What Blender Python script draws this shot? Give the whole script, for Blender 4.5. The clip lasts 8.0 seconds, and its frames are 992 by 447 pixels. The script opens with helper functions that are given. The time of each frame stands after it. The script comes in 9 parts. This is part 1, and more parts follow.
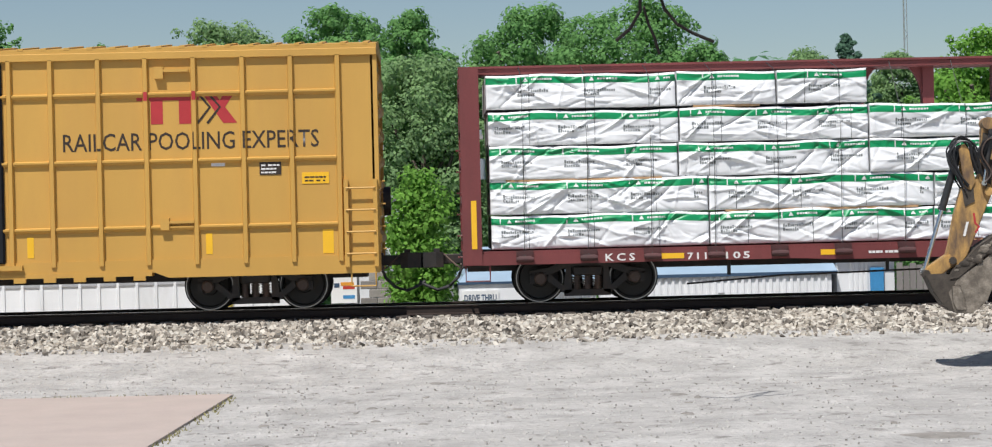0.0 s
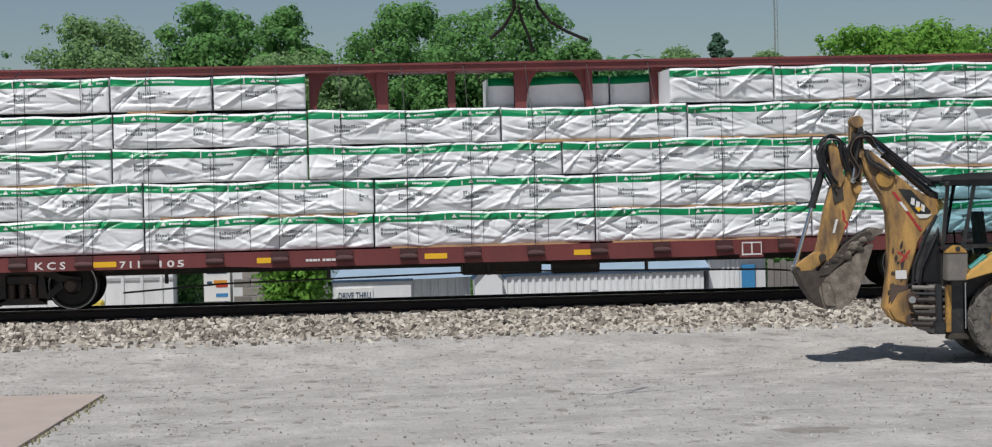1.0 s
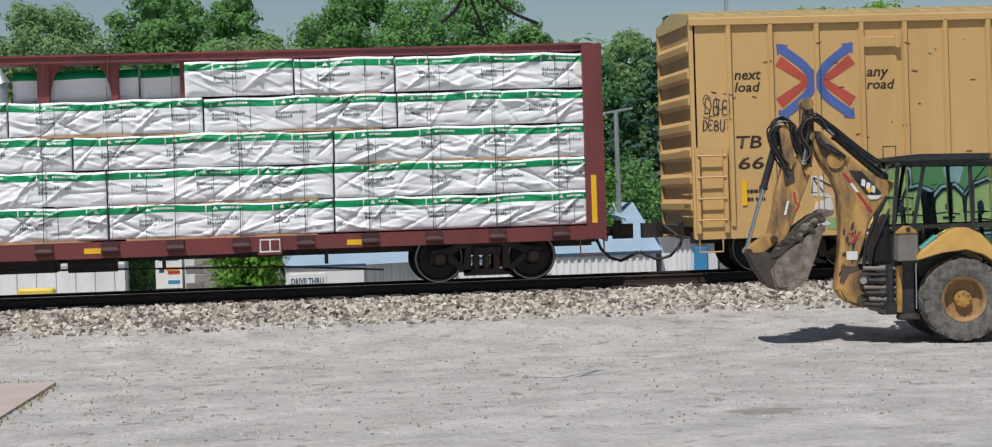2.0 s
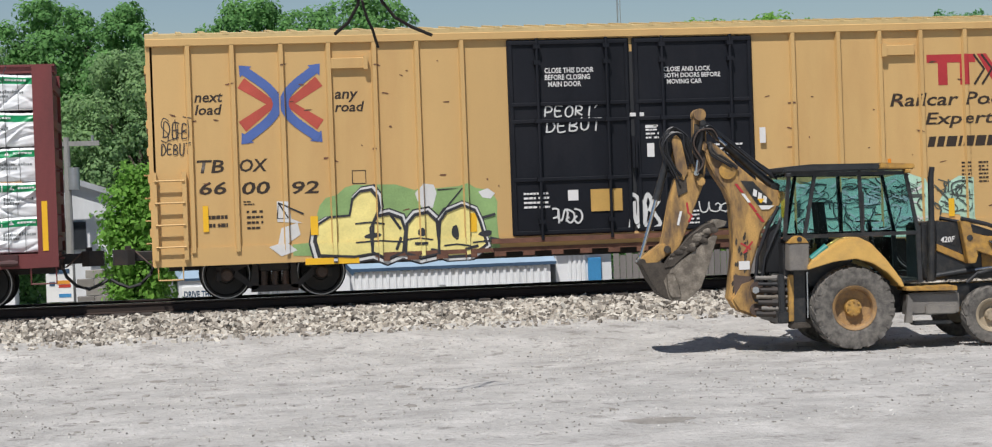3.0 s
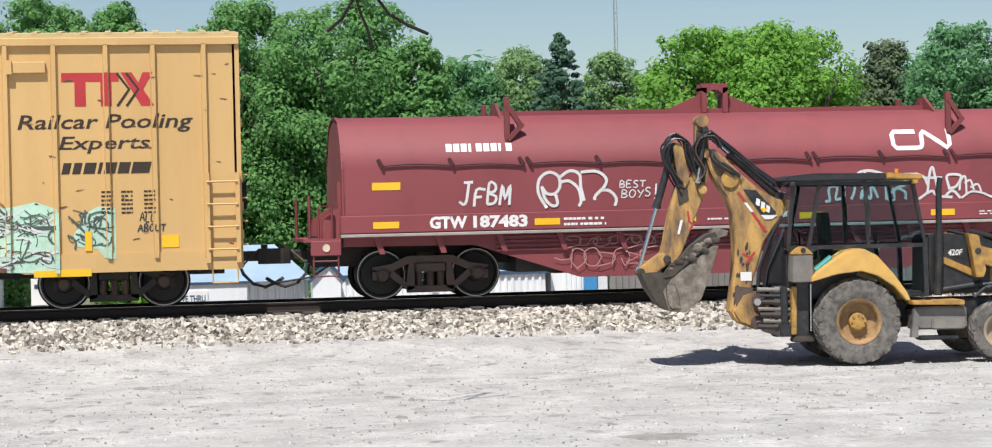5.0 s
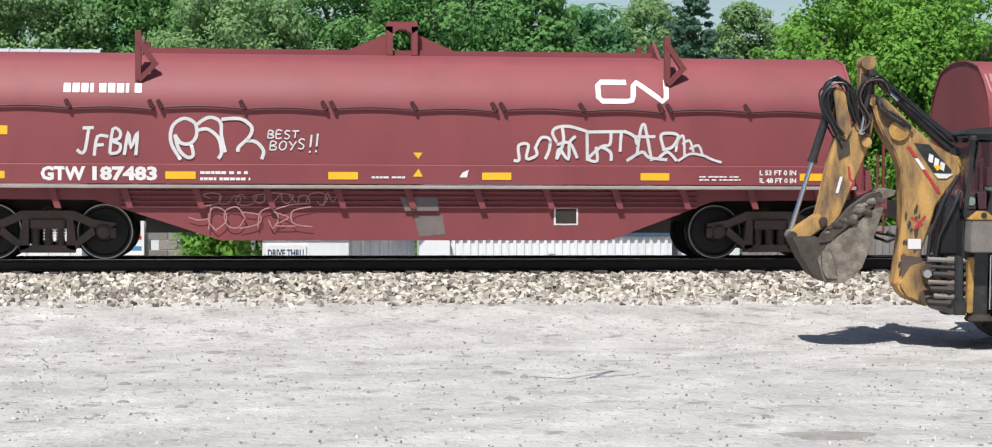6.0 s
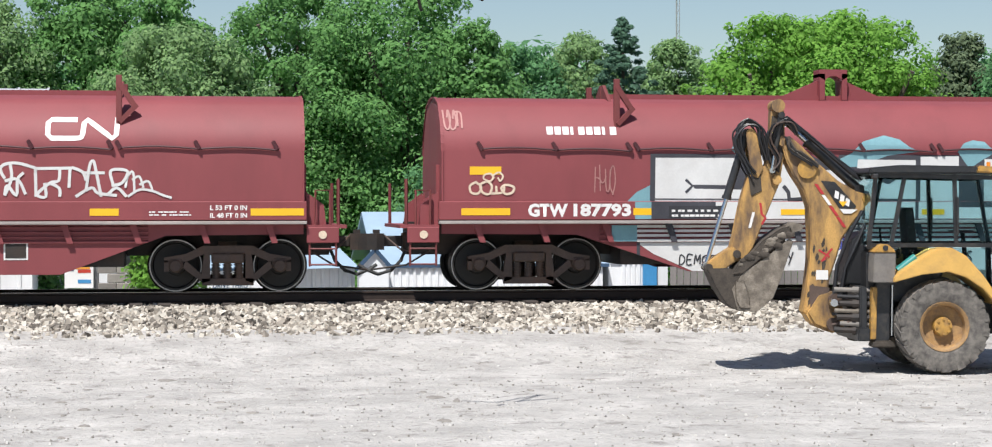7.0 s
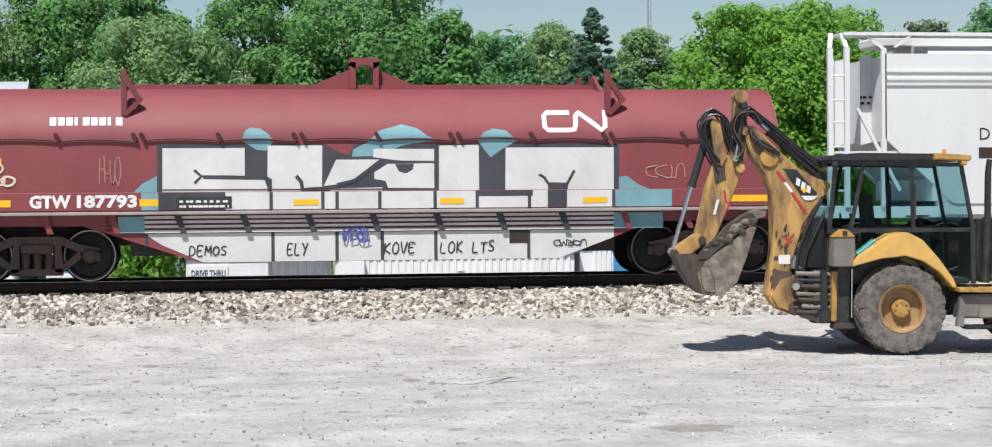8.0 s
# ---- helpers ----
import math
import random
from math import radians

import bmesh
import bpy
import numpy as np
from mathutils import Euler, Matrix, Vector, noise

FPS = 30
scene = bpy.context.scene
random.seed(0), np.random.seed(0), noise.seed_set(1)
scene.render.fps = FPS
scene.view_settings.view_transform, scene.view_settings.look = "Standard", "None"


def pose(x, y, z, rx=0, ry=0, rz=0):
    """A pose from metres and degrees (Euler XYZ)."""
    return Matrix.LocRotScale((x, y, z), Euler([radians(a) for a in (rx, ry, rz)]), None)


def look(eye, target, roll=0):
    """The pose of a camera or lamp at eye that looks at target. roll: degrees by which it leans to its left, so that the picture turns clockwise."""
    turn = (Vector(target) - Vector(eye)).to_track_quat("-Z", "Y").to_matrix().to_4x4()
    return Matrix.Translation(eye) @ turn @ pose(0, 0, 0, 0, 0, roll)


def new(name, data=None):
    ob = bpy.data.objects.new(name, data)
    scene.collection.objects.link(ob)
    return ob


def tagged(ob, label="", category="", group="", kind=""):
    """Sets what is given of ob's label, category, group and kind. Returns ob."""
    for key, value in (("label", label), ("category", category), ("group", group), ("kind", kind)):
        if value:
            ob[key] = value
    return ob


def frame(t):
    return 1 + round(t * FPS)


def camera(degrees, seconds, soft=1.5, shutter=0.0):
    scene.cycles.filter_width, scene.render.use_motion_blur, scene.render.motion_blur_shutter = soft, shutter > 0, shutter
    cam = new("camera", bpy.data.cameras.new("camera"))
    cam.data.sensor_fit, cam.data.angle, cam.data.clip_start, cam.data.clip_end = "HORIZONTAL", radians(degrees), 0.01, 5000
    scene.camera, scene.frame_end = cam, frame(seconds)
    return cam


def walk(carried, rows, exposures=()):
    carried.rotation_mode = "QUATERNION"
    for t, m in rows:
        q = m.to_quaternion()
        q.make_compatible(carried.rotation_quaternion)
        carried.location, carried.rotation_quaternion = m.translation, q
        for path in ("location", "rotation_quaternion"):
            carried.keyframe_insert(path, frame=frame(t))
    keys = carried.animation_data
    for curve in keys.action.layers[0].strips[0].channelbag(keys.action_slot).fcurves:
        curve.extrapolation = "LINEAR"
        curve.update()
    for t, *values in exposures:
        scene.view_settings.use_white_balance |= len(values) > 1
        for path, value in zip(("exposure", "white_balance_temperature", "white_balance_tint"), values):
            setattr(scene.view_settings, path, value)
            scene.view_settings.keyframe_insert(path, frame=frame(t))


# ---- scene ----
cam = camera(27.7, 8.0, soft=1.15)
EYE = (0.0, 0.0, 2.46)
walk(cam, [
    (0, pose(0, 0, 2.46, 89.879, 1.36, -1.608)),
    (0.5, pose(0, 0, 2.46, 89.82, 0.98, -3.256)),
    (1, pose(0, 0, 2.46, 89.725, 1.393, -5.185)),
    (2.5, pose(0, 0, 2.46, 89.091, 1.91, -7.648)),
    (3, pose(0, 0, 2.46, 89.458, 2.044, -9.552)),
    (3.5, pose(0, 0, 2.46, 89.581, 2.02, -9.983)),
    (4, pose(0, 0, 2.46, 89.276, 1.697, -10.541)),
    (4.5, pose(0, 0, 2.46, 89.868, 1.59, -10.715)),
    (4.7, pose(0, 0, 2.46, 89.789, 1.485, -10.54)),
    (5.8, pose(0.597, 4.767, 2.233, 89.064, 0.273, -6.736)),
    (6, pose(0.575, 4.776, 2.222, 88.691, -0.193, -6.461)),
    (6.5, pose(0.708, 4.749, 2.23, 88.815, -0.02, -8.031)),
    (7, pose(0.463, 3.038, 2.337, 89.51, 0.039, -8.15)),
    (7.5, pose(0.32, 2.12, 2.376, 89.387, 0.157, -8.024)),
    (8, pose(0.355, 2.13, 2.371, 89.126, 0.417, -8.888)),
], exposures=[
    (0, 0.24), (0.5, 0.0), (1, -0.22), (1.2, -0.22), (2.3, -0.05), (2.5, -0.03), (3, 0.12), (3.5, 0.47), (4, 0.48), (4.5, 0.53),
    (4.7, 0.55), (5.8, 0.52), (6, 0.52), (6.5, 0.52), (7, 0.57), (7.5, 0.58), (8, 0.45),
])

# ---- light ----
SUN_ELEVATION, SUN_AZIMUTH = 61.0, 209.0  # azimuth: 0 is +y, clockwise
world = bpy.data.worlds.new("sky")
scene.world = world
world.use_nodes = True
wn = world.node_tree.nodes
sky = wn.new("ShaderNodeTexSky")
sky.sky_type, sky.sun_disc = "NISHITA", False
sky.sun_elevation, sky.sun_rotation = radians(SUN_ELEVATION), radians(SUN_AZIMUTH)
sky.air_density, sky.dust_density, sky.ozone_density = 1.0, 0.35, 1.6
world.node_tree.links.new(sky.outputs[0], wn["Background"].inputs[0])
wn["Background"].inputs[1].default_value = 0.065
sun = new("sun", bpy.data.lights.new("sun", "SUN"))
sun.data.energy, sun.data.angle, sun.data.color = 4.4, radians(0.6), (1.0, 0.975, 0.945)
SUN_DIR = Vector((math.sin(radians(SUN_AZIMUTH)) * math.cos(radians(SUN_ELEVATION)),
                  math.cos(radians(SUN_AZIMUTH)) * math.cos(radians(SUN_ELEVATION)), math.sin(radians(SUN_ELEVATION))))
sun.matrix_world = look(SUN_DIR * 40, (0, 0, 0))

# ---- materials ----


def mat(name, col, rough=0.6, metal=0.0, var=0.15, scale=1.5, fine=30.0, bump=0.1, dirt=None, amount=0.4, spread=0.6,
        rand=0.0, streak=1.0, coat=0.0, depth=0.01):
    """A surface with a broad and a fine variation, optional dirt patches (streak > 1 stretches them upright), and fine relief."""
    m = bpy.data.materials.new(name)
    m.use_nodes = True
    nt = m.node_tree
    n, link = nt.nodes, nt.links.new
    bsdf = n["Principled BSDF"]
    tc = n.new("ShaderNodeTexCoord")
    mp = n.new("ShaderNodeMapping")
    mp.inputs["Scale"].default_value = (1, 1, 1.0 / streak)
    link(tc.outputs["Object"], mp.inputs["Vector"])

    def noise_of(sc, detail, vec):
        t = n.new("ShaderNodeTexNoise")
        t.inputs["Scale"].default_value, t.inputs["Detail"].default_value = sc, detail
        t.inputs["Roughness"].default_value = 0.62
        link(vec, t.inputs["Vector"])
        return t.outputs["Fac"]

    def mix(a, b, fac, mode="MIX"):
        x = n.new("ShaderNodeMix")
        x.data_type, x.blend_type = "RGBA", mode
        for sock, v in ((x.inputs[0], fac), (x.inputs[6], a), (x.inputs[7], b)):
            if isinstance(v, (int, float)):
                sock.default_value = v
            elif isinstance(v, tuple):
                sock.default_value = (*v, 1)
            else:
                link(v, sock)
        return x.outputs[2]

    broad, small = noise_of(scale, 5, mp.outputs[0]), noise_of(fine, 4, tc.outputs["Object"])
    lo, hi = tuple(c * (1 - var) for c in col), tuple(min(1, c * (1 + var)) for c in col)
    ramp = n.new("ShaderNodeMapRange")
    ramp.inputs[1].default_value, ramp.inputs[2].default_value = 0.3, 0.7
    link(broad, ramp.inputs[0])
    c = mix(lo, hi, ramp.outputs[0])
    grain = n.new("ShaderNodeMapRange")
    grain.inputs[1].default_value, grain.inputs[2].default_value = 0.25, 0.75
    grain.inputs[3].default_value, grain.inputs[4].default_value = 1 - var * 0.7, 1 + var * 0.5
    link(small, grain.inputs[0])
    c = mix(c, grain.outputs[0], 1.0, "MULTIPLY")
    if rand:
        info = n.new("ShaderNodeObjectInfo")
        r = n.new("ShaderNodeMapRange")
        r.inputs[3].default_value, r.inputs[4].default_value = 1 - rand, 1 + rand
        link(info.outputs["Random"], r.inputs[0])
        c = mix(c, r.outputs[0], 1.0, "MULTIPLY")
    if dirt:
        d = noise_of(scale * 1.7, 8, mp.outputs[0])
        dm = n.new("ShaderNodeMapRange")
        dm.inputs[1].default_value, dm.inputs[2].default_value = spread - 0.12, spread + 0.14
        dm.inputs[4].default_value = amount
        link(d, dm.inputs[0])
        c = mix(c, dirt, dm.outputs[0])
    link(c, bsdf.inputs["Base Color"])
    bsdf.inputs["Metallic"].default_value = metal
    rr = n.new("ShaderNodeMapRange")
    rr.inputs[3].default_value, rr.inputs[4].default_value = max(0, rough - 0.12), min(1, rough + 0.12)
    link(broad, rr.inputs[0])
    link(rr.outputs[0], bsdf.inputs["Roughness"])
    if coat:
        bsdf.inputs["Coat Weight"].default_value = coat
    if bump:
        b = n.new("ShaderNodeBump")
        b.inputs["Strength"].default_value, b.inputs["Distance"].default_value = bump, depth
        link(small, b.inputs["Height"])
        link(b.outputs[0], bsdf.inputs["Normal"])
    return m


def glass(name, col=(0.8, 0.9, 0.88), rough=0.02):
    m = bpy.data.materials.new(name)
    m.use_nodes = True
    b = m.node_tree.nodes["Principled BSDF"]
    b.inputs["Base Color"].default_value = (*col, 1)
    b.inputs["Transmission Weight"].default_value, b.inputs["Roughness"].default_value = 1.0, rough
    b.inputs["IOR"].default_value = 1.1
    return m


M = {}
RUST = (0.12, 0.045, 0.02)
M["yellow"] = mat("freight yellow paint", (0.53, 0.30, 0.062), 0.55, var=0.07, scale=0.5, fine=60, bump=0.05, dirt=(0.42, 0.22, 0.06), amount=0.35, spread=0.62, streak=4)
M["yellow_pale"] = mat("sun-bleached freight yellow", (0.56, 0.355, 0.14), 0.6, var=0.07, scale=0.5, fine=60, bump=0.05, dirt=(0.40, 0.2, 0.07), amount=0.4, spread=0.64, streak=4)
M["roof_pale"] = mat("bleached yellow roof", (0.56, 0.41, 0.19), 0.6, var=0.1)
M["black_door"] = mat("black door paint", (0.008, 0.009, 0.013), 0.55, var=0.3, scale=0.8, dirt=(0.03, 0.028, 0.03), amount=0.35, spread=0.62, streak=3)
M["black_door"].node_tree.nodes["Principled BSDF"].inputs["Specular IOR Level"].default_value = 0.25
M["oxide"] = mat("oxide red paint", (0.17, 0.038, 0.037), 0.6, var=0.15, scale=0.7, dirt=(0.05, 0.022, 0.02), amount=0.5, spread=0.6, streak=3)
M["winch_red"] = mat("grimy oxide red steel", (0.075, 0.022, 0.022), 0.65, var=0.3, dirt=(0.03, 0.018, 0.016), amount=0.6, spread=0.52)
M["hose_black"] = mat("black rubber seal", (0.02, 0.02, 0.022), 0.6)
M["coil_red"] = mat("coil car red paint", (0.215, 0.047, 0.052), 0.62, var=0.1, scale=0.6, fine=50, bump=0.04, dirt=(0.11, 0.025, 0.028), amount=0.35, spread=0.63, streak=3)
M["steel_dark"] = mat("grimy black steel", (0.018, 0.016, 0.015), 0.6, var=0.35, dirt=(0.06, 0.035, 0.022), amount=0.6, spread=0.55)
M["steel_brown"] = mat("brown grimy cast steel", (0.085, 0.058, 0.046), 0.65, var=0.3, dirt=(0.12, 0.06, 0.035), amount=0.6)
M["tread"] = mat("polished wheel rim steel", (0.35, 0.34, 0.33), 0.35, 0.9, var=0.15)
M["wheel"] = mat("wheel steel", (0.012, 0.011, 0.010), 0.6, 0.0, var=0.3, dirt=(0.03, 0.02, 0.014), amount=0.5)
M["white"] = mat("white paint", (0.78, 0.78, 0.76), 0.5, var=0.05, dirt=(0.5, 0.46, 0.4), amount=0.3, spread=0.66, streak=3)
M["letter_white"] = mat("white lettering paint", (0.72, 0.70, 0.68), 0.5, var=0.05)
M["letter_black"] = mat("black lettering paint", (0.035, 0.022, 0.014), 0.5, var=0.2)
M["red_logo"] = mat("red logo paint", (0.42, 0.03, 0.035), 0.5, var=0.1)
M["blue_logo"] = mat("blue logo paint", (0.075, 0.13, 0.36), 0.5, var=0.12)
M["orange_logo"] = mat("faded red logo paint", (0.45, 0.075, 0.05), 0.5, var=0.12)
M["reflector"] = mat("yellow reflector strip", (0.82, 0.46, 0.02), 0.35, var=0.06)
M["wrap"] = mat("white lumber wrap", (0.78, 0.785, 0.79), 0.38, var=0.05, scale=2.0, fine=8, bump=0.0)
M["wrap_green"] = mat("green wrap print", (0.0, 0.25, 0.085), 0.4, var=0.08)
M["wood_end"] = mat("sawn lumber ends", (0.5, 0.31, 0.16), 0.75, var=0.25, fine=50)
M["strap"] = mat("black strap", (0.03, 0.03, 0.03), 0.6)
M["ground"] = mat("crushed limestone lot", (0.445, 0.425, 0.40), 0.95, var=0.24, scale=0.9, fine=11, bump=1.0, dirt=(0.30, 0.28, 0.26), amount=0.55, spread=0.58, depth=0.06)


def dark_patches(m, scale, lo, hi, dark, amount):
    """Lays a sparse second set of darker patches over a surface's colour."""
    nt = m.node_tree
    base = nt.nodes["Principled BSDF"].inputs["Base Color"]
    was = base.links[0].from_socket
    tc, t, r, x = (nt.nodes.new("ShaderNode" + k) for k in ("TexCoord", "TexNoise", "MapRange", "Mix"))
    t.inputs["Scale"].default_value, t.inputs["Detail"].default_value, t.inputs["Roughness"].default_value = scale, 7, 0.66
    nt.links.new(tc.outputs["Object"], t.inputs["Vector"])
    r.inputs[1].default_value, r.inputs[2].default_value, r.inputs[4].default_value = lo, hi, amount
    nt.links.new(t.outputs["Fac"], r.inputs[0])
    x.data_type = "RGBA"
    nt.links.new(r.outputs[0], x.inputs[0])
    nt.links.new(was, x.inputs[6])
    x.inputs[7].default_value = (*dark, 1)
    nt.links.new(x.outputs[2], base)


# dark flecks in the colour stand in for shade of low bumps and holes
dark_patches(M["ground"], 2.2, 0.57, 0.66, (0.17, 0.155, 0.14), 0.7)
dark_patches(M["ground"], 6.5, 0.58, 0.68, (0.15, 0.14, 0.125), 0.6)
dark_patches(M["ground"], 0.35, 0.52, 0.68, (0.34, 0.32, 0.29), 0.45)
M["ballast"] = mat("ballast stone", (0.46, 0.42, 0.37), 0.9, var=0.25, scale=6, fine=60, bump=0.2, rand=0.35)
# much darker than the stones: shade in their gaps is put into this colour
M["ballast_bed"] = mat("ballast bed dark as shaded gaps", (0.13, 0.115, 0.10), 0.95, var=0.5, scale=9, fine=40, bump=0.8, depth=0.05)
M["rail"] = mat("rusty rail steel", (0.035, 0.022, 0.017), 0.7, 0.2, var=0.3)
M["rail_top"] = mat("polished rail head", (0.5, 0.48, 0.46), 0.25, 1.0, var=0.1)
M["tie"] = mat("creosoted timber", (0.05, 0.04, 0.034), 0.85, var=0.35, fine=40, bump=0.4)
M["concrete"] = mat("warm concrete slab", (0.42, 0.345, 0.305), 0.85, var=0.08, scale=1.2, fine=40, bump=0.15, dirt=(0.42, 0.36, 0.31), amount=0.5)
M["grass"] = mat("grass", (0.09, 0.17, 0.035), 0.9, var=0.3, scale=2, fine=25, bump=0.6, depth=0.05)


# ---- mesh helpers ----
def box(bm, x0, x1, y0, y1, z0, z1, bev=0.0):
    vs = [bm.verts.new((x, y, z)) for x in (x0, x1) for y in (y0, y1) for z in (z0, z1)]
    fs = [bm.faces.new([vs[i] for i in q]) for q in ((0, 1, 3, 2), (4, 6, 7, 5), (0, 4, 5, 1), (2, 3, 7, 6), (0, 2, 6, 4), (1, 5, 7, 3))]
    if bev:
        bmesh.ops.bevel(bm, geom=list({e for f in fs for e in f.edges}), offset=bev, segments=1, affect="EDGES")
    return bm


def prism(bm, poly, y0, y1, axis="y"):
    """A closed outline drawn in two axes and pulled along the third."""
    def at(a, b, c):
        return {"y": (a, c, b), "x": (c, a, b), "z": (a, b, c)}[axis]
    v0 = [bm.verts.new(at(a, b, y0)) for a, b in poly]
    v1 = [bm.verts.new(at(a, b, y1)) for a, b in poly]
    k = len(poly)
    fs = [bm.faces.new(v0), bm.faces.new(v1[::-1])]
    fs += [bm.faces.new((v0[i], v1[i], v1[(i + 1) % k], v0[(i + 1) % k])) for i in range(k)]
    bmesh.ops.recalc_face_normals(bm, faces=fs)
    return bm


def cyl(bm, a, b, r, seg=10, r2=None, caps=True):
    a, b = Vector(a), Vector(b)
    d = b - a
    q = d.to_track_quat("Z", "Y")
    r2 = r if r2 is None else r2
    rings = []
    for p, rr in ((a, r), (b, r2)):
        rings.append([bm.verts.new(p + q @ Vector((rr * math.cos(2 * math.pi * i / seg), rr * math.sin(2 * math.pi * i / seg), 0))) for i in range(seg)])
    for i in range(seg):
        bm.faces.new((rings[0][i], rings[0][(i + 1) % seg], rings[1][(i + 1) % seg], rings[1][i]))
    if caps:
        bm.faces.new(rings[0][::-1])
        bm.faces.new(rings[1])
    return bm


def tube(bm, pts, r, seg=6):
    """A round bar or hose through points."""
    pts = [Vector(p) for p in pts]
    rings = []
    for i, p in enumerate(pts):
        d = (pts[min(i + 1, len(pts) - 1)] - pts[max(i - 1, 0)]).normalized()
        q = d.to_track_quat("Z", "Y")
        rings.append([bm.verts.new(p + q @ Vector((r * math.cos(2 * math.pi * k / seg), r * math.sin(2 * math.pi * k / seg), 0))) for k in range(seg)])
    for ra, rb in zip(rings, rings[1:]):
        off = min(range(seg), key=lambda o: (ra[0].co - rb[o].co).length)
        for k in range(seg):
            bm.faces.new((ra[k], ra[(k + 1) % seg], rb[(k + 1 + off) % seg], rb[(k + off) % seg]))
    bm.faces.new(rings[0][::-1])
    bm.faces.new(rings[-1])
    return bm


def bar(bm, a, b, w, h):
    """A square bar between two points."""
    a, b = Vector(a), Vector(b)
    q = (b - a).to_track_quat("X", "Z")
    n = (b - a).length
    vs = [bm.verts.new(a + q @ Vector((x, y, z))) for x in (0, n) for y in (-w / 2, w / 2) for z in (-h / 2, h / 2)]
    for f in ((0, 1, 3, 2), (4, 6, 7, 5), (0, 4, 5, 1), (2, 3, 7, 6), (0, 2, 6, 4), (1, 5, 7, 3)):
        bm.faces.new([vs[i] for i in f])
    return bm


def lathe(bm, profile, seg=32, axis="y", centre=(0, 0, 0), caps=True):
    """A profile of (radius, along) turned round an axis."""
    c = Vector(centre)
    rings = []
    for r, h in profile:
        ring = []
        for i in range(seg):
            a = 2 * math.pi * i / seg
            x, z = r * math.cos(a), r * math.sin(a)
            ring.append(bm.verts.new(c + Vector({"y": (x, h, z), "z": (x, z, h), "x": (h, x, z)}[axis])))
        rings.append(ring)
    fs = []
    for ra, rb in zip(rings, rings[1:]):
        for i in range(seg):
            fs.append(bm.faces.new((ra[i], ra[(i + 1) % seg], rb[(i + 1) % seg], rb[i])))
    if caps:
        fs += [bm.faces.new(rings[0]), bm.faces.new(rings[-1])]
    else:
        fs += [bm.faces.new((rings[-1][i], rings[-1][(i + 1) % seg], rings[0][(i + 1) % seg], rings[0][i])) for i in range(seg)]
    bmesh.ops.recalc_face_normals(bm, faces=fs)
    return bm


def mesh_of(bm, name, material, smooth=False):
    me = bpy.data.meshes.new(name)
    bm.to_mesh(me)
    bm.free()
    for m in material if isinstance(material, (list, tuple)) else (material,):
        me.materials.append(m)
    if smooth:
        for p in me.polygons:
            p.use_smooth = True
        me.set_sharp_from_angle(angle=radians(35))
    return me


def part(name, bm, material, parent, label="", smooth=False, at=None):
    ob = new(name, mesh_of(bm, name, material, smooth))
    ob.parent = parent
    if at is not None:
        ob.matrix_basis = at
    return tagged(ob, label)


def thing(name, label, category, m=None, group="", kind=""):
    ob = tagged(new(name), label, category, group, kind)
    ob.empty_display_size = 0.2
    if m is not None:
        ob.matrix_basis = m
    return ob


def solid(name, bm, material, label, category, kind="", smooth=False, m=None, group=""):
    ob = tagged(new(name, mesh_of(bm, name, material, smooth)), label, category, group, kind)
    if m is not None:
        ob.matrix_basis = m
    return ob


def B():
    return bmesh.new()


def plate(bm, poly, y, thick=0.004):
    """A thin painted or fixed shape lying on a side that faces -y, from an outline in x and z."""
    return prism(bm, poly, y - thick, y)

# ---- setting ----
RAIL_Z, TRACK_Y = 0.863, 38.92


def lot_height(x, y):
    """The lot is level near the camera and climbs a little to the foot of the ballast."""
    s = min(1, max(0, (y - 31.0) / 4.4))
    h = 0.34 * s * s * (3 - 2 * s)
    if y > 42:  # beyond the track: a drive on one side, lower yards on the other, then a grassy rise
        low = 0.30 if x < -0.6 else -1.75 if x > 0.6 else 0.30 - 2.05 * (x + 0.6) / 1.2
        a = min(1, (y - 42) / 3.5)
        h = h * (1 - a) + low * a
        b = min(1, max(0, (y - 55) / 9))
        h = h * (1 - b) + 1.5 * b
    fade = min(1, max(0, (80 - y) / 20))
    return h + fade * (0.022 * noise.noise((x * 0.35, y * 0.6, 0)) + 0.010 * noise.noise((x * 1.7, y * 2.6, 3)))


def ground():
    bm = B()
    xs = [-3000, -600, -150, -60, -30] + [-22 + 0.3 * i for i in range(160)] + [34, 50, 90, 200, 700, 3000]
    ys = [-2000, -300, -60, -10, 8, 14] + [16 + 0.22 * i for i in range(100)] + [39, 41, 42, 42.5, 43, 43.5, 44, 45, 45.5, 46, 48, 52, 55, 57, 60, 62, 64, 70, 80, 110, 200, 500, 1500, 4000]
    grid = [[bm.verts.new((x, y, lot_height(x, y))) for x in xs] for y in ys]
    for a, b in zip(grid, grid[1:]):
        for i in range(len(xs) - 1):
            bm.faces.new((a[i], a[i + 1], b[i + 1], b[i]))
    return solid("ground", bm, M["ground"], "pale crushed limestone lot with painted bump shade", "ground", "structure", smooth=True)


ground()


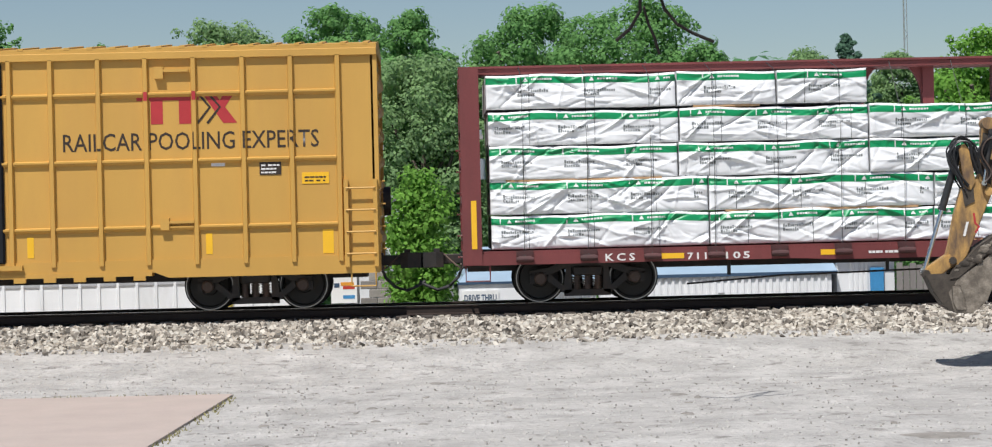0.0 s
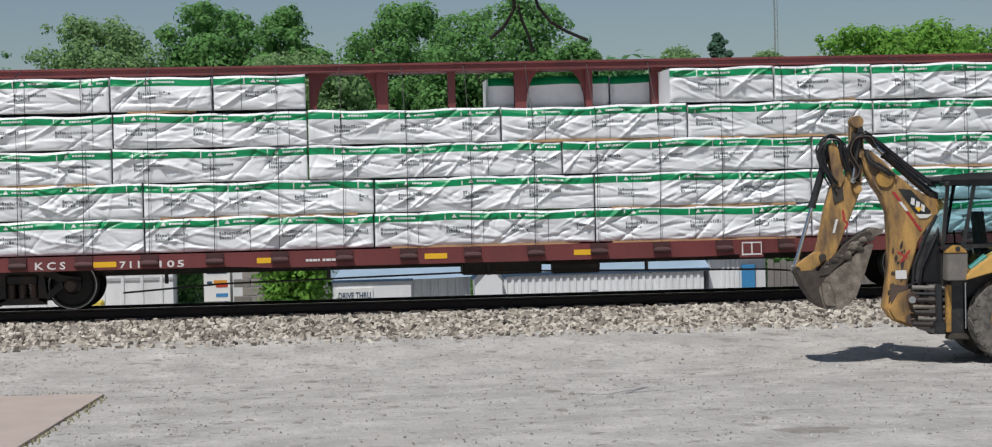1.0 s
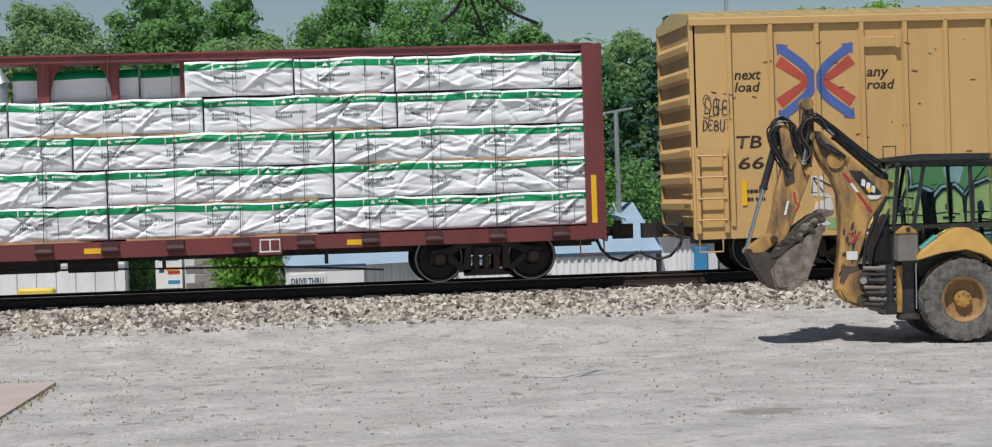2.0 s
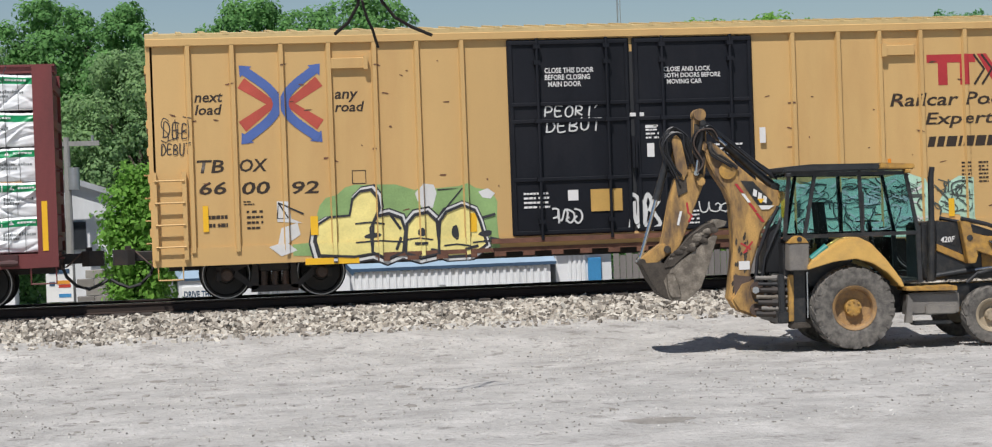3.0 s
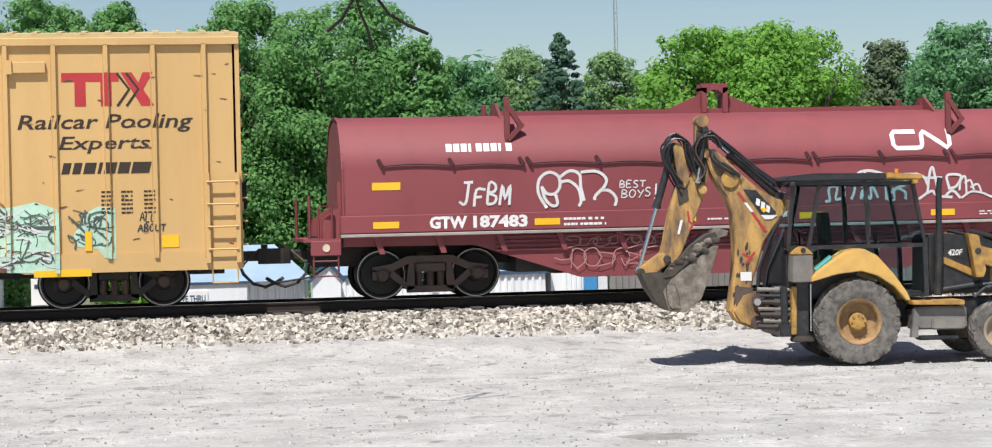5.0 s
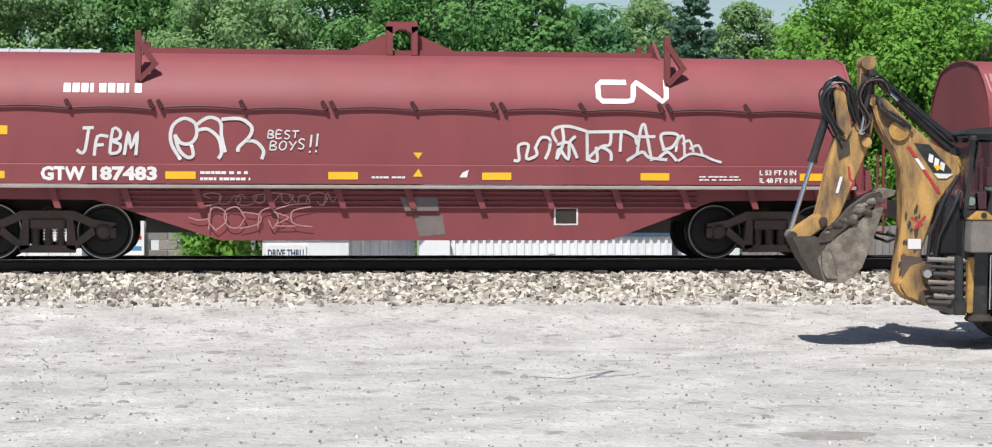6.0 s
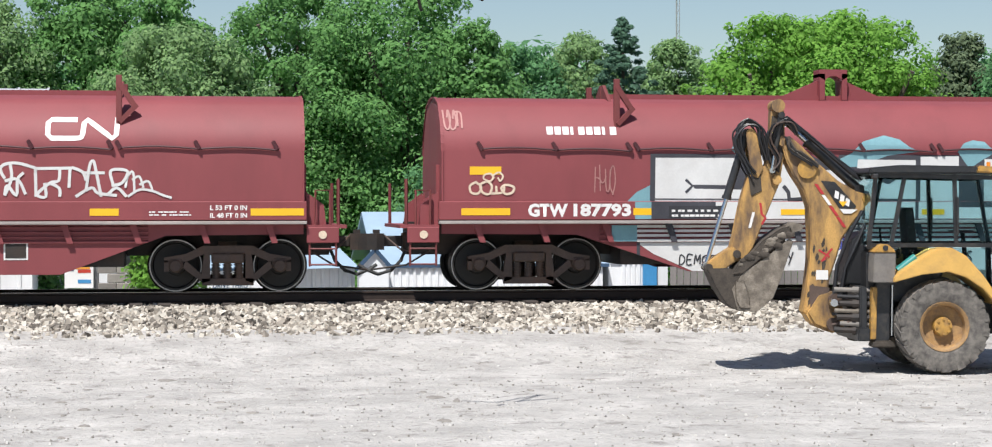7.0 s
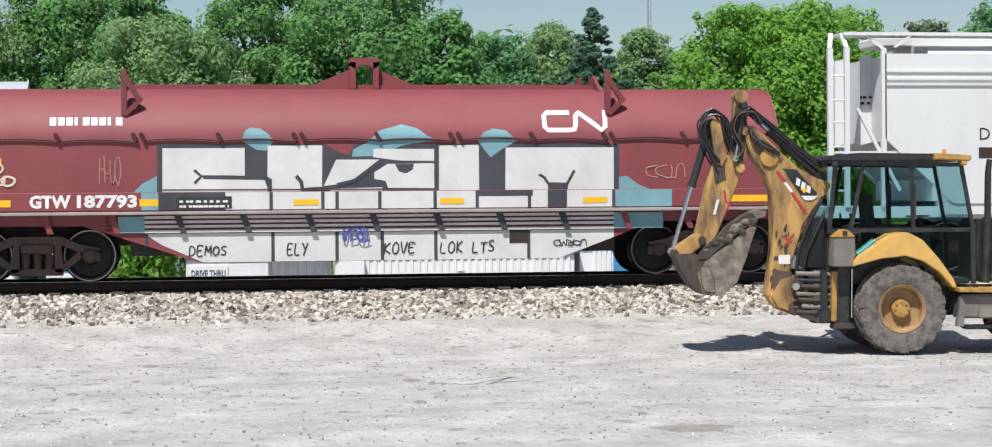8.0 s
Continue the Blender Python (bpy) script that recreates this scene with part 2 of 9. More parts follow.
def far_grass():
    """Mown grass on the rise beyond the yards, 4 mm and more above the gravel."""
    bm = B()
    xs = [-80, -40, -24] + [-16 + 1.0 * i for i in range(56)] + [60, 120]
    ys = [55.0, 56, 57, 58, 60, 62, 64, 68, 75, 90, 140, 300]
    grid = [[bm.verts.new((x, y, lot_height(x, y) + 0.03)) for x in xs] for y in ys]
    for a, b in zip(grid, grid[1:]):
        for i in range(len(xs) - 1):
            bm.faces.new((a[i], a[i + 1], b[i + 1], b[i]))
    solid("grass", bm, M["grass"], "mown green grass beyond the yards", "grass", "stuff", smooth=True)


far_grass()

# ---- painted shapes ----
def cut_at(bm, axis, values):
    for v in values:
        co, no = [0, 0, 0], [0, 0, 0]
        co[axis], no[axis] = v, 1
        geom = bm.verts[:] + bm.edges[:] + bm.faces[:]
        bmesh.ops.bisect_plane(bm, geom=geom, plane_co=co, plane_no=no)


def drape(bm, y, posts=(), half=0.05, proud=0.0, surf=None):
    """Lays flat painted shapes on a side: over upright posts that stand proud of it, or on a curved shell."""
    if posts and bm.verts:
        lo, hi = min(v.co.x for v in bm.verts), max(v.co.x for v in bm.verts)
        near = [p for p in posts if lo - half < p < hi + half]
        cuts = [p + s * half for p in near for s in (-1, 1)]
        cut_at(bm, 0, cuts)
        on = [f for f in bm.faces if any(abs(f.calc_center_median().x - p) < half for p in near)]
        if on:
            rim = {e for f in on for e in f.edges}
            bmesh.ops.split_edges(bm, edges=[e for e in rim if any(abs(e.verts[0].co.x - c) < 1e-4 and abs(e.verts[1].co.x - c) < 1e-4 for c in cuts)])
            for v in {v for f in bm.faces if any(abs(f.calc_center_median().x - p) < half for p in near) for v in f.verts}:
                v.co.y -= proud
    if surf:
        cut_at(bm, 2, [1.6 + 0.12 * i for i in range(16)])
        for v in bm.verts:
            v.co.y += surf(v.co.z)
    for v in bm.verts:
        v.co.y += y
    return bm


def flat(bm, poly):
    lift = -0.0004 * (len(bm.faces) % 12)
    f = bm.faces.new([bm.verts.new((a, lift, b)) for a, b in poly])
    f.normal_update()
    if f.normal.y > 0:
        f.normal_flip()
    return bm


def strip(bm, x0, x1, z0, z1):
    return flat(bm, [(x0, z0), (x1, z0), (x1, z1), (x0, z1)])


def curve(pts, n=6):
    """A smooth line through points."""
    p = [pts[0]] + list(pts) + [pts[-1]]
    out = []
    for i in range(1, len(p) - 2):
        a, b, c, d = (np.array(q, float) for q in p[i - 1:i + 3])
        for k in range(n):
            t = k / n
            out.append(0.5 * (2 * b + (c - a) * t + (2 * a - 5 * b + 4 * c - d) * t * t + (3 * b - a - 3 * c + d) * t ** 3))
    return out + [np.array(pts[-1], float)]


def ribbon(bm, pts, w):
    """A painted line of even width through points in x and z."""
    pts = [np.array(p, float) for p in pts]
    left, right = [], []
    for i, p in enumerate(pts):
        d = pts[min(i + 1, len(pts) - 1)] - pts[max(i - 1, 0)]
        n = np.array([-d[1], d[0]]) / (np.hypot(*d) + 1e-9) * w / 2
        lift = -0.00012 * (len(bm.verts) % 120)
        left.append(bm.verts.new((p[0] + n[0], lift, p[1] + n[1])))
        right.append(bm.verts.new((p[0] - n[0], lift, p[1] - n[1])))
    for i in range(len(pts) - 1):
        f = bm.faces.new((right[i], right[i + 1], left[i + 1], left[i]))
        f.normal_update()
        if f.normal.y > 0:
            f.normal_flip()
    return bm


def oval(cx, cz, a, b, n=20, turn=0.0, wob=0.0, seed=0):
    out = []
    for i in range(n):
        t = 2 * math.pi * i / n
        k = 1 + wob * math.sin(3 * t + seed) + wob * 0.6 * math.sin(5 * t + 2 * seed)
        x, z = a * k * math.cos(t), b * k * math.sin(t)
        out.append((cx + x * math.cos(turn) - z * math.sin(turn), cz + x * math.sin(turn) + z * math.cos(turn)))
    return out


STROKES = [  # loose hooked shapes of spray lettering, in a unit cell
    [[(0.9, 0.85), (0.35, 1.0), (0.1, 0.72), (0.75, 0.4), (0.65, 0.05), (0.05, 0.1)]],
    [[(0.1, 0.0), (0.15, 0.6), (0.3, 1.0), (0.75, 0.8), (0.6, 0.5), (0.2, 0.45), (0.9, 0.0)]],
    [[(0.5, 1.0), (0.1, 0.6), (0.3, 0.05), (0.8, 0.2), (0.9, 0.7), (0.45, 0.98)]],
    [[(0.05, 0.9), (0.95, 1.0)], [(0.5, 0.95), (0.42, 0.45), (0.55, 0.0)]],
    [[(0.1, 0.0), (0.2, 0.95), (0.5, 0.3), (0.75, 1.0), (0.95, 0.05)]],
    [[(0.85, 0.95), (0.25, 0.8), (0.1, 0.3), (0.5, 0.0), (0.9, 0.25), (0.6, 0.45)]],
    [[(0.1, 1.0), (0.2, 0.1), (0.8, 0.05)], [(0.2, 0.55), (0.7, 0.6)]],
    [[(0.15, 0.95), (0.3, 0.1), (0.75, 0.15), (0.9, 1.0)]],
]


def scrawl(bm, x0, z0, w, h, letters, stroke, seed):
    """Spray-can lettering: hooked strokes side by side that spell nothing."""
    rng = random.Random(seed)
    cell = w / letters
    for i in range(letters):
        lean, grow = rng.uniform(-0.15, 0.25), rng.uniform(0.85, 1.15)
        swap, flip, tip = rng.random() < 0.55, rng.random() < 0.7, rng.random() < 0.6
        for line in rng.choice(STROKES):
            line = [((b, a) if swap else (a, b)) for a, b in line]
            line = [((1 - a) if flip else a, (1 - b) if tip else b) for a, b in line]
            pts = [(x0 + cell * (i - 0.12 + 1.3 * a + lean * b * 0.4), z0 + h * grow * b + rng.uniform(-0.06, 0.06) * h) for a, b in line]
            ribbon(bm, curve(pts), stroke)
    return bm


LETTER = {  # single-line hand letters in a unit cell
    "A": [[(0, 0), (0.5, 1), (0.95, 0)], [(0.2, 0.4), (0.8, 0.42)]],
    "B": [[(0.1, 0), (0.12, 1), (0.7, 0.9), (0.7, 0.62), (0.15, 0.52), (0.85, 0.36), (0.75, 0.05), (0.1, 0)]],
    "D": [[(0.12, 0), (0.12, 1), (0.7, 0.85), (0.9, 0.45), (0.6, 0.05), (0.0, 0.02)]],
    "E": [[(0.9, 0.95), (0.1, 1), (0.12, 0), (0.9, 0.03)], [(0.12, 0.5), (0.7, 0.52)]],
    "F": [[(0.95, 0.95), (0.12, 0.95), (0.08, 0)], [(0.1, 0.52), (0.7, 0.55)]],
    "I": [[(0.5, 0), (0.5, 1)]],
    "J": [[(0.15, 0.98), (1.0, 1)], [(0.62, 1), (0.55, 0.15), (0.3, -0.02), (-0.1, 0.12)]],
    "K": [[(0.1, 0), (0.12, 1)], [(0.85, 1), (0.15, 0.45), (0.95, 0)]],
    "L": [[(0.15, 1), (0.1, 0.05), (0.85, 0)]],
    "M": [[(0.05, 0), (0.15, 1), (0.5, 0.3), (0.85, 1), (0.95, 0)]],
    "O": [[(0.5, 1), (0.1, 0.7), (0.12, 0.2), (0.5, 0), (0.88, 0.25), (0.88, 0.75), (0.5, 1)]],
    "P": [[(0.12, 0), (0.12, 1), (0.8, 0.88), (0.75, 0.5), (0.15, 0.42)]],
    "R": [[(0.12, 0), (0.12, 1), (0.75, 0.88), (0.7, 0.52), (0.15, 0.45), (0.9, 0)]],
    "S": [[(0.85, 0.9), (0.4, 1), (0.12, 0.72), (0.8, 0.35), (0.6, 0.02), (0.08, 0.1)]],
    "T": [[(0, 0.97), (1, 1)], [(0.5, 0.98), (0.48, 0)]],
    "U": [[(0.1, 1), (0.12, 0.2), (0.5, 0), (0.85, 0.2), (0.9, 1)]],
    "V": [[(0.05, 1), (0.45, 0), (0.95, 1)]],
    "Y": [[(0.05, 1), (0.5, 0.5)], [(0.95, 1), (0.35, -0.1)]],
    "!": [[(0.6, 1), (0.45, 0.3)], [(0.4, 0.1), (0.38, 0)]],
}


def hand(bm, body, x, z, w, h, stroke, seed=1, lean=0.12):
    """Words written by hand with a spray can or marker, letter by letter."""
    rng = random.Random(seed)
    cell = w / len(body)
    for i, ch in enumerate(body):
        grow, drop = rng.uniform(0.88, 1.12), rng.uniform(-0.08, 0.08)
        for line in LETTER.get(ch, []):
            pts = [(x + cell * (i + 0.84 * a + lean * b), z + h * (b * grow + drop)) for a, b in line]
            ribbon(bm, pts if len(pts) < 3 else curve(pts, 3), stroke)
    return bm


def text_bm(body, x, z, width=None, height=None, shear=0.0, bold=0.0, space=1.0):
    cu = bpy.data.curves.new("words", "FONT")
    cu.body, cu.size, cu.shear, cu.offset, cu.space_character, cu.resolution_u = body, 1.0, shear, bold, space, 2
    cu.space_line = 0.95
    ob = bpy.data.objects.new("words", cu)
    scene.collection.objects.link(ob)
    bpy.context.view_layer.update()
    me = bpy.data.meshes.new_from_object(ob.evaluated_get(bpy.context.evaluated_depsgraph_get()))
    bpy.data.objects.remove(ob)
    bpy.data.curves.remove(cu)
    bm = B()
    bm.from_mesh(me)
    bpy.data.meshes.remove(me)
    xs, ys = [v.co.x for v in bm.verts], [v.co.y for v in bm.verts]
    sx = width / (max(xs) - min(xs)) if width else height / (max(ys) - min(ys))
    sz = height / (max(ys) - min(ys)) if height else sx
    x_lo, y_lo = min(xs), min(ys)
    for v in bm.verts:
        v.co = ((v.co.x - x_lo) * sx + x, 0, (v.co.y - y_lo) * sz + z)
    bmesh.ops.recalc_face_normals(bm, faces=bm.faces)
    for f in bm.faces:
        f.normal_update()
        if f.normal.y > 0:
            f.normal_flip()
    return bm


def bars(bm, x, z, w, h, rows, seed=0, fill=0.45):
    """Writing too small to read: short bars in rows."""
    rng = random.Random(seed)
    step = h / rows
    for r in range(rows):
        a = x
        while a < x + w - 0.02:
            n = min(rng.uniform(0.04, 0.09), x + w - a)
            strip(bm, a, a + n, z + r * step, z + r * step + step * fill)
            a += n + (0.012 if rng.random() < 0.75 else 0.05)
    return bm


# ---- railway cars ----
SPEED = -8.16
MOVING, WHEELS = [], []


def bogie(car, x, lit_brown):
    """A two-axle truck: cast side frames with coil springs, a bolster, and two wheelsets that turn."""
    # near-black frames stand in for deep shade under a car, brown ones read lit
    side_mat = M["steel_brown"] if lit_brown else M["steel_dark"]
    bm = B()
    box(bm, -0.28, 0.28, -1.12, 1.12, 0.5, 0.68, 0.03)
    box(bm, -0.16, 0.16, -0.5, 0.5, 0.66, 0.86)
    frame_part = part("bogie", bm, side_mat, car, "two-axle truck, grimy cast steel")
    frame_part.location = (x, 0, 0)
    for s in (-1, 1):
        bm = B()
        y0, y1 = sorted((s * 0.93, s * 1.08))
        prism(bm, [(-1.08, 0.60), (-0.72, 0.66), (-0.42, 0.80), (0.42, 0.80), (0.72, 0.66), (1.08, 0.60), (1.08, 0.52), (0.70, 0.53), (0.40, 0.66), (-0.40, 0.66), (-0.70, 0.53), (-1.08, 0.52)], y0, y1)
        for k in (-1, 1):
            prism(bm, [(k * 0.40, 0.66), (k * 0.30, 0.66), (k * 0.30, 0.2), (k * 0.42, 0.16), (k * 0.76, 0.42), (k * 0.72, 0.55), (k * 0.45, 0.32)], y0, y1)
            prism(bm, [(k * 1.08, 0.56), (k * 1.08, 0.36), (k * 1.0, 0.36), (k * 1.0, 0.54)], y0, y1)
        box(bm, -0.44, 0.44, y0, y1, 0.12, 0.24)
        part("side_frame", bm, side_mat, frame_part, "cast steel side frame")
    for s in (-1, 1):
        bm = B()
        for k in (-0.2, 0.0, 0.2):
            for j in range(5):
                cyl(bm, (k, s * 1.0, 0.25 + j * 0.05), (k, s * 1.0, 0.28 + j * 0.05), 0.075, 10)
            cyl(bm, (k, s * 1.0, 0.24), (k, s * 1.0, 0.5), 0.05, 8)
        part("coil_spring", bm, M["steel_brown"], frame_part, "stacked coil springs", True)
        for k in (-0.889, 0.889):
            bm = B()
            box(bm, k - 0.13, k + 0.13, s * 1.0 - 0.09, s * 1.0 + 0.09, 0.40, 0.60, 0.03)
            part("bearing_adapter", bm, side_mat, frame_part)
    for k in (-0.889, 0.889):
        ws = new("wheelset", wheelset_mesh())
        ws.parent = frame_part
        tagged(ws, "steel wheels with bright worn rims on an axle")
        ws.location = (k, 0, 0.457)
        WHEELS.append(ws)
    return frame_part


WHEEL_MESH = []


def wheelset_mesh():
    """Two flanged wheels, their bright worn rim faces, the axle, and bearing caps with bolts."""
    if WHEEL_MESH:
        return WHEEL_MESH[0]
    bm = B()
    for s in (-1, 1):
        lathe(bm, [(0.06, s * 0.62), (0.14, s * 0.62), (0.16, s * 0.66), (0.38, s * 0.68), (0.41, s * 0.62), (0.485, s * 0.62), (0.487, s * 0.645), (0.462, s * 0.665),
                   (0.455, s * 0.77), (0.448, s * 0.775), (0.395, s * 0.775), (0.37, s * 0.725), (0.17, s * 0.74), (0.15, s * 0.79), (0.06, s * 0.79)], 40, "y")
    cyl(bm, (0, -1.0, 0), (0, 1.0, 0), 0.075, 12)
    n0 = len(bm.faces)
    for s in (-1, 1):
        lathe(bm, [(0.43, s * 0.776), (0.449, s * 0.776), (0.449, s * 0.7785), (0.43, s * 0.7785)], 40, "y", caps=False)
    n1 = len(bm.faces)
    for s in (-1, 1):
        lathe(bm, [(0.02, s * 1.0), (0.115, s * 1.0), (0.115, s * 1.12), (0.09, s * 1.15), (0.02, s * 1.15)], 14, "y")
        for i in range(3):
            t = 2 * math.pi * i / 3
            lathe(bm, [(0.005, s * 1.15), (0.022, s * 1.15), (0.022, s * 1.175), (0.005, s * 1.175)], 6, "y", (0.06 * math.cos(t), 0, 0.06 * math.sin(t)))
    for i, f in enumerate(bm.faces):
        f.material_index = 0 if i < n0 else 1 if i < n1 else 2
    WHEEL_MESH.append(mesh_of(bm, "wheelset", (M["wheel"], M["tread"], M["steel_brown"]), True))
    return WHEEL_MESH[0]


def coupler(car, x, d, material):
    """Draft sill, coupler head with knuckle, uncoupling lever and air hose at a car's end; d is the way out of the car."""
    bm = B()
    a, b = sorted((x - d * 1.4, x + d * 0.05))
    box(bm, a, b, -0.22, 0.22, 0.66, 1.0, 0.02)
    part("draft_sill", bm, material, car)
    bm = B()
    a, b = sorted((x, x + d * 0.42))
    box(bm, a, b, -0.09, 0.09, 0.76, 0.95, 0.015)
    prism(bm, [(x + d * 0.38, -0.16), (x + d * 0.52, -0.20), (x + d * 0.78, -0.17), (x + d * 0.80, -0.03), (x + d * 0.62, 0.0), (x + d * 0.60, 0.16), (x + d * 0.42, 0.18)], 0.70, 0.99, "z")
    box(bm, min(x + d * 0.45, x + d * 0.57), max(x + d * 0.45, x + d * 0.57), -0.06, 0.06, 0.99, 1.06)
    part("coupler_head", bm, M["steel_dark"], car, "black cast coupler head")
    bm = B()
    pts = [(x + d * 0.02, -0.35, 0.72), (x + d * 0.10, -0.36, 0.52), (x + d * 0.28, -0.33, 0.34), (x + d * 0.50, -0.26, 0.27), (x + d * 0.72, -0.2, 0.36), (x + d * 0.85, -0.18, 0.44)]
    tube(bm, pts, 0.032, 8)
    part("air_hose", bm, M["strap"], car, "black rubber air hose", True)
    bm = B()
    tube(bm, [(x + d * 0.06, -1.4, 0.78), (x + d * 0.06, -1.3, 0.7), (x + d * 0.12, -0.4, 0.72), (x + d * 0.4, -0.1, 0.98)], 0.016)
    part("uncoupling_lever", bm, M["steel_brown"], car, "", True)


def ladder(car, x0, x1, z0, z1, rungs, y, material, name="ladder"):
    bm = B()
    for x in (x0, x1):
        box(bm, x - 0.04, x + 0.04, y - 0.11, y, z0, z1)
    top = part(name, bm, material, car)
    for i in range(rungs):
        z = z0 + (z1 - z0) * (i + 0.6) / rungs
        bm = B()
        tube(bm, [(x0, y - 0.02, z), (x0, y - 0.12, z), (x1, y - 0.12, z), (x1, y - 0.02, z)], 0.02)
        part("rung", bm, material, top)
    return top


def boxcar(name, label, s0, s1, trucks, door, posts, material, roof_mat, ribs=False):
    """A high boxcar with outside posts, plug doors, a shallow ribbed roof and corrugated ends. Places along the train are given as at the start."""
    sc = (s0 + s1) / 2
    car = thing(name, label, "boxcar", pose(sc, TRACK_Y, RAIL_Z))
    MOVING.append((car, sc))
    h = (s1 - s0) / 2
    d0, d1 = door[0] - sc, door[1] - sc
    ym = 1.53
    bm = B()
    box(bm, -h + 0.06, h - 0.06, -ym, ym, 1.0, 4.8)
    part("body", bm, material, car)
    # lower sill, deeper between the trucks
    for s in (-1, 1):
        bm = B()
        y0, y1 = sorted((s * (ym - 0.02), s * (ym + 0.035)))
        a, b = trucks[0] - sc + 1.55, trucks[1] - sc - 1.55
        prism(bm, [(-h + 0.02, 0.66), (a, 0.66), (a + 0.25, 0.76), (b - 0.25, 0.76), (b, 0.66), (h - 0.02, 0.66), (h - 0.02, 1.0), (-h + 0.02, 1.0)], y0, y1)
        part("side_sill", bm, material, car)
    bm = B()
    box(bm, -h + 0.3, h - 0.3, -0.3, 0.3, 0.55, 1.0)
    for i in range(9):
        x = -h + 0.8 + i * (2 * h - 1.6) / 8
        box(bm, x - 0.05, x + 0.05, -1.45, 1.45, 0.82, 1.0)
    part("underframe", bm, M["steel_dark"], car, "grimy steel underframe")
    bm = B()
    box(bm, a + 0.3, b - 0.3, -ym - 0.06, -ym + 0.25, 0.70, 0.78)
    x = a + 0.35
    while x < b - 0.4:
        box(bm, x, x + 0.22, -ym - 0.075, -ym, 0.62, 0.70)
        x += 0.55
    part("sill_step", bm, material if ribs else M["rusty"], car, "sill edge with clips")
    # roof
    bm = B()
    prism(bm, [(-ym - 0.06, 4.74), (-ym - 0.06, 4.92), (0, 5.08), (ym + 0.06, 4.92), (ym + 0.06, 4.74), (ym - 0.05, 4.74), (-ym + 0.05, 4.74)], -h, h, "x")
    roof = part("roof", bm, roof_mat, car)
    n = int(2 * h / 0.42)
    for i in range(n):
        x = -h + 0.2 + i * (2 * h - 0.4) / (n - 1)
        bm = B()
        prism(bm, [(-ym - 0.064, 4.90), (-ym - 0.064, 4.945), (0, 5.11), (0, 5.06)], x - 0.05, x + 0.05, "x")
        part("roof_seam", bm, roof_mat, roof)
    bm = B()
    box(bm, -h, h, -ym - 0.075, -ym - 0.03, 4.70, 4.84, 0.01)
    part("eave_rail", bm, material, car)
    # ends: top panel and horizontal corrugations
    for d in (-1, 1):
        bm = B()
        x0, x1 = sorted((d * (h - 0.07), d * (h - 0.12)))
        box(bm, x0, x1, -ym, ym, 0.9, 4.78)
        for i in range(7):
            z = 1.15 + i * 0.5
            xa, xb = d * (h - 0.07), d * (h + 0.03)
            prism(bm, [(xa, z), (xb, z + 0.08), (xb, z + 0.2), (xa, z + 0.3)], -ym + 0.05, ym - 0.05)
        part("end_panel", bm, material, car)
        for s in (-1, 1):
            bm = B()
            x0, x1 = sorted((d * (h - 0.08), d * h))
            y0, y1 = sorted((s * (ym - 0.06), s * (ym + 0.025)))
            box(bm, x0, x1, y0, y1, 0.68, 4.8)
            part("corner_post", bm, material, car)
        ladder(car, d * (h - 0.08) - 0.27 * (1 + d), d * (h - 0.08) + 0.27 * (1 - d), 0.78, 2.4, 4, -ym - 0.0, material)
        bm = B()
        tube(bm, [(d * (h - 0.1), -ym - 0.02, 0.66), (d * (h - 0.1), -ym - 0.02, 0.42), (d * (h - 0.55), -ym - 0.02, 0.42), (d * (h - 0.55), -ym - 0.02, 0.66)], 0.018)
        part("sill_step_bar", bm, material, car)
        coupler(car, d * (h - 0.05), d, M["steel_dark"])
        for k in range(4):
            bm = B()
            z = 1.1 + 0.42 * k
            tube(bm, [(d * (h + 0.0), -1.45, z), (d * (h + 0.09), -1.45, z), (d * (h + 0.09), -1.0, z), (d * h, -1.0, z)], 0.014)
            part("end_rung", bm, material, car)
    bm = B()
    cyl(bm, (h + 0.02, 0.3, 2.0), (h + 0.16, 0.3, 2.0), 0.28, 16)
    part("brake_wheel", bm, M["steel_dark"], car, "", True)
    # posts
    local = [p - sc for p in posts]
    for p in local:
        for s in (-1, 1):
            bm = B()
            y0, y1 = sorted((s * ym, s * (ym + 0.075)))
            w = 0.06
            prism(bm, [(p - w, y0 if s > 0 else y1), (p + w, y0 if s > 0 else y1), (p + w * 0.6, y1 if s > 0 else y0), (p - w * 0.6, y1 if s > 0 else y0)], 0.9, 4.72, "z")
            part("side_post", bm, material, car)
    if ribs:
        edges = sorted(local)
        for z in (1.58, 2.81, 4.05):
            for a0, b0 in zip(edges, edges[1:]):
                bm = B()
                prism(bm, [(-ym, z - 0.05), (-ym - 0.02, z - 0.05), (-ym - 0.065, z + 0.0), (-ym - 0.065, z + 0.03), (-ym, z + 0.05)], a0 + 0.05, b0 - 0.05, "x")
                part("side_rib", bm, material, car)
    # doors
    mid = (d0 + d1) / 2
    for a0, b0 in ((d0, mid - 0.015), (mid + 0.015, d1)):
        bm = B()
        box(bm, a0 + 0.02, b0 - 0.02, -ym - 0.05, -ym + 0.02, 0.98, 4.68, 0.012)
        leaf = part("door", bm, M["black_door"], car, "black plug door with lock rods and faded notices")
        for z in (1.0, 2.0, 3.1, 3.42, 4.58):
            bm = B()
            box(bm, a0 + 0.05, b0 - 0.05, -ym - 0.085, -ym - 0.05, z, z + 0.07, 0.008)
            part("door_rail", bm, M["black_door"], leaf)
        for x in (a0 + 0.08, b0 - 0.08):
            bm = B()
            box(bm, x - 0.035, x + 0.035, -ym - 0.08, -ym - 0.05, 0.99, 4.66, 0.008)
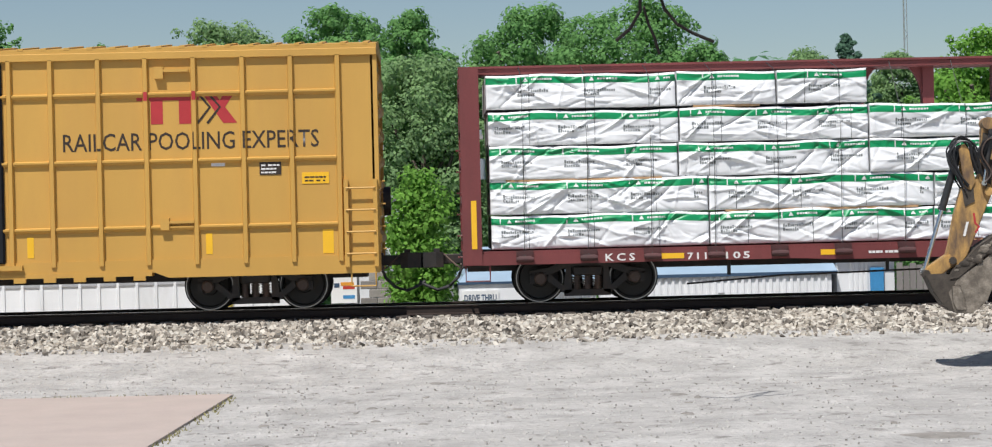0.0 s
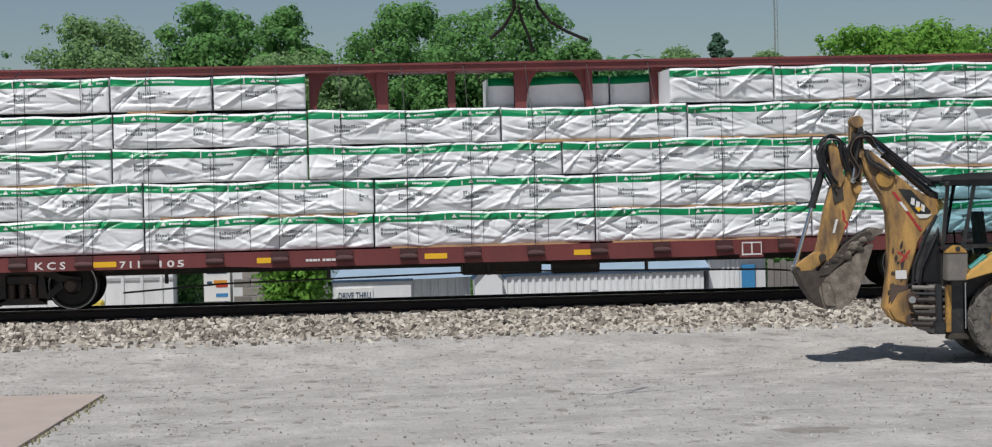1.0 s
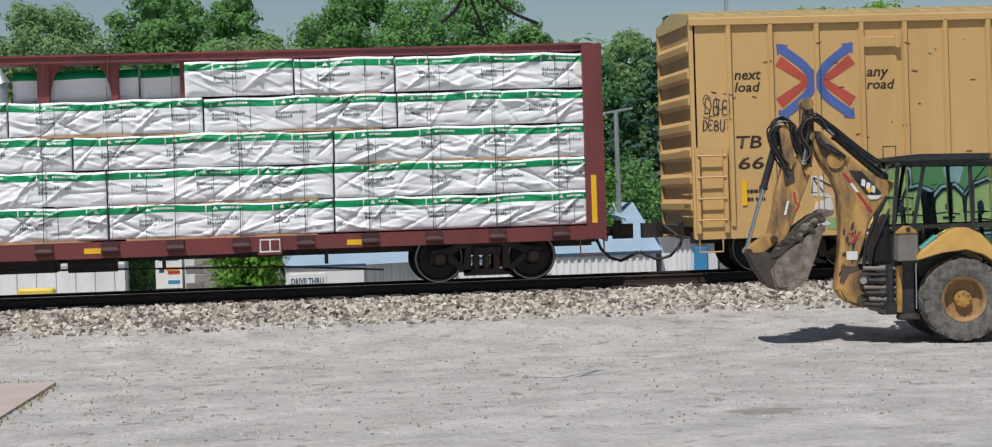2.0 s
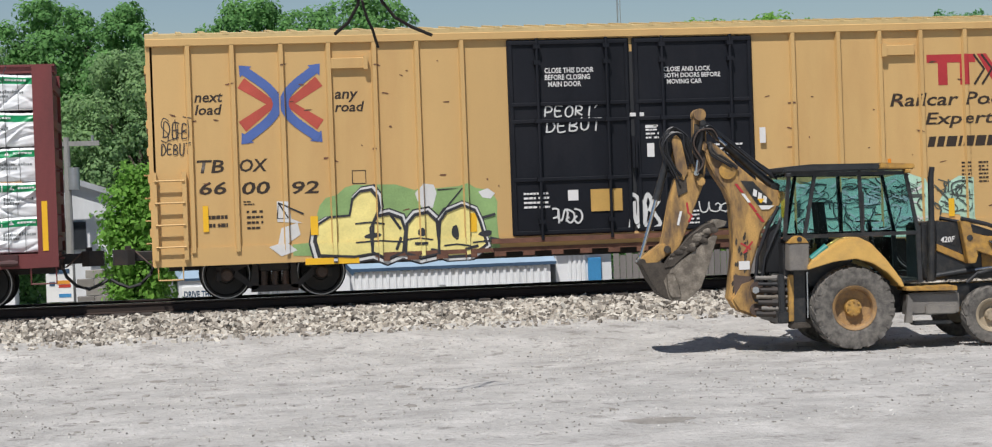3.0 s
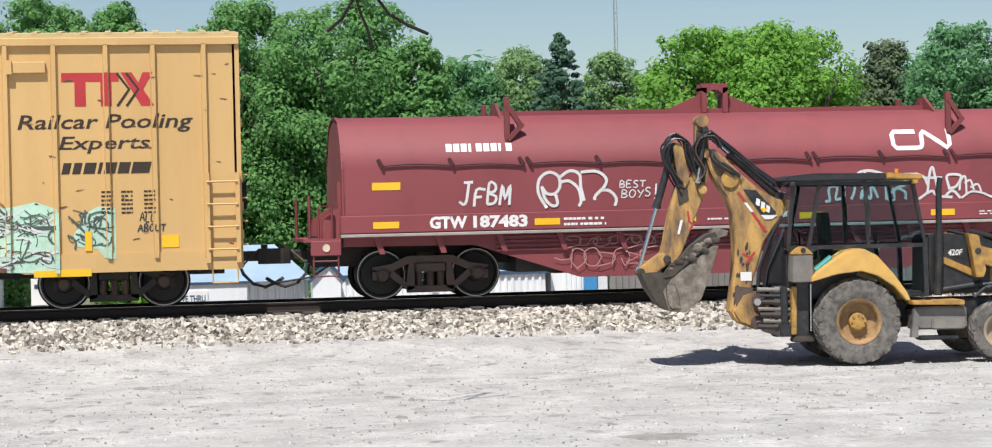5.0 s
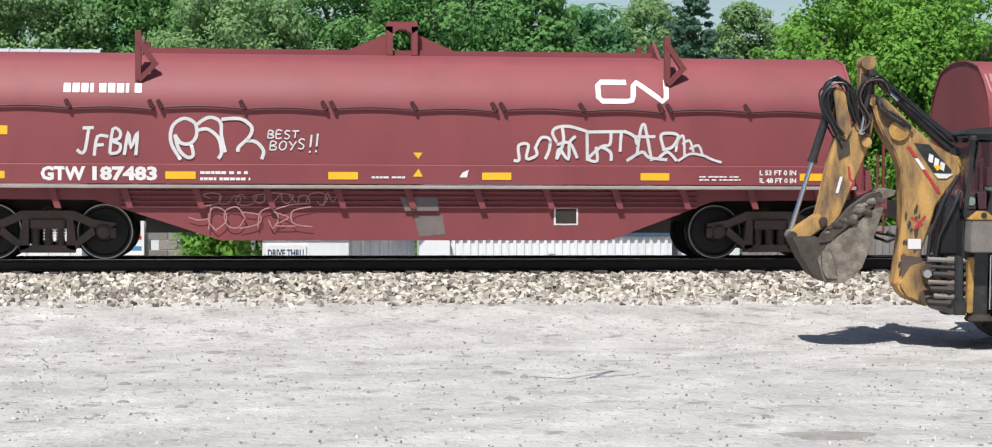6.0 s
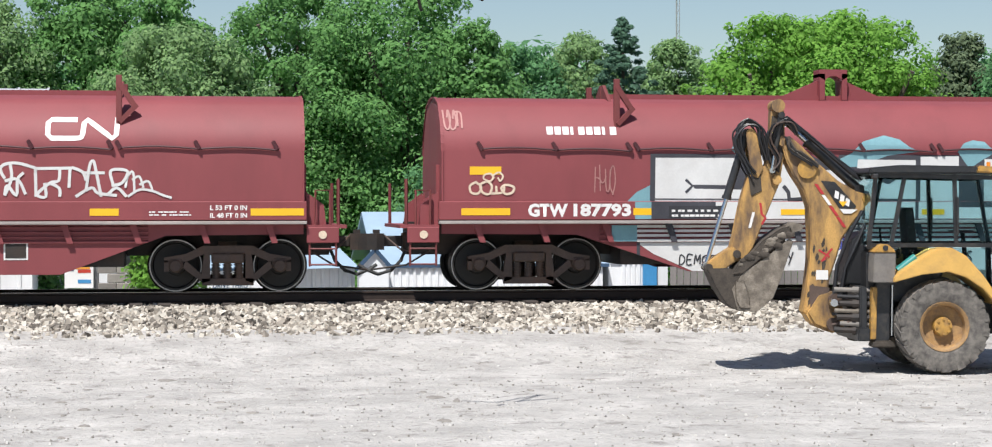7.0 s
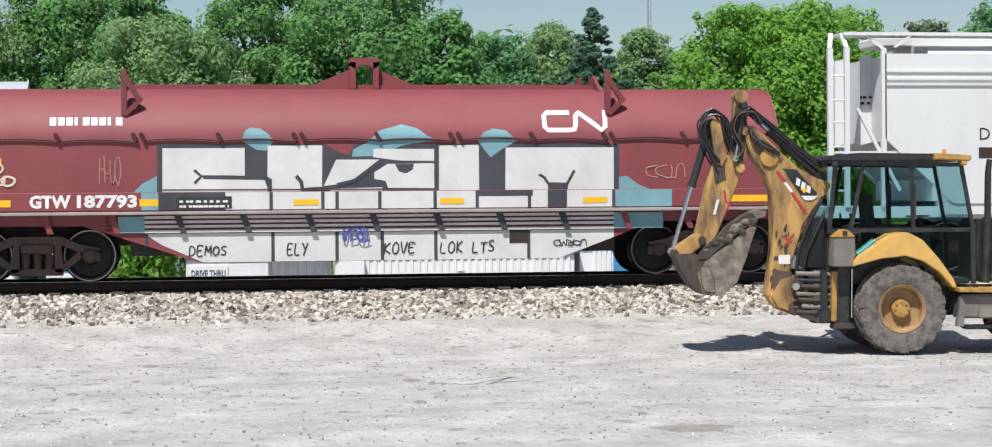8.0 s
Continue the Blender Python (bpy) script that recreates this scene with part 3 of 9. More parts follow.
            part("door_stile", bm, M["black_door"], leaf)
        for x in (a0 + (b0 - a0) * 0.24, a0 + (b0 - a0) * 0.80):
            bm = B()
            tube(bm, [(x, -ym - 0.14, 0.9), (x, -ym - 0.14, 4.7)], 0.03, 8)
            for z in (1.2, 2.0, 3.1, 4.2, 4.5):
                box(bm, x - 0.06, x + 0.06, -ym - 0.17, -ym - 0.05, z, z + 0.08)
            part("lock_rod", bm, M["black_door"], leaf, "", True)
        bm = B()
        box(bm, mid - 0.05 + (a0 - d0 > 0.1) * 0.06, mid + 0.0 + (a0 - d0 > 0.1) * 0.05, -ym - 0.16, -ym - 0.05, 2.2, 2.8)
        part("door_handle", bm, M["black_door"], leaf)
    bm = B()
    box(bm, d0 - 0.4, d1 + 0.3, -ym - 0.13, -ym, 0.86, 0.95)
    part("door_track", bm, material if ribs else M["rusty"], car, "long door track")
    for x in trucks:
        bogie(car, x - sc, False)
    return car, sc, ym


M["rusty"] = mat("rusty painted steel", (0.17, 0.075, 0.045), 0.8, var=0.3, dirt=(0.07, 0.03, 0.02), amount=0.7, spread=0.5)
M["spray_green"] = mat("green spray paint", (0.24, 0.37, 0.14), 0.6, var=0.2)
M["spray_yellow"] = mat("pale yellow spray paint", (0.80, 0.68, 0.25), 0.6, var=0.15)
M["spray_mint"] = mat("mint spray paint", (0.42, 0.62, 0.48), 0.6, var=0.2)
M["spray_black"] = mat("black spray paint", (0.03, 0.03, 0.035), 0.6, var=0.3)
M["spray_dim"] = mat("dull dark green spray paint", (0.07, 0.085, 0.075), 0.6, var=0.3)
M["spray_white"] = mat("white spray paint", (0.62, 0.615, 0.60), 0.6, var=0.08, dirt=(0.5, 0.47, 0.45), amount=0.4)
M["spray_teal"] = mat("grey-teal spray paint", (0.17, 0.33, 0.37), 0.6, var=0.15)
M["spray_shade_grey"] = mat("dark grey spray paint and bracket shade", (0.05, 0.05, 0.06), 0.6, var=0.25)
M["spray_blue"] = mat("blue spray paint", (0.06, 0.08, 0.35), 0.6, var=0.2)
M["maroon_shaded"] = mat("maroon steel darkened by its shadow", (0.06, 0.014, 0.018), 0.65, var=0.2)
M["grey_patch"] = mat("grey cover paint", (0.16, 0.13, 0.12), 0.7, var=0.2)
M["walkway"] = mat("grey worn walkway edge", (0.33, 0.29, 0.27), 0.65, var=0.2)
M["tan_faint"] = mat("faint worn spray paint", (0.40, 0.20, 0.18), 0.6, var=0.25)
M["tan"] = mat("tan dried spray paint", (0.62, 0.50, 0.38), 0.6, var=0.2)


def rail_logo(car, x, z, w, h, y, posts, proud):
    """The red sign of bars and an arrowed cross."""
    bm = B()
    t = h * 0.27
    strip(bm, x, x + w * 0.62, z + h - t, z + h)
    for a in (0.14, 0.42):
        strip(bm, x + w * a, x + w * (a + 0.12), z, z + h - t)
    flat(bm, [(x + w * 0.64, z + h), (x + w * 0.76, z + h), (x + w * 1.0, z), (x + w * 0.86, z)])
    flat(bm, [(x + w * 0.99, z + h), (x + w * 0.88, z + h), (x + w * 0.82, z + h * 0.62), (x + w * 0.88, z + h * 0.48)])
    part("logo", drape(bm, y, posts, 0.035, proud), M["red_logo"], car, "red company sign")
    bm = B()
    for a in (0.60, 0.70):
        ribbon(bm, [(x + w * a, z + h * 0.98), (x + w * (a + 0.13), z + h * 0.5), (x + w * a, z)], 0.045)
    part("logo_chevron", drape(bm, y - 0.003, posts, 0.035, proud), M["letter_black"], car, "black chevrons")


def reflectors(car, sc, items, y, mat_name="reflector"):
    for s, z0, w, z1 in items:
        bm = B()
        box(bm, s - sc, s - sc + w, y - 0.006, y, z0, z1)
        part("reflector", bm, M[mat_name], car, "yellow reflective strip")


def boxcar_panelled():
    posts = [-7.89, -7.13, -6.25, -5.38, -4.49, -3.59, -2.70, -1.83]
    mirror = [-20.4 - p for p in posts]
    car, sc, ym = boxcar("boxcar", "golden yellow panelled boxcar with outside posts on the track", -19.3, -1.10, (-16.92, -3.48), (-12.5, -8.0), posts + mirror, M["yellow"], M["yellow"], ribs=True)
    y, loc = -ym - 0.004, [p - sc for p in posts]
    rail_logo(car, -5.55 - sc, 3.5, 1.85, 0.6, y, loc, 0.075)
    part("lettering", drape(text_bm("RAILCAR POOLING EXPERTS", -6.92 - sc, 3.02, 4.72, 0.33, bold=0.006), y, loc, 0.035, 0.075), M["letter_black"], car, "dark painted words RAILCAR POOLING EXPERTS")
    reflectors(car, sc, [(-7.62, 1.08, 0.12, 1.46), (-4.33, 1.08, 0.12, 1.46), (-2.17, 1.04, 0.2, 1.49)], -ym)
    bm = B()
    box(bm, -3.31 - sc, -2.91 - sc, -ym - 0.012, -ym, 2.52, 2.80)
    sign = part("notice", bm, M["letter_black"], car, "black and white notice")
    bm = B()
    bars(bm, -3.28 - sc, 2.55, 0.34, 0.2, 3, 4)
    part("notice_print", drape(bm, -ym - 0.014), M["letter_white"], sign)
    bm = B()
    box(bm, -2.53 - sc, -2.03 - sc, -ym - 0.012, -ym, 2.34, 2.55)
    sign = part("warning_plate", bm, M["reflector"], car, "yellow warning plate")
    bm = B()
    bars(bm, -2.48 - sc, 2.38, 0.4, 0.13, 2, 5)
    part("plate_print", drape(bm, -ym - 0.014), M["letter_black"], sign)
    for s, z, w, h in ((-4.2, 2.70, 0.25, 0.11), (-5.0, 0.9, 0.25, 0.08)):
        bm = B()
        box(bm, s - sc, s - sc + w, -ym - 0.01, -ym, z, z + h)
        part("label_plate", bm, M["letter_white"] if z > 2 else M["steel_brown"], car)
    for s, z in ((-5.2, 4.46), (-5.15, 1.66)):
        bm = B()
        box(bm, s - sc, s - sc + 0.62, -ym - 0.09, -ym, z, z + 0.05)
        box(bm, s - sc, s - sc + 0.16, -ym - 0.1, -ym, z - 0.12, z + 0.1)
        part("tack_board", bm, M["yellow"], car)
    return car


def boxcar_smooth():
    posts = [25.12, 25.93, 26.83, 27.71, 28.56, 29.36, 30.21, 36.67, 37.59, 38.43, 39.27, 40.18, 41.01, 41.91]
    car, sc, ym = boxcar("boxcar", "pale yellow boxcar with black double doors and spray paint", 24.36, 42.54, (26.6, 40.23), (31.05, 35.87), posts, M["yellow_pale"], M["roof_pale"])
    y, loc = -ym - 0.004, [p - sc for p in posts]

    def lay(name, bm, m, label="", up=0.0):
        drape(bm, y - up, loc, 0.036, 0.075)
        cut_at(bm, 2, [1.0])
        bmesh.ops.split_edges(bm, edges=[e for e in bm.edges if all(abs(v.co.z - 1.0) < 1e-4 for v in e.verts)])
        for v in {v for f in bm.faces if f.calc_center_median().z < 1.0 for v in f.verts}:
            if v.co.y > y - 0.06:  # the sill stands proud of the side, the posts prouder still
                v.co.y -= 0.037
        return part(name, bm, M[m], car, label)

    for body, s, z, w, h in (("next", 25.22, 3.66, 0.52, 0.17), ("load", 25.22, 3.43, 0.5, 0.19), ("any", 27.80, 3.60, 0.44, 0.20), ("road", 27.80, 3.42, 0.55, 0.19)):
        lay("lettering", text_bm(body, s - sc, z, w, h, shear=0.2, bold=0.018), "letter_black", "black italic slogan")
    for body, s, z, w, h in (("TB", 25.22, 2.36, 0.5, 0.24), ("OX", 26.0, 2.36, 0.52, 0.24), ("66", 25.25, 1.96, 0.5, 0.24), ("00", 26.03, 1.94, 0.52, 0.24), ("92", 26.95, 1.92, 0.5, 0.24)):
        lay("lettering", text_bm(body, s - sc, z, w, h, shear=0.15, bold=0.018), "letter_black", "black italic reporting mark")
    # crossed arrows sign
    cx, cz, a, b = 26.8 - sc, 3.6, 0.72, 0.65
    for k in (-1, 1):
        bm = B()
        ribbon(bm, [(cx + k * a, cz + b * 0.62), (cx + k * a * 0.22, cz), (cx + k * a, cz - b * 0.62)], 0.22)
        lay("logo_arrow", bm, "orange_logo", "faded red arrow of a sign")
        bm = B()
        ribbon(bm, curve([(cx + k * a * 0.95, cz + b), (cx + k * a * 0.3, cz + b * 0.45), (cx + k * 0.06, cz), (cx + k * a * 0.3, cz - b * 0.45), (cx + k * a * 0.95, cz - b)], 6), 0.17)
        for q in (-1, 1):
            flat(bm, [(cx + k * a * 1.04, cz + q * b * 1.12), (cx + k * a * 0.72, cz + q * b * 1.08), (cx + k * a * 1.02, cz + q * b * 0.78)])
        lay("logo_arrow", bm, "blue_logo", "blue arrow of a sign", 0.002)
    rail_logo(car, 39.4 - sc, 3.62, 1.62, 0.6, y, loc, 0.075)
    for body, s, z, w, h in (("Railcar Pooling", 38.62, 3.14, 3.08, 0.34), ("Experts", 39.33, 2.78, 1.6, 0.31)):
        lay("lettering", text_bm(body, s - sc, z, w, h, shear=0.2, bold=0.014), "letter_black", "black italic words")
    bm = B()
    for s, w in ((39.36, 0.14), (39.55, 0.14), (39.74, 0.2), (39.99, 0.06), (40.1, 0.2), (40.34, 0.2), (40.58, 0.32)):
        flat(bm, [(s - sc, 2.42), (s + w - sc, 2.42), (s + w + 0.05 - sc, 2.62), (s + 0.05 - sc, 2.62)])
    lay("address_bar", bm, "letter_black", "black italic web address, drawn as bars")
    # spray paint at the foot of the side: rounded yellow letter shapes on a green cloud
    cloud = [[(27.32, 1.05), (27.35, 1.38), (27.45, 1.69), (27.57, 1.83), (27.78, 1.88), (27.93, 2.01), (28.11, 2.06), (28.88, 2.04), (29.06, 1.98), (29.24, 1.92), (29.36, 1.97), (29.66, 1.94), (30.08, 1.97), (30.24, 2.02), (30.4, 1.92), (30.69, 1.87), (30.8, 1.65), (30.78, 1.33), (30.8, 1.01), (30.82, 0.7), (29.73, 0.67), (27.59, 0.75)],
             [(26.92, 0.99), (27.33, 1.02), (27.36, 0.76), (26.93, 0.78)]]
    for c in cloud:
        bm = B()
        flat(bm, [(a - sc, b) for a, b in c])
        lay("graffiti_cloud", bm, "spray_green", "green spray-painted cloud")
    letters = [[(27.42, 0.77), (27.35, 1.05), (27.4, 1.34), (27.62, 1.47), (28, 1.49), (28.06, 1.79), (28.2, 1.92), (28.41, 1.95), (28.52, 1.81), (28.55, 1.59), (28.44, 1.36), (28.4, 0.77), (28.06, 0.72)],
              [(28.4, 0.79), (28.38, 1.24), (28.51, 1.45), (28.74, 1.49), (28.96, 1.4), (29.03, 1.16), (28.97, 0.77), (28.68, 0.66)],
              [(29.02, 0.75), (29.07, 1.28), (29.22, 1.45), (29.46, 1.49), (29.63, 1.32), (29.66, 0.72), (29.31, 0.66)],
              [(29.64, 0.74), (29.69, 1.31), (29.82, 1.49), (30.12, 1.6), (30.36, 1.5), (30.45, 1.29), (30.56, 0.86), (30.27, 0.66), (29.85, 0.65)]]
    for grow, m, up in ((0.10, "spray_black", 0.002), (0.075, "spray_white", 0.003), (0.035, "spray_black", 0.004), (0.0, "spray_yellow", 0.005)):
        for i, c in enumerate(letters):
            cx, cz = sum(a for a, b in c) / len(c), sum(b for a, b in c) / len(c)
            size = max(a for a, b in c) - cx
            bm = B()
            flat(bm, [(cx + (a - cx) * (1 + grow / size) - sc, cz + (b - cz) * (1 + grow / size)) for a, b in c])
            lay("graffiti_letter", bm, m, "rounded spray-painted letter shape", up + 0.0005 * i)
    bm = B()
    for a, b, w, h in ((28.42, 1.10, 0.16, 0.05), (29.34, 1.13, 0.07, 0.08), (29.98, 1.1, 0.07, 0.14), (30.55, 1.06, 0.13, 0.06)):
        flat(bm, oval(a - sc, b, w, h, 12, 0.1, 0.08, a))
    for c in letters:
        ribbon(bm, [(a - sc, b) for a, b in c + c[:1]], 0.045)
    for a, b, n in ((28.1, 0.98, 0.9), (29.05, 1.0, 0.5), (29.75, 0.86, 0.5), (30.3, 0.9, 0.55), (28.1, 1.33, 0.55)):
        ribbon(bm, [(a - sc, b), (a + n * 0.5 - sc, b + 0.02), (a + n - sc, b - 0.02)], 0.03)
    for a, b, c, d in ((28.75, 1.5, 28.95, 1.2), (28.85, 0.82, 28.95, 1.05), (29.5, 0.80, 29.7, 0.76), (30.15, 0.78, 30.4, 0.84), (30.5, 1.36, 30.75, 1.42), (30.62, 0.98, 30.85, 0.92), (29.2, 0.92, 29.45, 0.92)):
        ribbon(bm, [(a - sc, b), (c - sc, d)], 0.05)
    lay("graffiti_line", bm, "spray_black", "black spray-painted outlines", 0.009)
    for c in [[(29.24, 1.86), (29.4, 2.04), (29.6, 2.01), (29.65, 1.85), (29.57, 1.58), (29.38, 1.54), (29.29, 1.71)],
             [(30.44, 1.85), (30.62, 1.91), (30.76, 1.81), (30.67, 1.71), (30.52, 1.74)],
             [(26.66, 1.8), (26.87, 1.79), (26.92, 1.47), (27.12, 1.38), (26.66, 1.42)],
             [(26.73, 1.3), (27.03, 1.39), (27.08, 1.17), (26.84, 1.01), (27.01, 0.88), (26.71, 0.78), (26.49, 0.96), (26.66, 1.01)]]:
        bm = B()
        flat(bm, [(a - sc, b) for a, b in c])
        lay("graffiti_tag", bm, "spray_white", "white sprayed shape", 0.003)
    bm = B()
    ribbon(bm, [(a - sc, b) for a, b in [(26.69, 1.77), (26.86, 1.48), (26.66, 1.48), (26.69, 1.77), (27.15, 1.55)]], 0.03)
    ribbon(bm, [(a - sc, b) for a, b in [(29.66, 1.91), (30.14, 1.93), (29.64, 1.37)]], 0.03)
    lay("graffiti_line", bm, "spray_black", "black spray-painted outlines", 0.006)
    bm = B()
    hand(bm, "DEB", 24.62 - sc, 3.02, 0.5, 0.3, 0.02, 8)
    hand(bm, "DEBUT", 24.58 - sc, 2.72, 0.55, 0.2, 0.02, 9)
    scrawl(bm, 24.6 - sc, 2.95, 0.55, 0.4, 4, 0.014, 5)
    lay("graffiti_tag", bm, "spray_black", "black sprayed tag")
    # mint piece
    bm = B()
    flat(bm, [(a - sc, b) for a, b in [(35.92, 0.8), (35.96, 1.56), (36.07, 1.79), (36.21, 1.89), (36.56, 1.86), (36.74, 1.77), (37.04, 1.85), (37.39, 1.88), (37.99, 1.84), (38.47, 1.85), (38.9, 1.94), (39.26, 1.81), (39.34, 1.64), (39.31, 0.66)]])
    lay("graffiti_cloud", bm, "spray_mint", "mint green sprayed piece")
    bm = B()
    flat(bm, [(a - sc, b) for a, b in [(39.55, 1.33), (39.8, 1.74), (39.99, 1.84), (40.29, 1.8), (40.29, 0.89), (40.08, 0.92), (39.97, 1.08), (39.6, 1.13)]])
    lay("graffiti_cloud", bm, "spray_mint", "mint green sprayed piece")
    rng = random.Random(44)
    bm = B()
    for i in range(150):
        a, b = rng.uniform(36.15, 39.25), rng.uniform(0.78, 1.78)
        if rng.random() < 0.16:
            a = rng.uniform(39.5, 40.1)
            b = rng.uniform(1.2, 1.75)
        t, n, c = rng.choice((0.0, 0.0, 0.3, 1.4, -0.9, 2.2)) + rng.gauss(0, 0.25), rng.uniform(0.05, 0.26), rng.uniform(-0.10, 0.10)
        u = (math.cos(t), math.sin(t))
        pts = [(a + n * k * u[0] - c * (1 - k * k) * u[1] - sc, b + 0.8 * n * k * u[1] + c * (1 - k * k) * u[0]) for k in (-1, -0.5, 0, 0.5, 1)]
        ribbon(bm, pts, rng.uniform(0.012, 0.035))
    lay("graffiti_line", bm, "spray_dim", "dark sprayed outlines", 0.003)
    bm = B()
    for i in range(60):
        a, b = rng.uniform(36.15, 39.2), rng.uniform(0.78, 1.75)
        t, n = rng.uniform(-0.6, 0.6), rng.uniform(0.05, 0.2)
        ribbon(bm, [(a - n * math.cos(t) - sc, b - n * math.sin(t)), (a - sc, b + rng.uniform(-0.04, 0.04)), (a + n * math.cos(t) - sc, b + n * math.sin(t))], rng.uniform(0.02, 0.05))
    lay("graffiti_line", bm, "spray_white", "pale sprayed highlights", 0.002)
    bm = B()
    for a, b, w, h in ((38.65, 1.42, 0.6, 0.09), (36.62, 1.12, 0.08, 0.3), (38.3, 0.84, 0.4, 0.06), (36.4, 0.8, 1.5, 0.04)):
        flat(bm, [(a - sc, b), (a + w - sc, b + 0.02), (a + w - sc, b + h), (a - sc, b + h)])
    lay("graffiti_line", bm, "spray_dim", "dark sprayed bars", 0.004)
    bm = B()
    hand(bm, "ALL", 40.72 - sc, 1.55, 0.28, 0.15, 0.022, 6)
    hand(bm, "ABOUT", 40.68 - sc, 1.38, 0.5, 0.13, 0.022, 7)
    lay("graffiti_tag", bm, "spray_black", "black sprayed tag")
    bm = B()
    for s in (40.4, 40.75, 41.15):
        bars(bm, s - sc - 0.35, 1.7, 0.2, 0.45, 6, int(s * 10))
    bars(bm, 25.4 - sc, 1.36, 0.35, 0.3, 2, 9)
    bars(bm, 26.1 - sc, 1.3, 0.3, 0.4, 4, 10)
    bars(bm, 26.05 - sc, 1.75, 0.2, 0.1, 2, 11)
    lay("small_print", bm, "letter_black", "small stencilled car data")
    bm = B()
    ribbon(bm, [(28.08 - sc, 2.08), (28.33 - sc, 2.08), (28.33 - sc, 2.32), (28.08 - sc, 2.32), (28.08 - sc, 2.08)], 0.02)
    lay("stencil_square", bm, "letter_black")
    # rust chips
    rng = random.Random(8)
    bm = B()
    for _ in range(70):
        s = rng.choice((rng.uniform(24.5, 31), rng.uniform(36, 42.4)))
        z = rng.uniform(0.9, 4.4)
        w = rng.uniform(0.012, 0.09)
        flat(bm, oval(s - sc, z, w, rng.uniform(0.008, 0.018), 7, rng.uniform(-0.3, 0.3), 0.2, s))
    lay("rust_chip", bm, "rusty", "rust chips in the paint", 0.001)
    reflectors(car, sc, [(25.30, 1.28, 0.1, 0.66 + 1.1), (27.27, 1.15, 0.14, 1.5), (30.25, 1.1, 0.14, 1.45), (36.35, 1.15, 0.12, 1.5), (39.75, 1.05, 0.12, 1.4)], -ym - 0.014)
    bm = B()
    box(bm, 25.3 - sc, 25.75 - sc, -ym - 0.01, -ym, 0.8, 0.96)
    part("warning_plate", bm, M["reflector"], car, "yellow warning plate")
    bm = B()
    box(bm, 41.1 - sc, 41.4 - sc, -ym - 0.01, -ym, 1.08, 1.3)
    part("warning_plate", bm, M["reflector"], car, "yellow warning plate")
    for s in (26.9, 38.6):
        bm = B()
        box(bm, s + 0.25 - sc, s + 1.25 - sc, -ym - 0.05, -ym, 0.60, 0.72)
        part("jacking_plate", bm, M["reflector"], car, "yellow sill plate")
    for s in (27.75, 38.45):
        bm = B()
        box(bm, s - sc, s - sc + 0.68, -ym - 0.08, -ym, 4.22, 4.42, 0.01)
        box(bm, s - sc + (0.6 if s < 30 else 0.0), s - sc + (0.68 if s < 30 else 0.1), -ym - 0.12, -ym, 4.2, 4.45)
        part("tack_board", bm, M["yellow_pale"], car)
    bm = B()
    box(bm, 33.42 - sc, 33.66 - sc, -ym - 0.03, -ym + 0.01, 0.95, 4.42)
    part("door_seam", bm, M["hose_black"], car, "black seam between the doors")
    # notices on the doors
    for body, s, z, w, h in (("CLOSE THIS DOOR\nBEFORE CLOSING\n  MAIN DOOR", 31.78, 3.78, 0.95, 0.36), ("CLOSE AND LOCK\nBOTH DOORS BEFORE\n  MOVING CAR", 34.09, 3.78, 1.12, 0.33)):
        part("lettering", drape(text_bm(body, s - sc, z, w, h, bold=0.02), -ym - 0.056), M["letter_white"], car, "white door notice")
    bm = B()
    hand(bm, "PEORI", 31.74 - sc, 3.22, 0.98, 0.2, 0.03, 3)
    ribbon(bm, [(32.72 - sc, 3.36), (32.78 - sc, 3.42)], 0.02)
    hand(bm, "DEBUT", 31.76 - sc, 2.94, 1.1, 0.22, 0.03, 4)
    scrawl(bm, 31.8 - sc, 1.2, 0.6, 0.25, 4, 0.035, 23)
    scrawl(bm, 33.35 - sc, 0.98, 0.55, 0.7, 4, 0.07, 24)
    scrawl(bm, 34.7 - sc, 1.3, 0.6, 0.2, 3, 0.025, 25)
    part("graffiti_tag", drape(bm, -ym - 0.058), M["spray_white"], car, "white sprayed tags")
    bm = B()
    for s, z, w, h in ((33.4, 3.18, 0.28, 0.07), (33.72, 2.4, 0.14, 0.26), (34.15, 2.6, 0.3, 0.1), (32.15, 1.62, 0.2, 0.2), (34.5, 1.72, 0.22, 0.2), (33.7, 2.95, 0.22, 0.05), (35.95, 2.6, 0.12, 0.3)):
        strip(bm, s - sc, s - sc + w, z, z + h)
    bars(bm, 35.0 - sc, 2.42, 0.6, 0.24, 3, 31)
    bars(bm, 33.7 - sc, 2.75, 0.26, 0.3, 4, 32)
    bars(bm, 31.3 - sc, 1.5, 0.5, 0.34, 4, 33)
    bars(bm, 34.2 - sc, 1.1, 0.5, 0.3, 4, 34)
    part("door_label", drape(bm, -ym - 0.057), M["letter_white"], car, "white labels and small print")
    bm = B()
    box(bm, 32.59 - sc, 33.2 - sc, -ym - 0.07, -ym - 0.04, 1.4, 1.82)
    part("door_plate", bm, M["tan_plate"], car, "tan placard board")
    reflectors(car, sc, [(33.74, 1.3, 0.1, 1.6)], -ym - 0.05)
    return car


M["tan_plate"] = mat("ochre board", (0.5, 0.3, 0.08), 0.6, var=0.1)


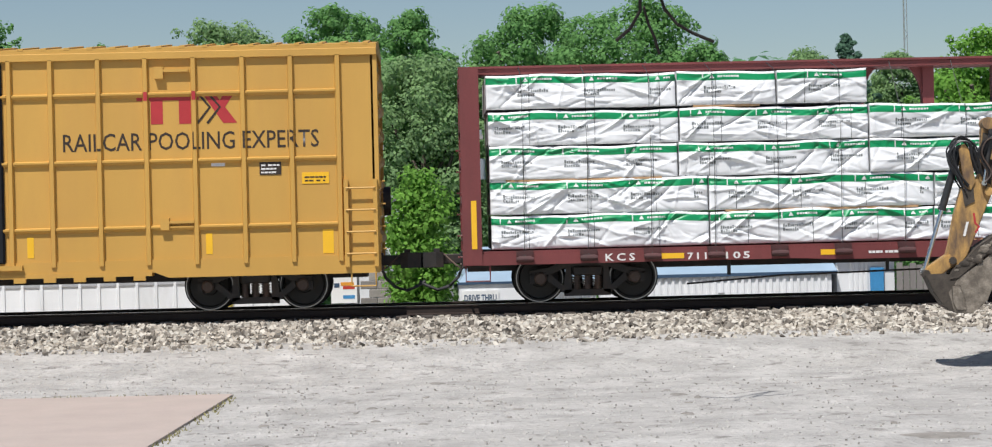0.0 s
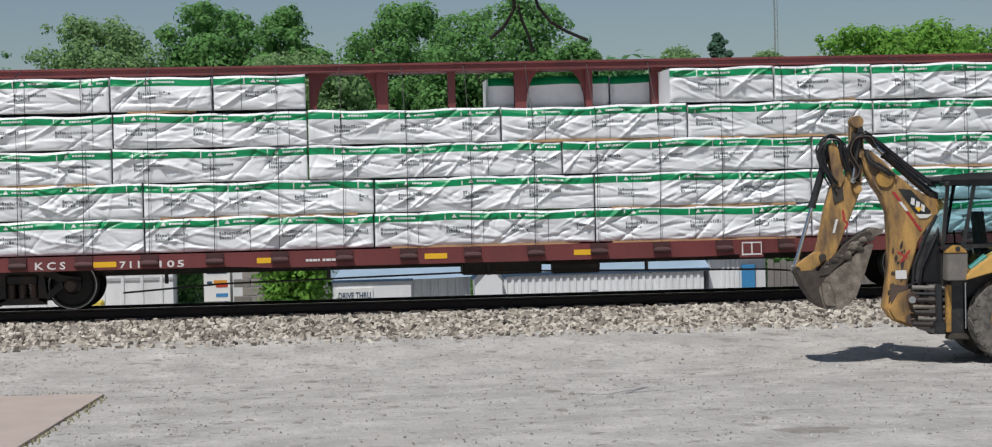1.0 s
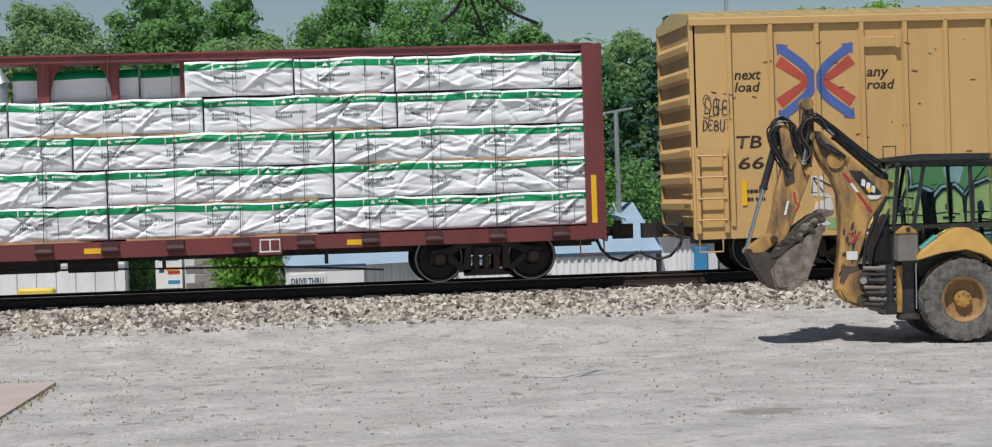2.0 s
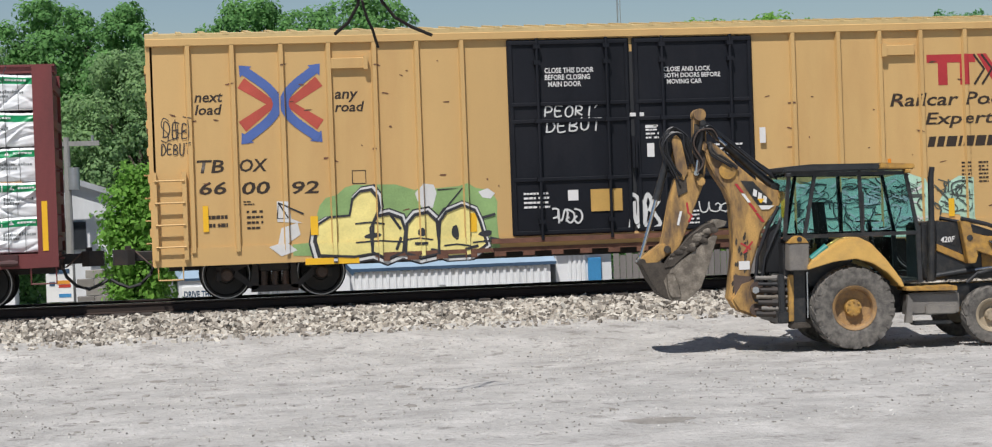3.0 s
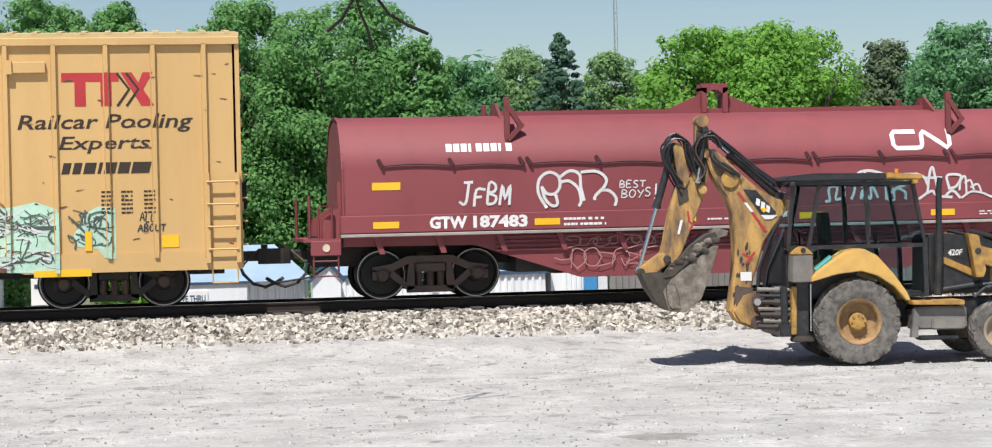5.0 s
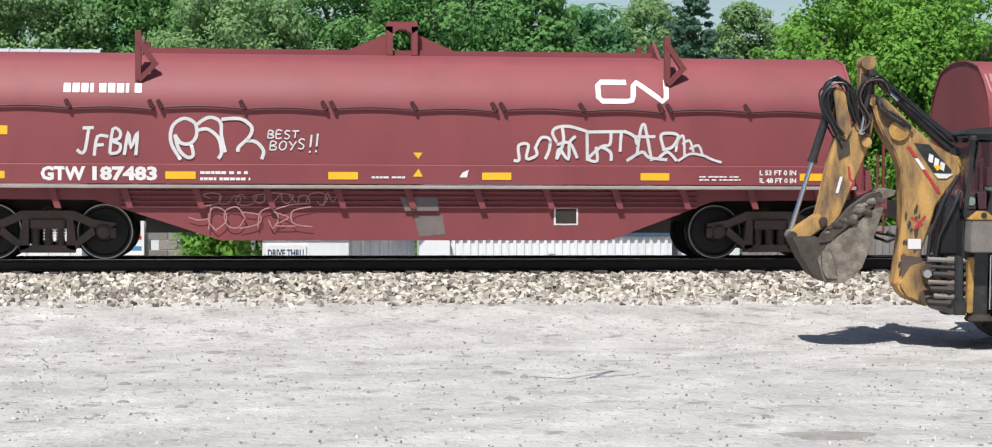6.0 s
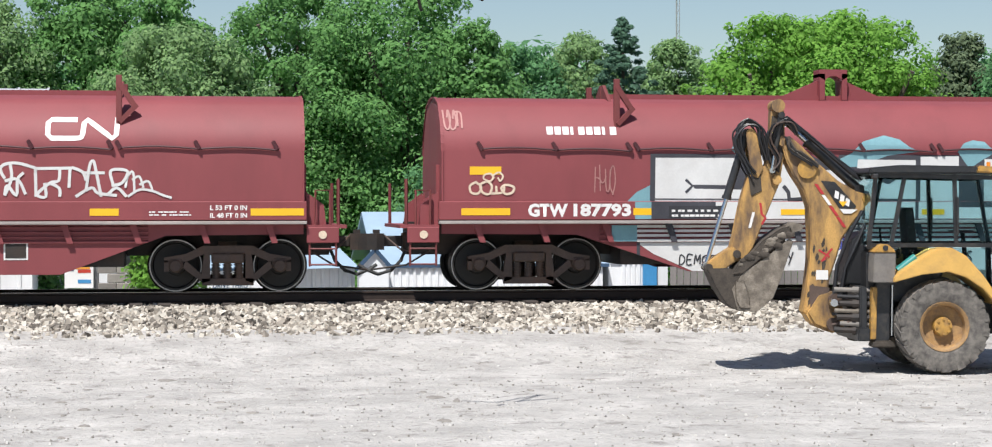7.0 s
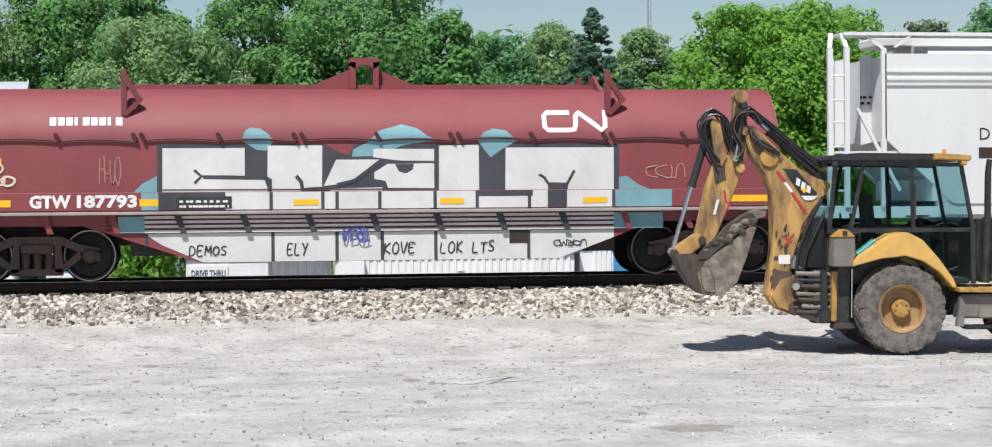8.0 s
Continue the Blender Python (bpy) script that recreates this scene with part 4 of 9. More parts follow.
# ---- lumber car and its load ----
def lumber_car():
    s0, s1 = 0.42, 22.68
    sc = (s0 + s1) / 2
    h = (s1 - s0) / 2
    car = thing("centerbeam_flatcar", "oxide red centerbeam flatcar loaded with wrapped lumber", "flatcar", pose(sc, TRACK_Y, RAIL_Z))
    MOVING.append((car, sc))
    for d in (-1, 1):
        bm = B()
        x0, x1 = sorted((d * (h - 0.06), d * (h - 0.16)))
        box(bm, x0, x1, -1.46, 1.46, 0.95, 4.4)
        for z in (1.2, 1.9, 2.6, 3.3, 4.0):
            xa, xb = sorted((d * h, d * (h - 0.08)))
            box(bm, xa, xb, -1.46, 1.46, z, z + 0.16)
        part("bulkhead", bm, M["oxide"], car, "oxide red end bulkhead")
        for s in (-1, 1):
            bm = B()
            x0, x1 = sorted((d * (h + 0.0), d * (h - 0.36)))
            y0, y1 = sorted((s * 1.40, s * 1.56))
            prism(bm, [(x0, 0.75), (x1, 0.75), (x1, 4.42), (x0, 4.42)], y0, y1)
            part("bulkhead_post", bm, M["oxide"], car)
        bm = B()
        xa = d * (h - 0.27)
        box(bm, min(xa, xa + d * 0.1), max(xa, xa + d * 0.1), -1.568, -1.56, 1.05, 1.95)
        part("reflector", bm, M["reflector"], car, "yellow reflective strip")
        for i in range(6):
            bm = B()
            z = 0.9 + 0.4 * i
            tube(bm, [(d * h, -1.35, z), (d * (h + 0.08), -1.35, z), (d * (h + 0.08), -0.95, z), (d * h, -0.95, z)], 0.014)
            part("end_rung", bm, M["oxide"], car)
        coupler(car, d * (h - 0.02), d, M["steel_dark"])
        bm = B()
        tube(bm, [(d * (h - 0.05), -1.5, 0.75), (d * (h - 0.05), -1.5, 0.45), (d * (h - 0.5), -1.5, 0.45), (d * (h - 0.5), -1.5, 0.75)], 0.018)
        part("sill_step_bar", bm, M["oxide"], car)
    bm = B()
    box(bm, -h, h, -0.42, 0.42, 4.36, 4.50, 0.015)
    box(bm, -h, h, -0.46, 0.46, 4.48, 4.52)
    part("top_chord", bm, M["oxide"], car, "oxide red top beam")
    bm = B()
    box(bm, -h, h, -1.5, 1.5, 0.93, 1.0)
    part("deck", bm, M["oxide"], car)
    bm = B()
    box(bm, -h + 0.1, h - 0.1, -0.35, 0.35, 0.60, 0.95)
    part("centre_sill", bm, M["steel_dark"], car)
    for s in (-1, 1):
        bm = B()
        y0, y1 = sorted((s * 1.44, s * 1.54))
        prism(bm, [(-h, 0.74), (-h + 6.2, 0.74), (-h + 7.0, 0.70), (h - 7.0, 0.70), (h - 6.2, 0.74), (h, 0.74), (h, 0.95), (-h, 0.95)], y0, y1)
        part("side_sill", bm, M["oxide"], car)
    # web posts with rounded gussets
    for i in range(16):
        x = -h + 1.1 + i * (2 * h - 2.2) / 15
        w = 0.07 if i % 2 else 0.11
        bm = B()
        box(bm, x - w, x + w, -0.12, 0.12, 1.0, 4.37)
        for k in (-1, 1):
            if (i + (k > 0)) % 3 == 0:
                pts = [(x + k * w, 3.62)] + [(x + k * (w + 0.34 * (1 - math.cos(t))), 3.62 + 0.75 * math.sin(t)) for t in np.linspace(0.15, 1.45, 6)] + [(x + k * w, 4.37)]
                prism(bm, pts, -0.06, 0.06)
        part("web_post", bm, M["oxide"], car)
    # winches and stake pockets along the sill
    for i in range(18):
        x = -h + 1.15 + i * 1.19
        bm = B()
        box(bm, x - 0.13, x + 0.13, -1.62, -1.5, 0.78, 0.90, 0.015)
        cyl(bm, (x - 0.16, -1.6, 0.84), (x + 0.16, -1.6, 0.84), 0.05, 10)
        box(bm, x - 0.16, x + 0.16, -1.57, -1.48, 0.90, 1.0)
        part("winch", bm, M["winch_red"], car, "grimy oxide red cable winch")
    for i in range(18):
        x = -h + 1.15 + i * 1.19
        top = 4.30 if x + sc < 8.0 or x + sc > 14.95 else 3.60
        bm = B()
        tube(bm, [(x, -0.40, 4.5), (x, -1.2, top + 0.03), (x, -1.475, top - 0.08), (x + 0.02, -1.485, 2.6), (x, -1.49, 1.05), (x, -1.6, 0.86)], 0.008, 5)
        part("tie_cable", bm, M["strap"], car, "thin steel tie-down cable")
    reflectors(car, sc, [(s, 0.79, 0.42, 0.89) for s in (4.12, 7.1, 10.2, 13.0, 17.8)], -1.54)
    part("lettering", drape(text_bm("711", 4.5 - sc + 0.1, 0.76, 0.36, 0.13, bold=0.02, space=1.3), -1.545), M["letter_white"], car, "white car number")
    part("lettering", drape(text_bm("105", 5.32 - sc, 0.76, 0.45, 0.13, bold=0.02, space=1.3), -1.545), M["letter_white"], car, "white car number")
    part("lettering", drape(text_bm("KCS", 3.07 - sc, 0.77, 0.55, 0.14, bold=0.02, space=1.5), -1.545), M["letter_white"], car, "white reporting mark")
    bm = B()
    bars(bm, 8.0 - sc, 0.8, 0.8, 0.1, 1, 3)
    part("small_print", drape(bm, -1.545), M["letter_white"], car)
    bm = B()
    ribbon(bm, [(16.2 - sc, 0.72), (16.56 - sc, 0.72), (16.56 - sc, 0.94), (16.2 - sc, 0.94), (16.2 - sc, 0.70)], 0.03)
    ribbon(bm, [(16.38 - sc, 0.72), (16.38 - sc, 0.94)], 0.025)
    part("data_panel", drape(bm, -1.56), M["letter_white"], car, "white framed data panel")
    bm = B()
    box(bm, 16.15 - sc, 16.6 - sc, -1.558, -1.5, 0.66, 0.97)
    part("panel_backing", bm, M["oxide"], car)
    for i in range(5):
        bm = B()
        x = -h + 5.0 + i * 3.0
        cyl(bm, (x, -1.2, 0.45), (x, -1.2, 0.74), 0.035, 8)
        part("hanger", bm, M["steel_dark"], car)
    bm = B()
    tube(bm, [(-h + 4.2, -1.2, 0.3), (-h + 6, -1.2, 0.42), (0, -1.2, 0.52), (h - 6, -1.2, 0.42), (h - 4.2, -1.2, 0.3)], 0.02)
    part("brake_rod", bm, M["steel_dark"], car)
    bm = B()
    box(bm, -0.6, 0.9, -1.0, -0.3, 0.45, 0.8, 0.03)
    cyl(bm, (1.1, -0.9, 0.6), (2.0, -0.9, 0.6), 0.17, 14)
    part("brake_gear", bm, M["steel_dark"], car)
    for x in (2.76, 20.45):
        bogie(car, x - sc, False)
    return car


def bundle(s0, s1, z0, z1, seed, near=True):
    """A wrapped lumber pack: creased film with a green printed band along the top."""
    n, hgt = s1 - s0, z1 - z0
    sc = (s0 + s1) / 2
    ob = thing("lumber_bundle", "white film wrapped lumber pack with green band", "lumber pack", pose(sc, TRACK_Y, RAIL_Z + z0), group="lumber packs on the flatcar")
    MOVING.append((ob, sc, RAIL_Z + z0))
    rng = np.random.RandomState(seed)
    step = 0.02 if near else 0.12
    nx, nz = max(4, int(n / step)), max(4, int(hgt / step))
    xs, zs = np.linspace(-n / 2, n / 2, nx), np.linspace(0, hgt, nz)
    X, Z = np.meshgrid(xs, zs)
    D = np.zeros_like(X)
    if near:
        # creases fan out from ties and corners
        for _ in range(int(20 * n)):
            cx, cz = rng.uniform(-n / 2, n / 2), rng.uniform(0, hgt)
            ang = rng.choice([rng.uniform(-0.45, -0.1), rng.uniform(0.1, 0.5), rng.uniform(-0.1, 0.1)]) if rng.rand() < 0.85 else rng.uniform(-1.4, 1.4)
            ln, wd = rng.uniform(0.12, 0.8), rng.uniform(0.010, 0.028)
            u = (X - cx) * np.cos(ang) + (Z - cz) * np.sin(ang)
            v = -(X - cx) * np.sin(ang) + (Z - cz) * np.cos(ang) + 0.06 * (u / ln) ** 2 * rng.uniform(-1, 1)
            D += rng.uniform(-0.04, 0.04) * np.exp(-(u / ln) ** 2 * 2) * np.exp(-np.abs(v) / wd)
        for _ in range(int(2.2 * n)):
            cx, cz = rng.uniform(-n / 2, n / 2), rng.uniform(0.1, hgt - 0.1)
            ang = rng.choice([rng.uniform(0.35, 0.9), rng.uniform(-0.5, -0.25)], p=[0.75, 0.25])
            ln, wd = rng.uniform(0.3, 0.7), rng.uniform(0.012, 0.022)
            u = (X - cx) * np.cos(ang) + (Z - cz) * np.sin(ang)
            v = -(X - cx) * np.sin(ang) + (Z - cz) * np.cos(ang) + 0.05 * (u / ln) ** 2 * rng.uniform(-1, 1)
            D += rng.choice([-0.07, 0.06]) * np.exp(-(u / ln) ** 2 * 2) * np.exp(-np.abs(v) / wd)
        for _ in range(5):
            cx, cz = rng.uniform(-n / 2, n / 2), rng.uniform(0, hgt)
            D += rng.uniform(-0.03, 0.04) * np.exp(-((X - cx) / 0.6) ** 2 - ((Z - cz) / 0.18) ** 2)
    edge = np.minimum(np.minimum(X + n / 2, n / 2 - X), np.minimum(Z, hgt - Z))
    D -= 0.035 * np.exp(-edge / 0.03)
    yf = -1.42 if near else 0.16
    Y = yf - D
    droop = 0.015 * np.sin(X * 1.7 + seed) + 0.01 * np.sin(X * 5.1 + 2 * seed)
    Zs = Z + droop * (Z / hgt)
    verts = np.stack([X, Y, Zs], -1).reshape(-1, 3)
    idx = np.arange(nx * nz).reshape(nz, nx)
    q = np.stack([idx[:-1, :-1], idx[:-1, 1:], idx[1:, 1:], idx[1:, :-1]], -1).reshape(-1, 4)
    zc = ((Z[:-1, :-1] + Z[1:, 1:]) / 2).reshape(-1)
    band = (zc > hgt - 0.165) & (zc < hgt - 0.035)
    me = bpy.data.meshes.new("wrap")
    back = 1.26 if near else 1.26
    top = np.array([[x, yf + back, hgt] for x in xs] + [[x, yf + back, 0.0] for x in xs])
    k = len(verts)
    row_t = idx[-1]
    row_b = idx[0]
    q2 = [[row_t[i], row_t[i + 1], k + i + 1, k + i] for i in range(nx - 1)] + [[row_b[i + 1], row_b[i], k + nx + i, k + nx + i + 1] for i in range(nx - 1)]
    q2 += [[k + i, k + i + 1, k + nx + i + 1, k + nx + i] for i in range(nx - 1)]
    left, right = [int(v) for v in idx[:, 0]], [int(v) for v in idx[:, -1]]
    faces = q.tolist() + q2 + [left + [k, k + nx], right[::-1] + [k + 2 * nx - 1, k + nx - 1]]
    me.from_pydata(np.vstack([verts, top]).tolist(), [], faces)
    me.materials.append(M["wrap"])
    me.materials.append(M["wrap_green"])
    mi = np.zeros(len(faces), int)
    mi[:len(q)] = band
    me.polygons.foreach_set("material_index", mi)
    me.polygons.foreach_set("use_smooth", np.arange(len(faces)) < len(q))
    me.update()
    w = new("wrap", me)
    w.parent = ob

    def on(x, z):
        i = min(nx - 1, max(0, int(round((x + n / 2) / n * (nx - 1)))))
        j = min(nz - 1, max(0, int(round(z / hgt * (nz - 1)))))
        return float(Y[j, i]), float(droop[j, i] * z / hgt)

    def printed(name, polys, m):
        bm = B()
        for poly in polys:
            flat(bm, poly)
        cut_at(bm, 0, np.arange(-n / 2, n / 2, 0.06))
        cut_at(bm, 2, np.arange(0.04, hgt, 0.06))
        for v in bm.verts:
            y, dz = on(v.co.x, v.co.z)
            v.co.y, v.co.z = y - 0.006, v.co.z + dz
        part(name, bm, m, ob)

    if near:
        x = -n / 2 + rng.uniform(0.1, 0.6)
        words, white = [], []
        while x < n / 2 - 0.25:
            a = min(0.62, n / 2 - 0.05 - x)
            for k, (w0, z) in enumerate(((1.0, hgt * 0.48), (0.55, hgt * 0.36))):
                b = x
                while b < x + a * w0 - 0.05:
                    l, tall = rng.uniform(0.022, 0.04), 0.058 if b == x or rng.rand() < 0.2 else 0.038
                    words.append([(b, z), (b + l, z), (b + l, z + tall), (b, z + tall)])
                    b += l + 0.012
            z = hgt - 0.128
            white.append([(x + 0.1, z), (x + 0.2, z), (x + 0.15, z + 0.075)])
            b = x + 0.26
            while b < min(x + 0.62, n / 2 - 0.1):
                l = rng.uniform(0.025, 0.05)
                white.append([(b, z + 0.015), (b + l, z + 0.015), (b + l, z + 0.05), (b, z + 0.05)])
                b += l + 0.012
            white.append([(x - 0.03, z - 0.03), (x - 0.01, z - 0.03), (x - 0.01, z + 0.085), (x - 0.03, z + 0.085)])
            x += rng.uniform(1.15, 1.25)
        printed("printing", words, M["print_grey"])
        printed("band_printing", white, M["letter_white"])
        x = -n / 2 + rng.uniform(0.5, 0.9)
        while x < n / 2 - 0.2:
            bm = B()
            pts = []
            for z in np.linspace(0.005, hgt, 14):
                y, dz = on(x, z)
                pts.append((x, y - 0.008, z + dz))
            tube(bm, pts, 0.004, 4)
            part("strap", bm, M["strap"], ob)
            x += 1.22
    if near and rng.rand() < 0.4:
        bm = B()
        box(bm, -n / 2 + 0.3, n / 2 - 0.3, yf + 0.02, yf + 1.2, -0.035, 0.004)
        part("exposed_board", bm, M["wood_end"], ob, "bare board edge below the film")
    return ob


M["print_grey"] = mat("dark grey print", (0.16, 0.175, 0.175), 0.5, var=0.1)
ROWS = [
    (1.03, 1.655, [0.95, 5.05, 9.28, 13.44, 17.59, 22.38]),
    (1.675, 2.30, [0.94, 5.04, 9.30, 13.44, 17.60, 22.38]),
    (2.32, 2.935, [0.94, 4.49, 8.09, 12.84, 17.62, 22.38]),
    (2.96, 3.585, [0.93, 4.52, 8.09, 11.70, 15.24, 18.82, 22.38]),
    (3.64, 4.27, [0.90, 4.48, 6.36, 8.08]),
    (3.62, 4.27, [14.90, 16.92, 18.80, 22.38]),
]


def lumber_load():
    k = 100
    for z0, z1, cuts in ROWS:
        for a, b in zip(cuts, cuts[1:]):
            k += 1
            bundle(a + 0.015, b - 0.015, z0, z1, k)
    for z0, z1, cuts in ROWS[:4] + [(3.62, 4.25, [0.9, 4.5, 8.0]), (3.62, 4.25, [11.6, 14.0, 16.0, 19.2, 22.3])]:
        for a, b in zip(cuts, cuts[1:]):
            k += 1
            bundle(a + 0.015, b - 0.015, z0, z1, k, near=False)


# ---- coil cars ----
def shell_y(z):
    """How far the round cover has turned inward at a height."""
    return 0.0 if z < 2.42 else 0.66 * ((z - 2.42) / 0.93) ** 2.0


COVER = [(-1.50, 1.52), (-1.50, 2.42)] + [(-1.50 + shell_y(z), z) for z in (2.55, 2.70, 2.85, 2.98, 3.10, 3.20, 3.28)] + [(-0.66, 3.345), (-0.35, 3.40), (0, 3.42)]


def coil_car(label, sc, half):
    car = thing("coil_car", label, "coil car", pose(sc, TRACK_Y, RAIL_Z), group="coil cars in the train")
    MOVING.append((car, sc))
    red = M["coil_red"]
    prof = COVER + [(-a, b) for a, b in COVER[-2::-1]]
    bm = B()
    prism(bm, prof, -half, half, "x")
    part("cover", bm, red, car, "dusty red rounded coil cover", True)
    for d in (-1, 1):
        bm = B()
        x0, x1 = sorted((d * (half - 0.03), d * (half + 0.02)))
        for a, b in zip(prof, prof[1:]):
            bar(bm, ((x0 + x1) / 2, a[0], a[1]), ((x0 + x1) / 2, b[0], b[1]), 0.05, 0.03)
        part("cover_edge", bm, red, car)
        bm = B()
        box(bm, min(d * half, d * (half + 0.06)), max(d * half, d * (half + 0.06)), -1.1, 1.1, 1.5, 2.2)
        part("end_stiffener", bm, red, car)
    bm = B()
    box(bm, -half + 3.1, half - 3.1, -0.12, 0.12, 3.40, 3.50)
    part("ridge_bar", bm, red, car)
    # centre lifting arch
    bm = B()
    for k in (-1, 1):
        prism(bm, [(k * 0.16, 3.42), (k * 0.26, 3.42), (k * 0.26, 3.90), (k * 0.16, 3.90)], -0.2, 0.2)
        prism(bm, [(k * 0.26, 3.46), (k * 1.0, 3.46), (k * 0.26, 3.78)], -0.04, 0.04)
    prism(bm, [(-0.26, 3.98), (0.26, 3.98), (0.26, 3.84)] + [(0.17 * math.cos(t), 3.72 + 0.14 * math.sin(t)) for t in np.linspace(0.4, math.pi - 0.4, 7)] + [(-0.26, 3.84)], -0.2, 0.2)
    part("lifting_arch", bm, red, car, "red lifting bracket")
    for d in (-1, 1):
        bm = B()
        x = d * (half - 3.1)
        for s in (-1, 1):
            prism(bm, [(s * 0.05, 3.40), (s * 0.05, 3.66), (s * 0.13, 3.66), (s * 1.22, 3.05), (s * 1.14, 2.98)], x - 0.03, x + 0.03, "x")
            box(bm, x - 0.05, x + 0.05, s * 1.30 - 0.05, s * 1.30 + 0.05, 2.86, 3.70, 0.008)
            bar(bm, (x, s * 1.32, 3.56), (x + 0.27, s * 1.30, 3.16), 0.08, 0.09)
            bar(bm, (x + 0.30, s * 1.30, 3.20), (x, s * 1.34, 2.90), 0.08, 0.08)
        # oxide, darker than the car's red, paints in the shade on the braces
        part("stacking_guide", bm, M["oxide"], car, "braced stacking guide in a shaded red")
    # hand ropes in slack lengths on slanted hooks, their shadow put into the dark maroon
    for k in range(-2, 3):
        bm = B()
        a, b = 0.12 + 2.76 * k - 1.31, 0.12 + 2.76 * k + 1.31
        pts = [(a + (b - a) * t, -1.53, 2.46 + 0.035 * abs(math.sin(2 * math.pi * t)) - 0.03 * t) for t in np.linspace(0, 1, 17)]
        tube(bm, pts, 0.019)
        part("hand_rail", bm, M["maroon_shaded"], car, "sagging hand rope, coloured dark with its shadow")
        for x in (a, (a + b) / 2, b):
            bm = B()
            bar(bm, (x - 0.05, -1.49, 2.58), (x + 0.03, -1.55, 2.44), 0.05, 0.05)
            part("rail_hook", bm, M["maroon_shaded"], car)
    # side sill, walkway edge and belly
    for s in (-1, 1):
        bm = B()
        y0, y1 = sorted((s * 1.36, s * 1.53))
        box(bm, -half - 0.05, half + 0.05, y0, y1, 1.24, 1.56, 0.01)
        part("side_sill", bm, red, car)
        bm = B()
        y0, y1 = sorted((s * 1.4, s * 1.61))
        box(bm, -half - 0.05, half + 0.05, y0, y1, 1.17, 1.225, 0.008)
        part("walkway_edge", bm, M["walkway"], car, "worn grey walkway edge")
        bm = B()
        y0, y1 = sorted((s * 1.30, s * 1.42))
        prism(bm, [(-half, 1.18), (half, 1.18), (half, 1.0), (5.1, 0.98), (3.35, 0.33), (-3.0, 0.33), (-5.0, 0.98), (-half, 1.0)], y0, y1)
        part("belly", bm, red, car)
        for z in (0.86, 0.94, 1.02, 1.10):
            bm = B()
            y0, y1 = sorted((s * 1.41, s * 1.46))
            prism(bm, [(y0, z), (y1, z), (y1, z + 0.045), (y0, z + 0.03)], -4.6, 4.8, "x")
            part("louvre", bm, red, car)
        for i in range(13):
            bm = B()
            x = -half + 0.6 + i * (2 * half - 1.2) / 12
            y0, y1 = sorted((s * 1.41, s * 1.50))
            prism(bm, [(x - 0.06, 1.17), (x + 0.06, 1.17), (x + 0.16, 0.85), (x + 0.06, 0.85)], y0, y1)
            part("side_bracket", bm, red, car)
    bm = B()
    box(bm, -half - 0.5, half + 0.5, -0.35, 0.35, 0.62, 1.2)
    box(bm, -4.2, 4.4, -1.25, 1.25, 0.45, 1.1)
    part("underframe", bm, M["steel_dark"], car)
    bm = B()
    box(bm, 2.42, 2.82, -1.428, -1.4, 0.58, 0.88)
    panel = part("data_panel", bm, M["letter_white"], car, "framed data panel")
    bm = B()
    box(bm, 2.45, 2.79, -1.434, -1.428, 0.61, 0.85)
    part("panel_face", bm, M["steel_dark"], panel)
    for d in (-1, 1):
        e = half + 0.05
        bm = B()
        x0, x1 = sorted((d * e, d * (e + 0.68)))
        box(bm, x0, x1, -1.5, 1.5, 1.1, 1.16)
        xa, xb = sorted((d * e, d * (e + 0.55)))
        box(bm, xa, xb, -1.52, -1.42, 0.85, 1.12, 0.01)
        part("end_platform", bm, red, car)
        bm = B()
        for x in (d * (e + 0.05), d * (e + 0.5)):
            tube(bm, [(x, -1.48, 1.1), (x, -1.48, 0.45)], 0.02)
        for z in (0.48, 0.75):
            tube(bm, [(d * (e + 0.05), -1.48, z), (d * (e + 0.5), -1.48, z)], 0.018)
        part("sill_ladder", bm, M["oxide"], car)
        bm = B()
        tube(bm, [(d * (e + 0.55), -1.3, 1.12), (d * (e + 0.55), -1.3, 1.95)], 0.03)
        tube(bm, [(d * (e + 0.15), -1.45, 1.15), (d * (e + 0.15), -1.45, 1.75), (d * (e + 0.4), -1.45, 1.75), (d * (e + 0.4), -1.45, 1.15)], 0.022)
        tube(bm, [(d * (e + 0.6), 1.3, 1.12), (d * (e + 0.6), 1.3, 1.9)], 0.03)
        part("end_post", bm, M["oxide"], car)
        bm = B()
        x0, x1 = sorted((d * (e - 0.06), d * (e + 0.32)))
        for y in (-1.35, -0.75, 0.7, 1.3):
            prism(bm, [(d * e, 1.16), (d * (e + 0.34), 1.16), (d * (e + 0.3), 1.5), (d * e, 1.72)], y, y + 0.06)
        part("end_bracket", bm, red, car)
        bm = B()
        lathe(bm, [(0.01, -1.535), (0.07, -1.535), (0.07, -1.525), (0.01, -1.525)], 16, "y", (d * (e + 0.27), 0, 0.99))
        part("round_emblem", bm, M["tan"], car, "small pale round mark")
        coupler(car, d * (e + 0.45), d, M["steel_brown"])
        bm = B()
        pts = [(d * (e + 0.1), -0.9, 0.7), (d * (e + 0.5), -0.8, 0.45), (d * (e + 1.1), -0.5, 0.36)]
        tube(bm, pts, 0.02)
        part("brake_pipe", bm, M["steel_dark"], car)
    return car


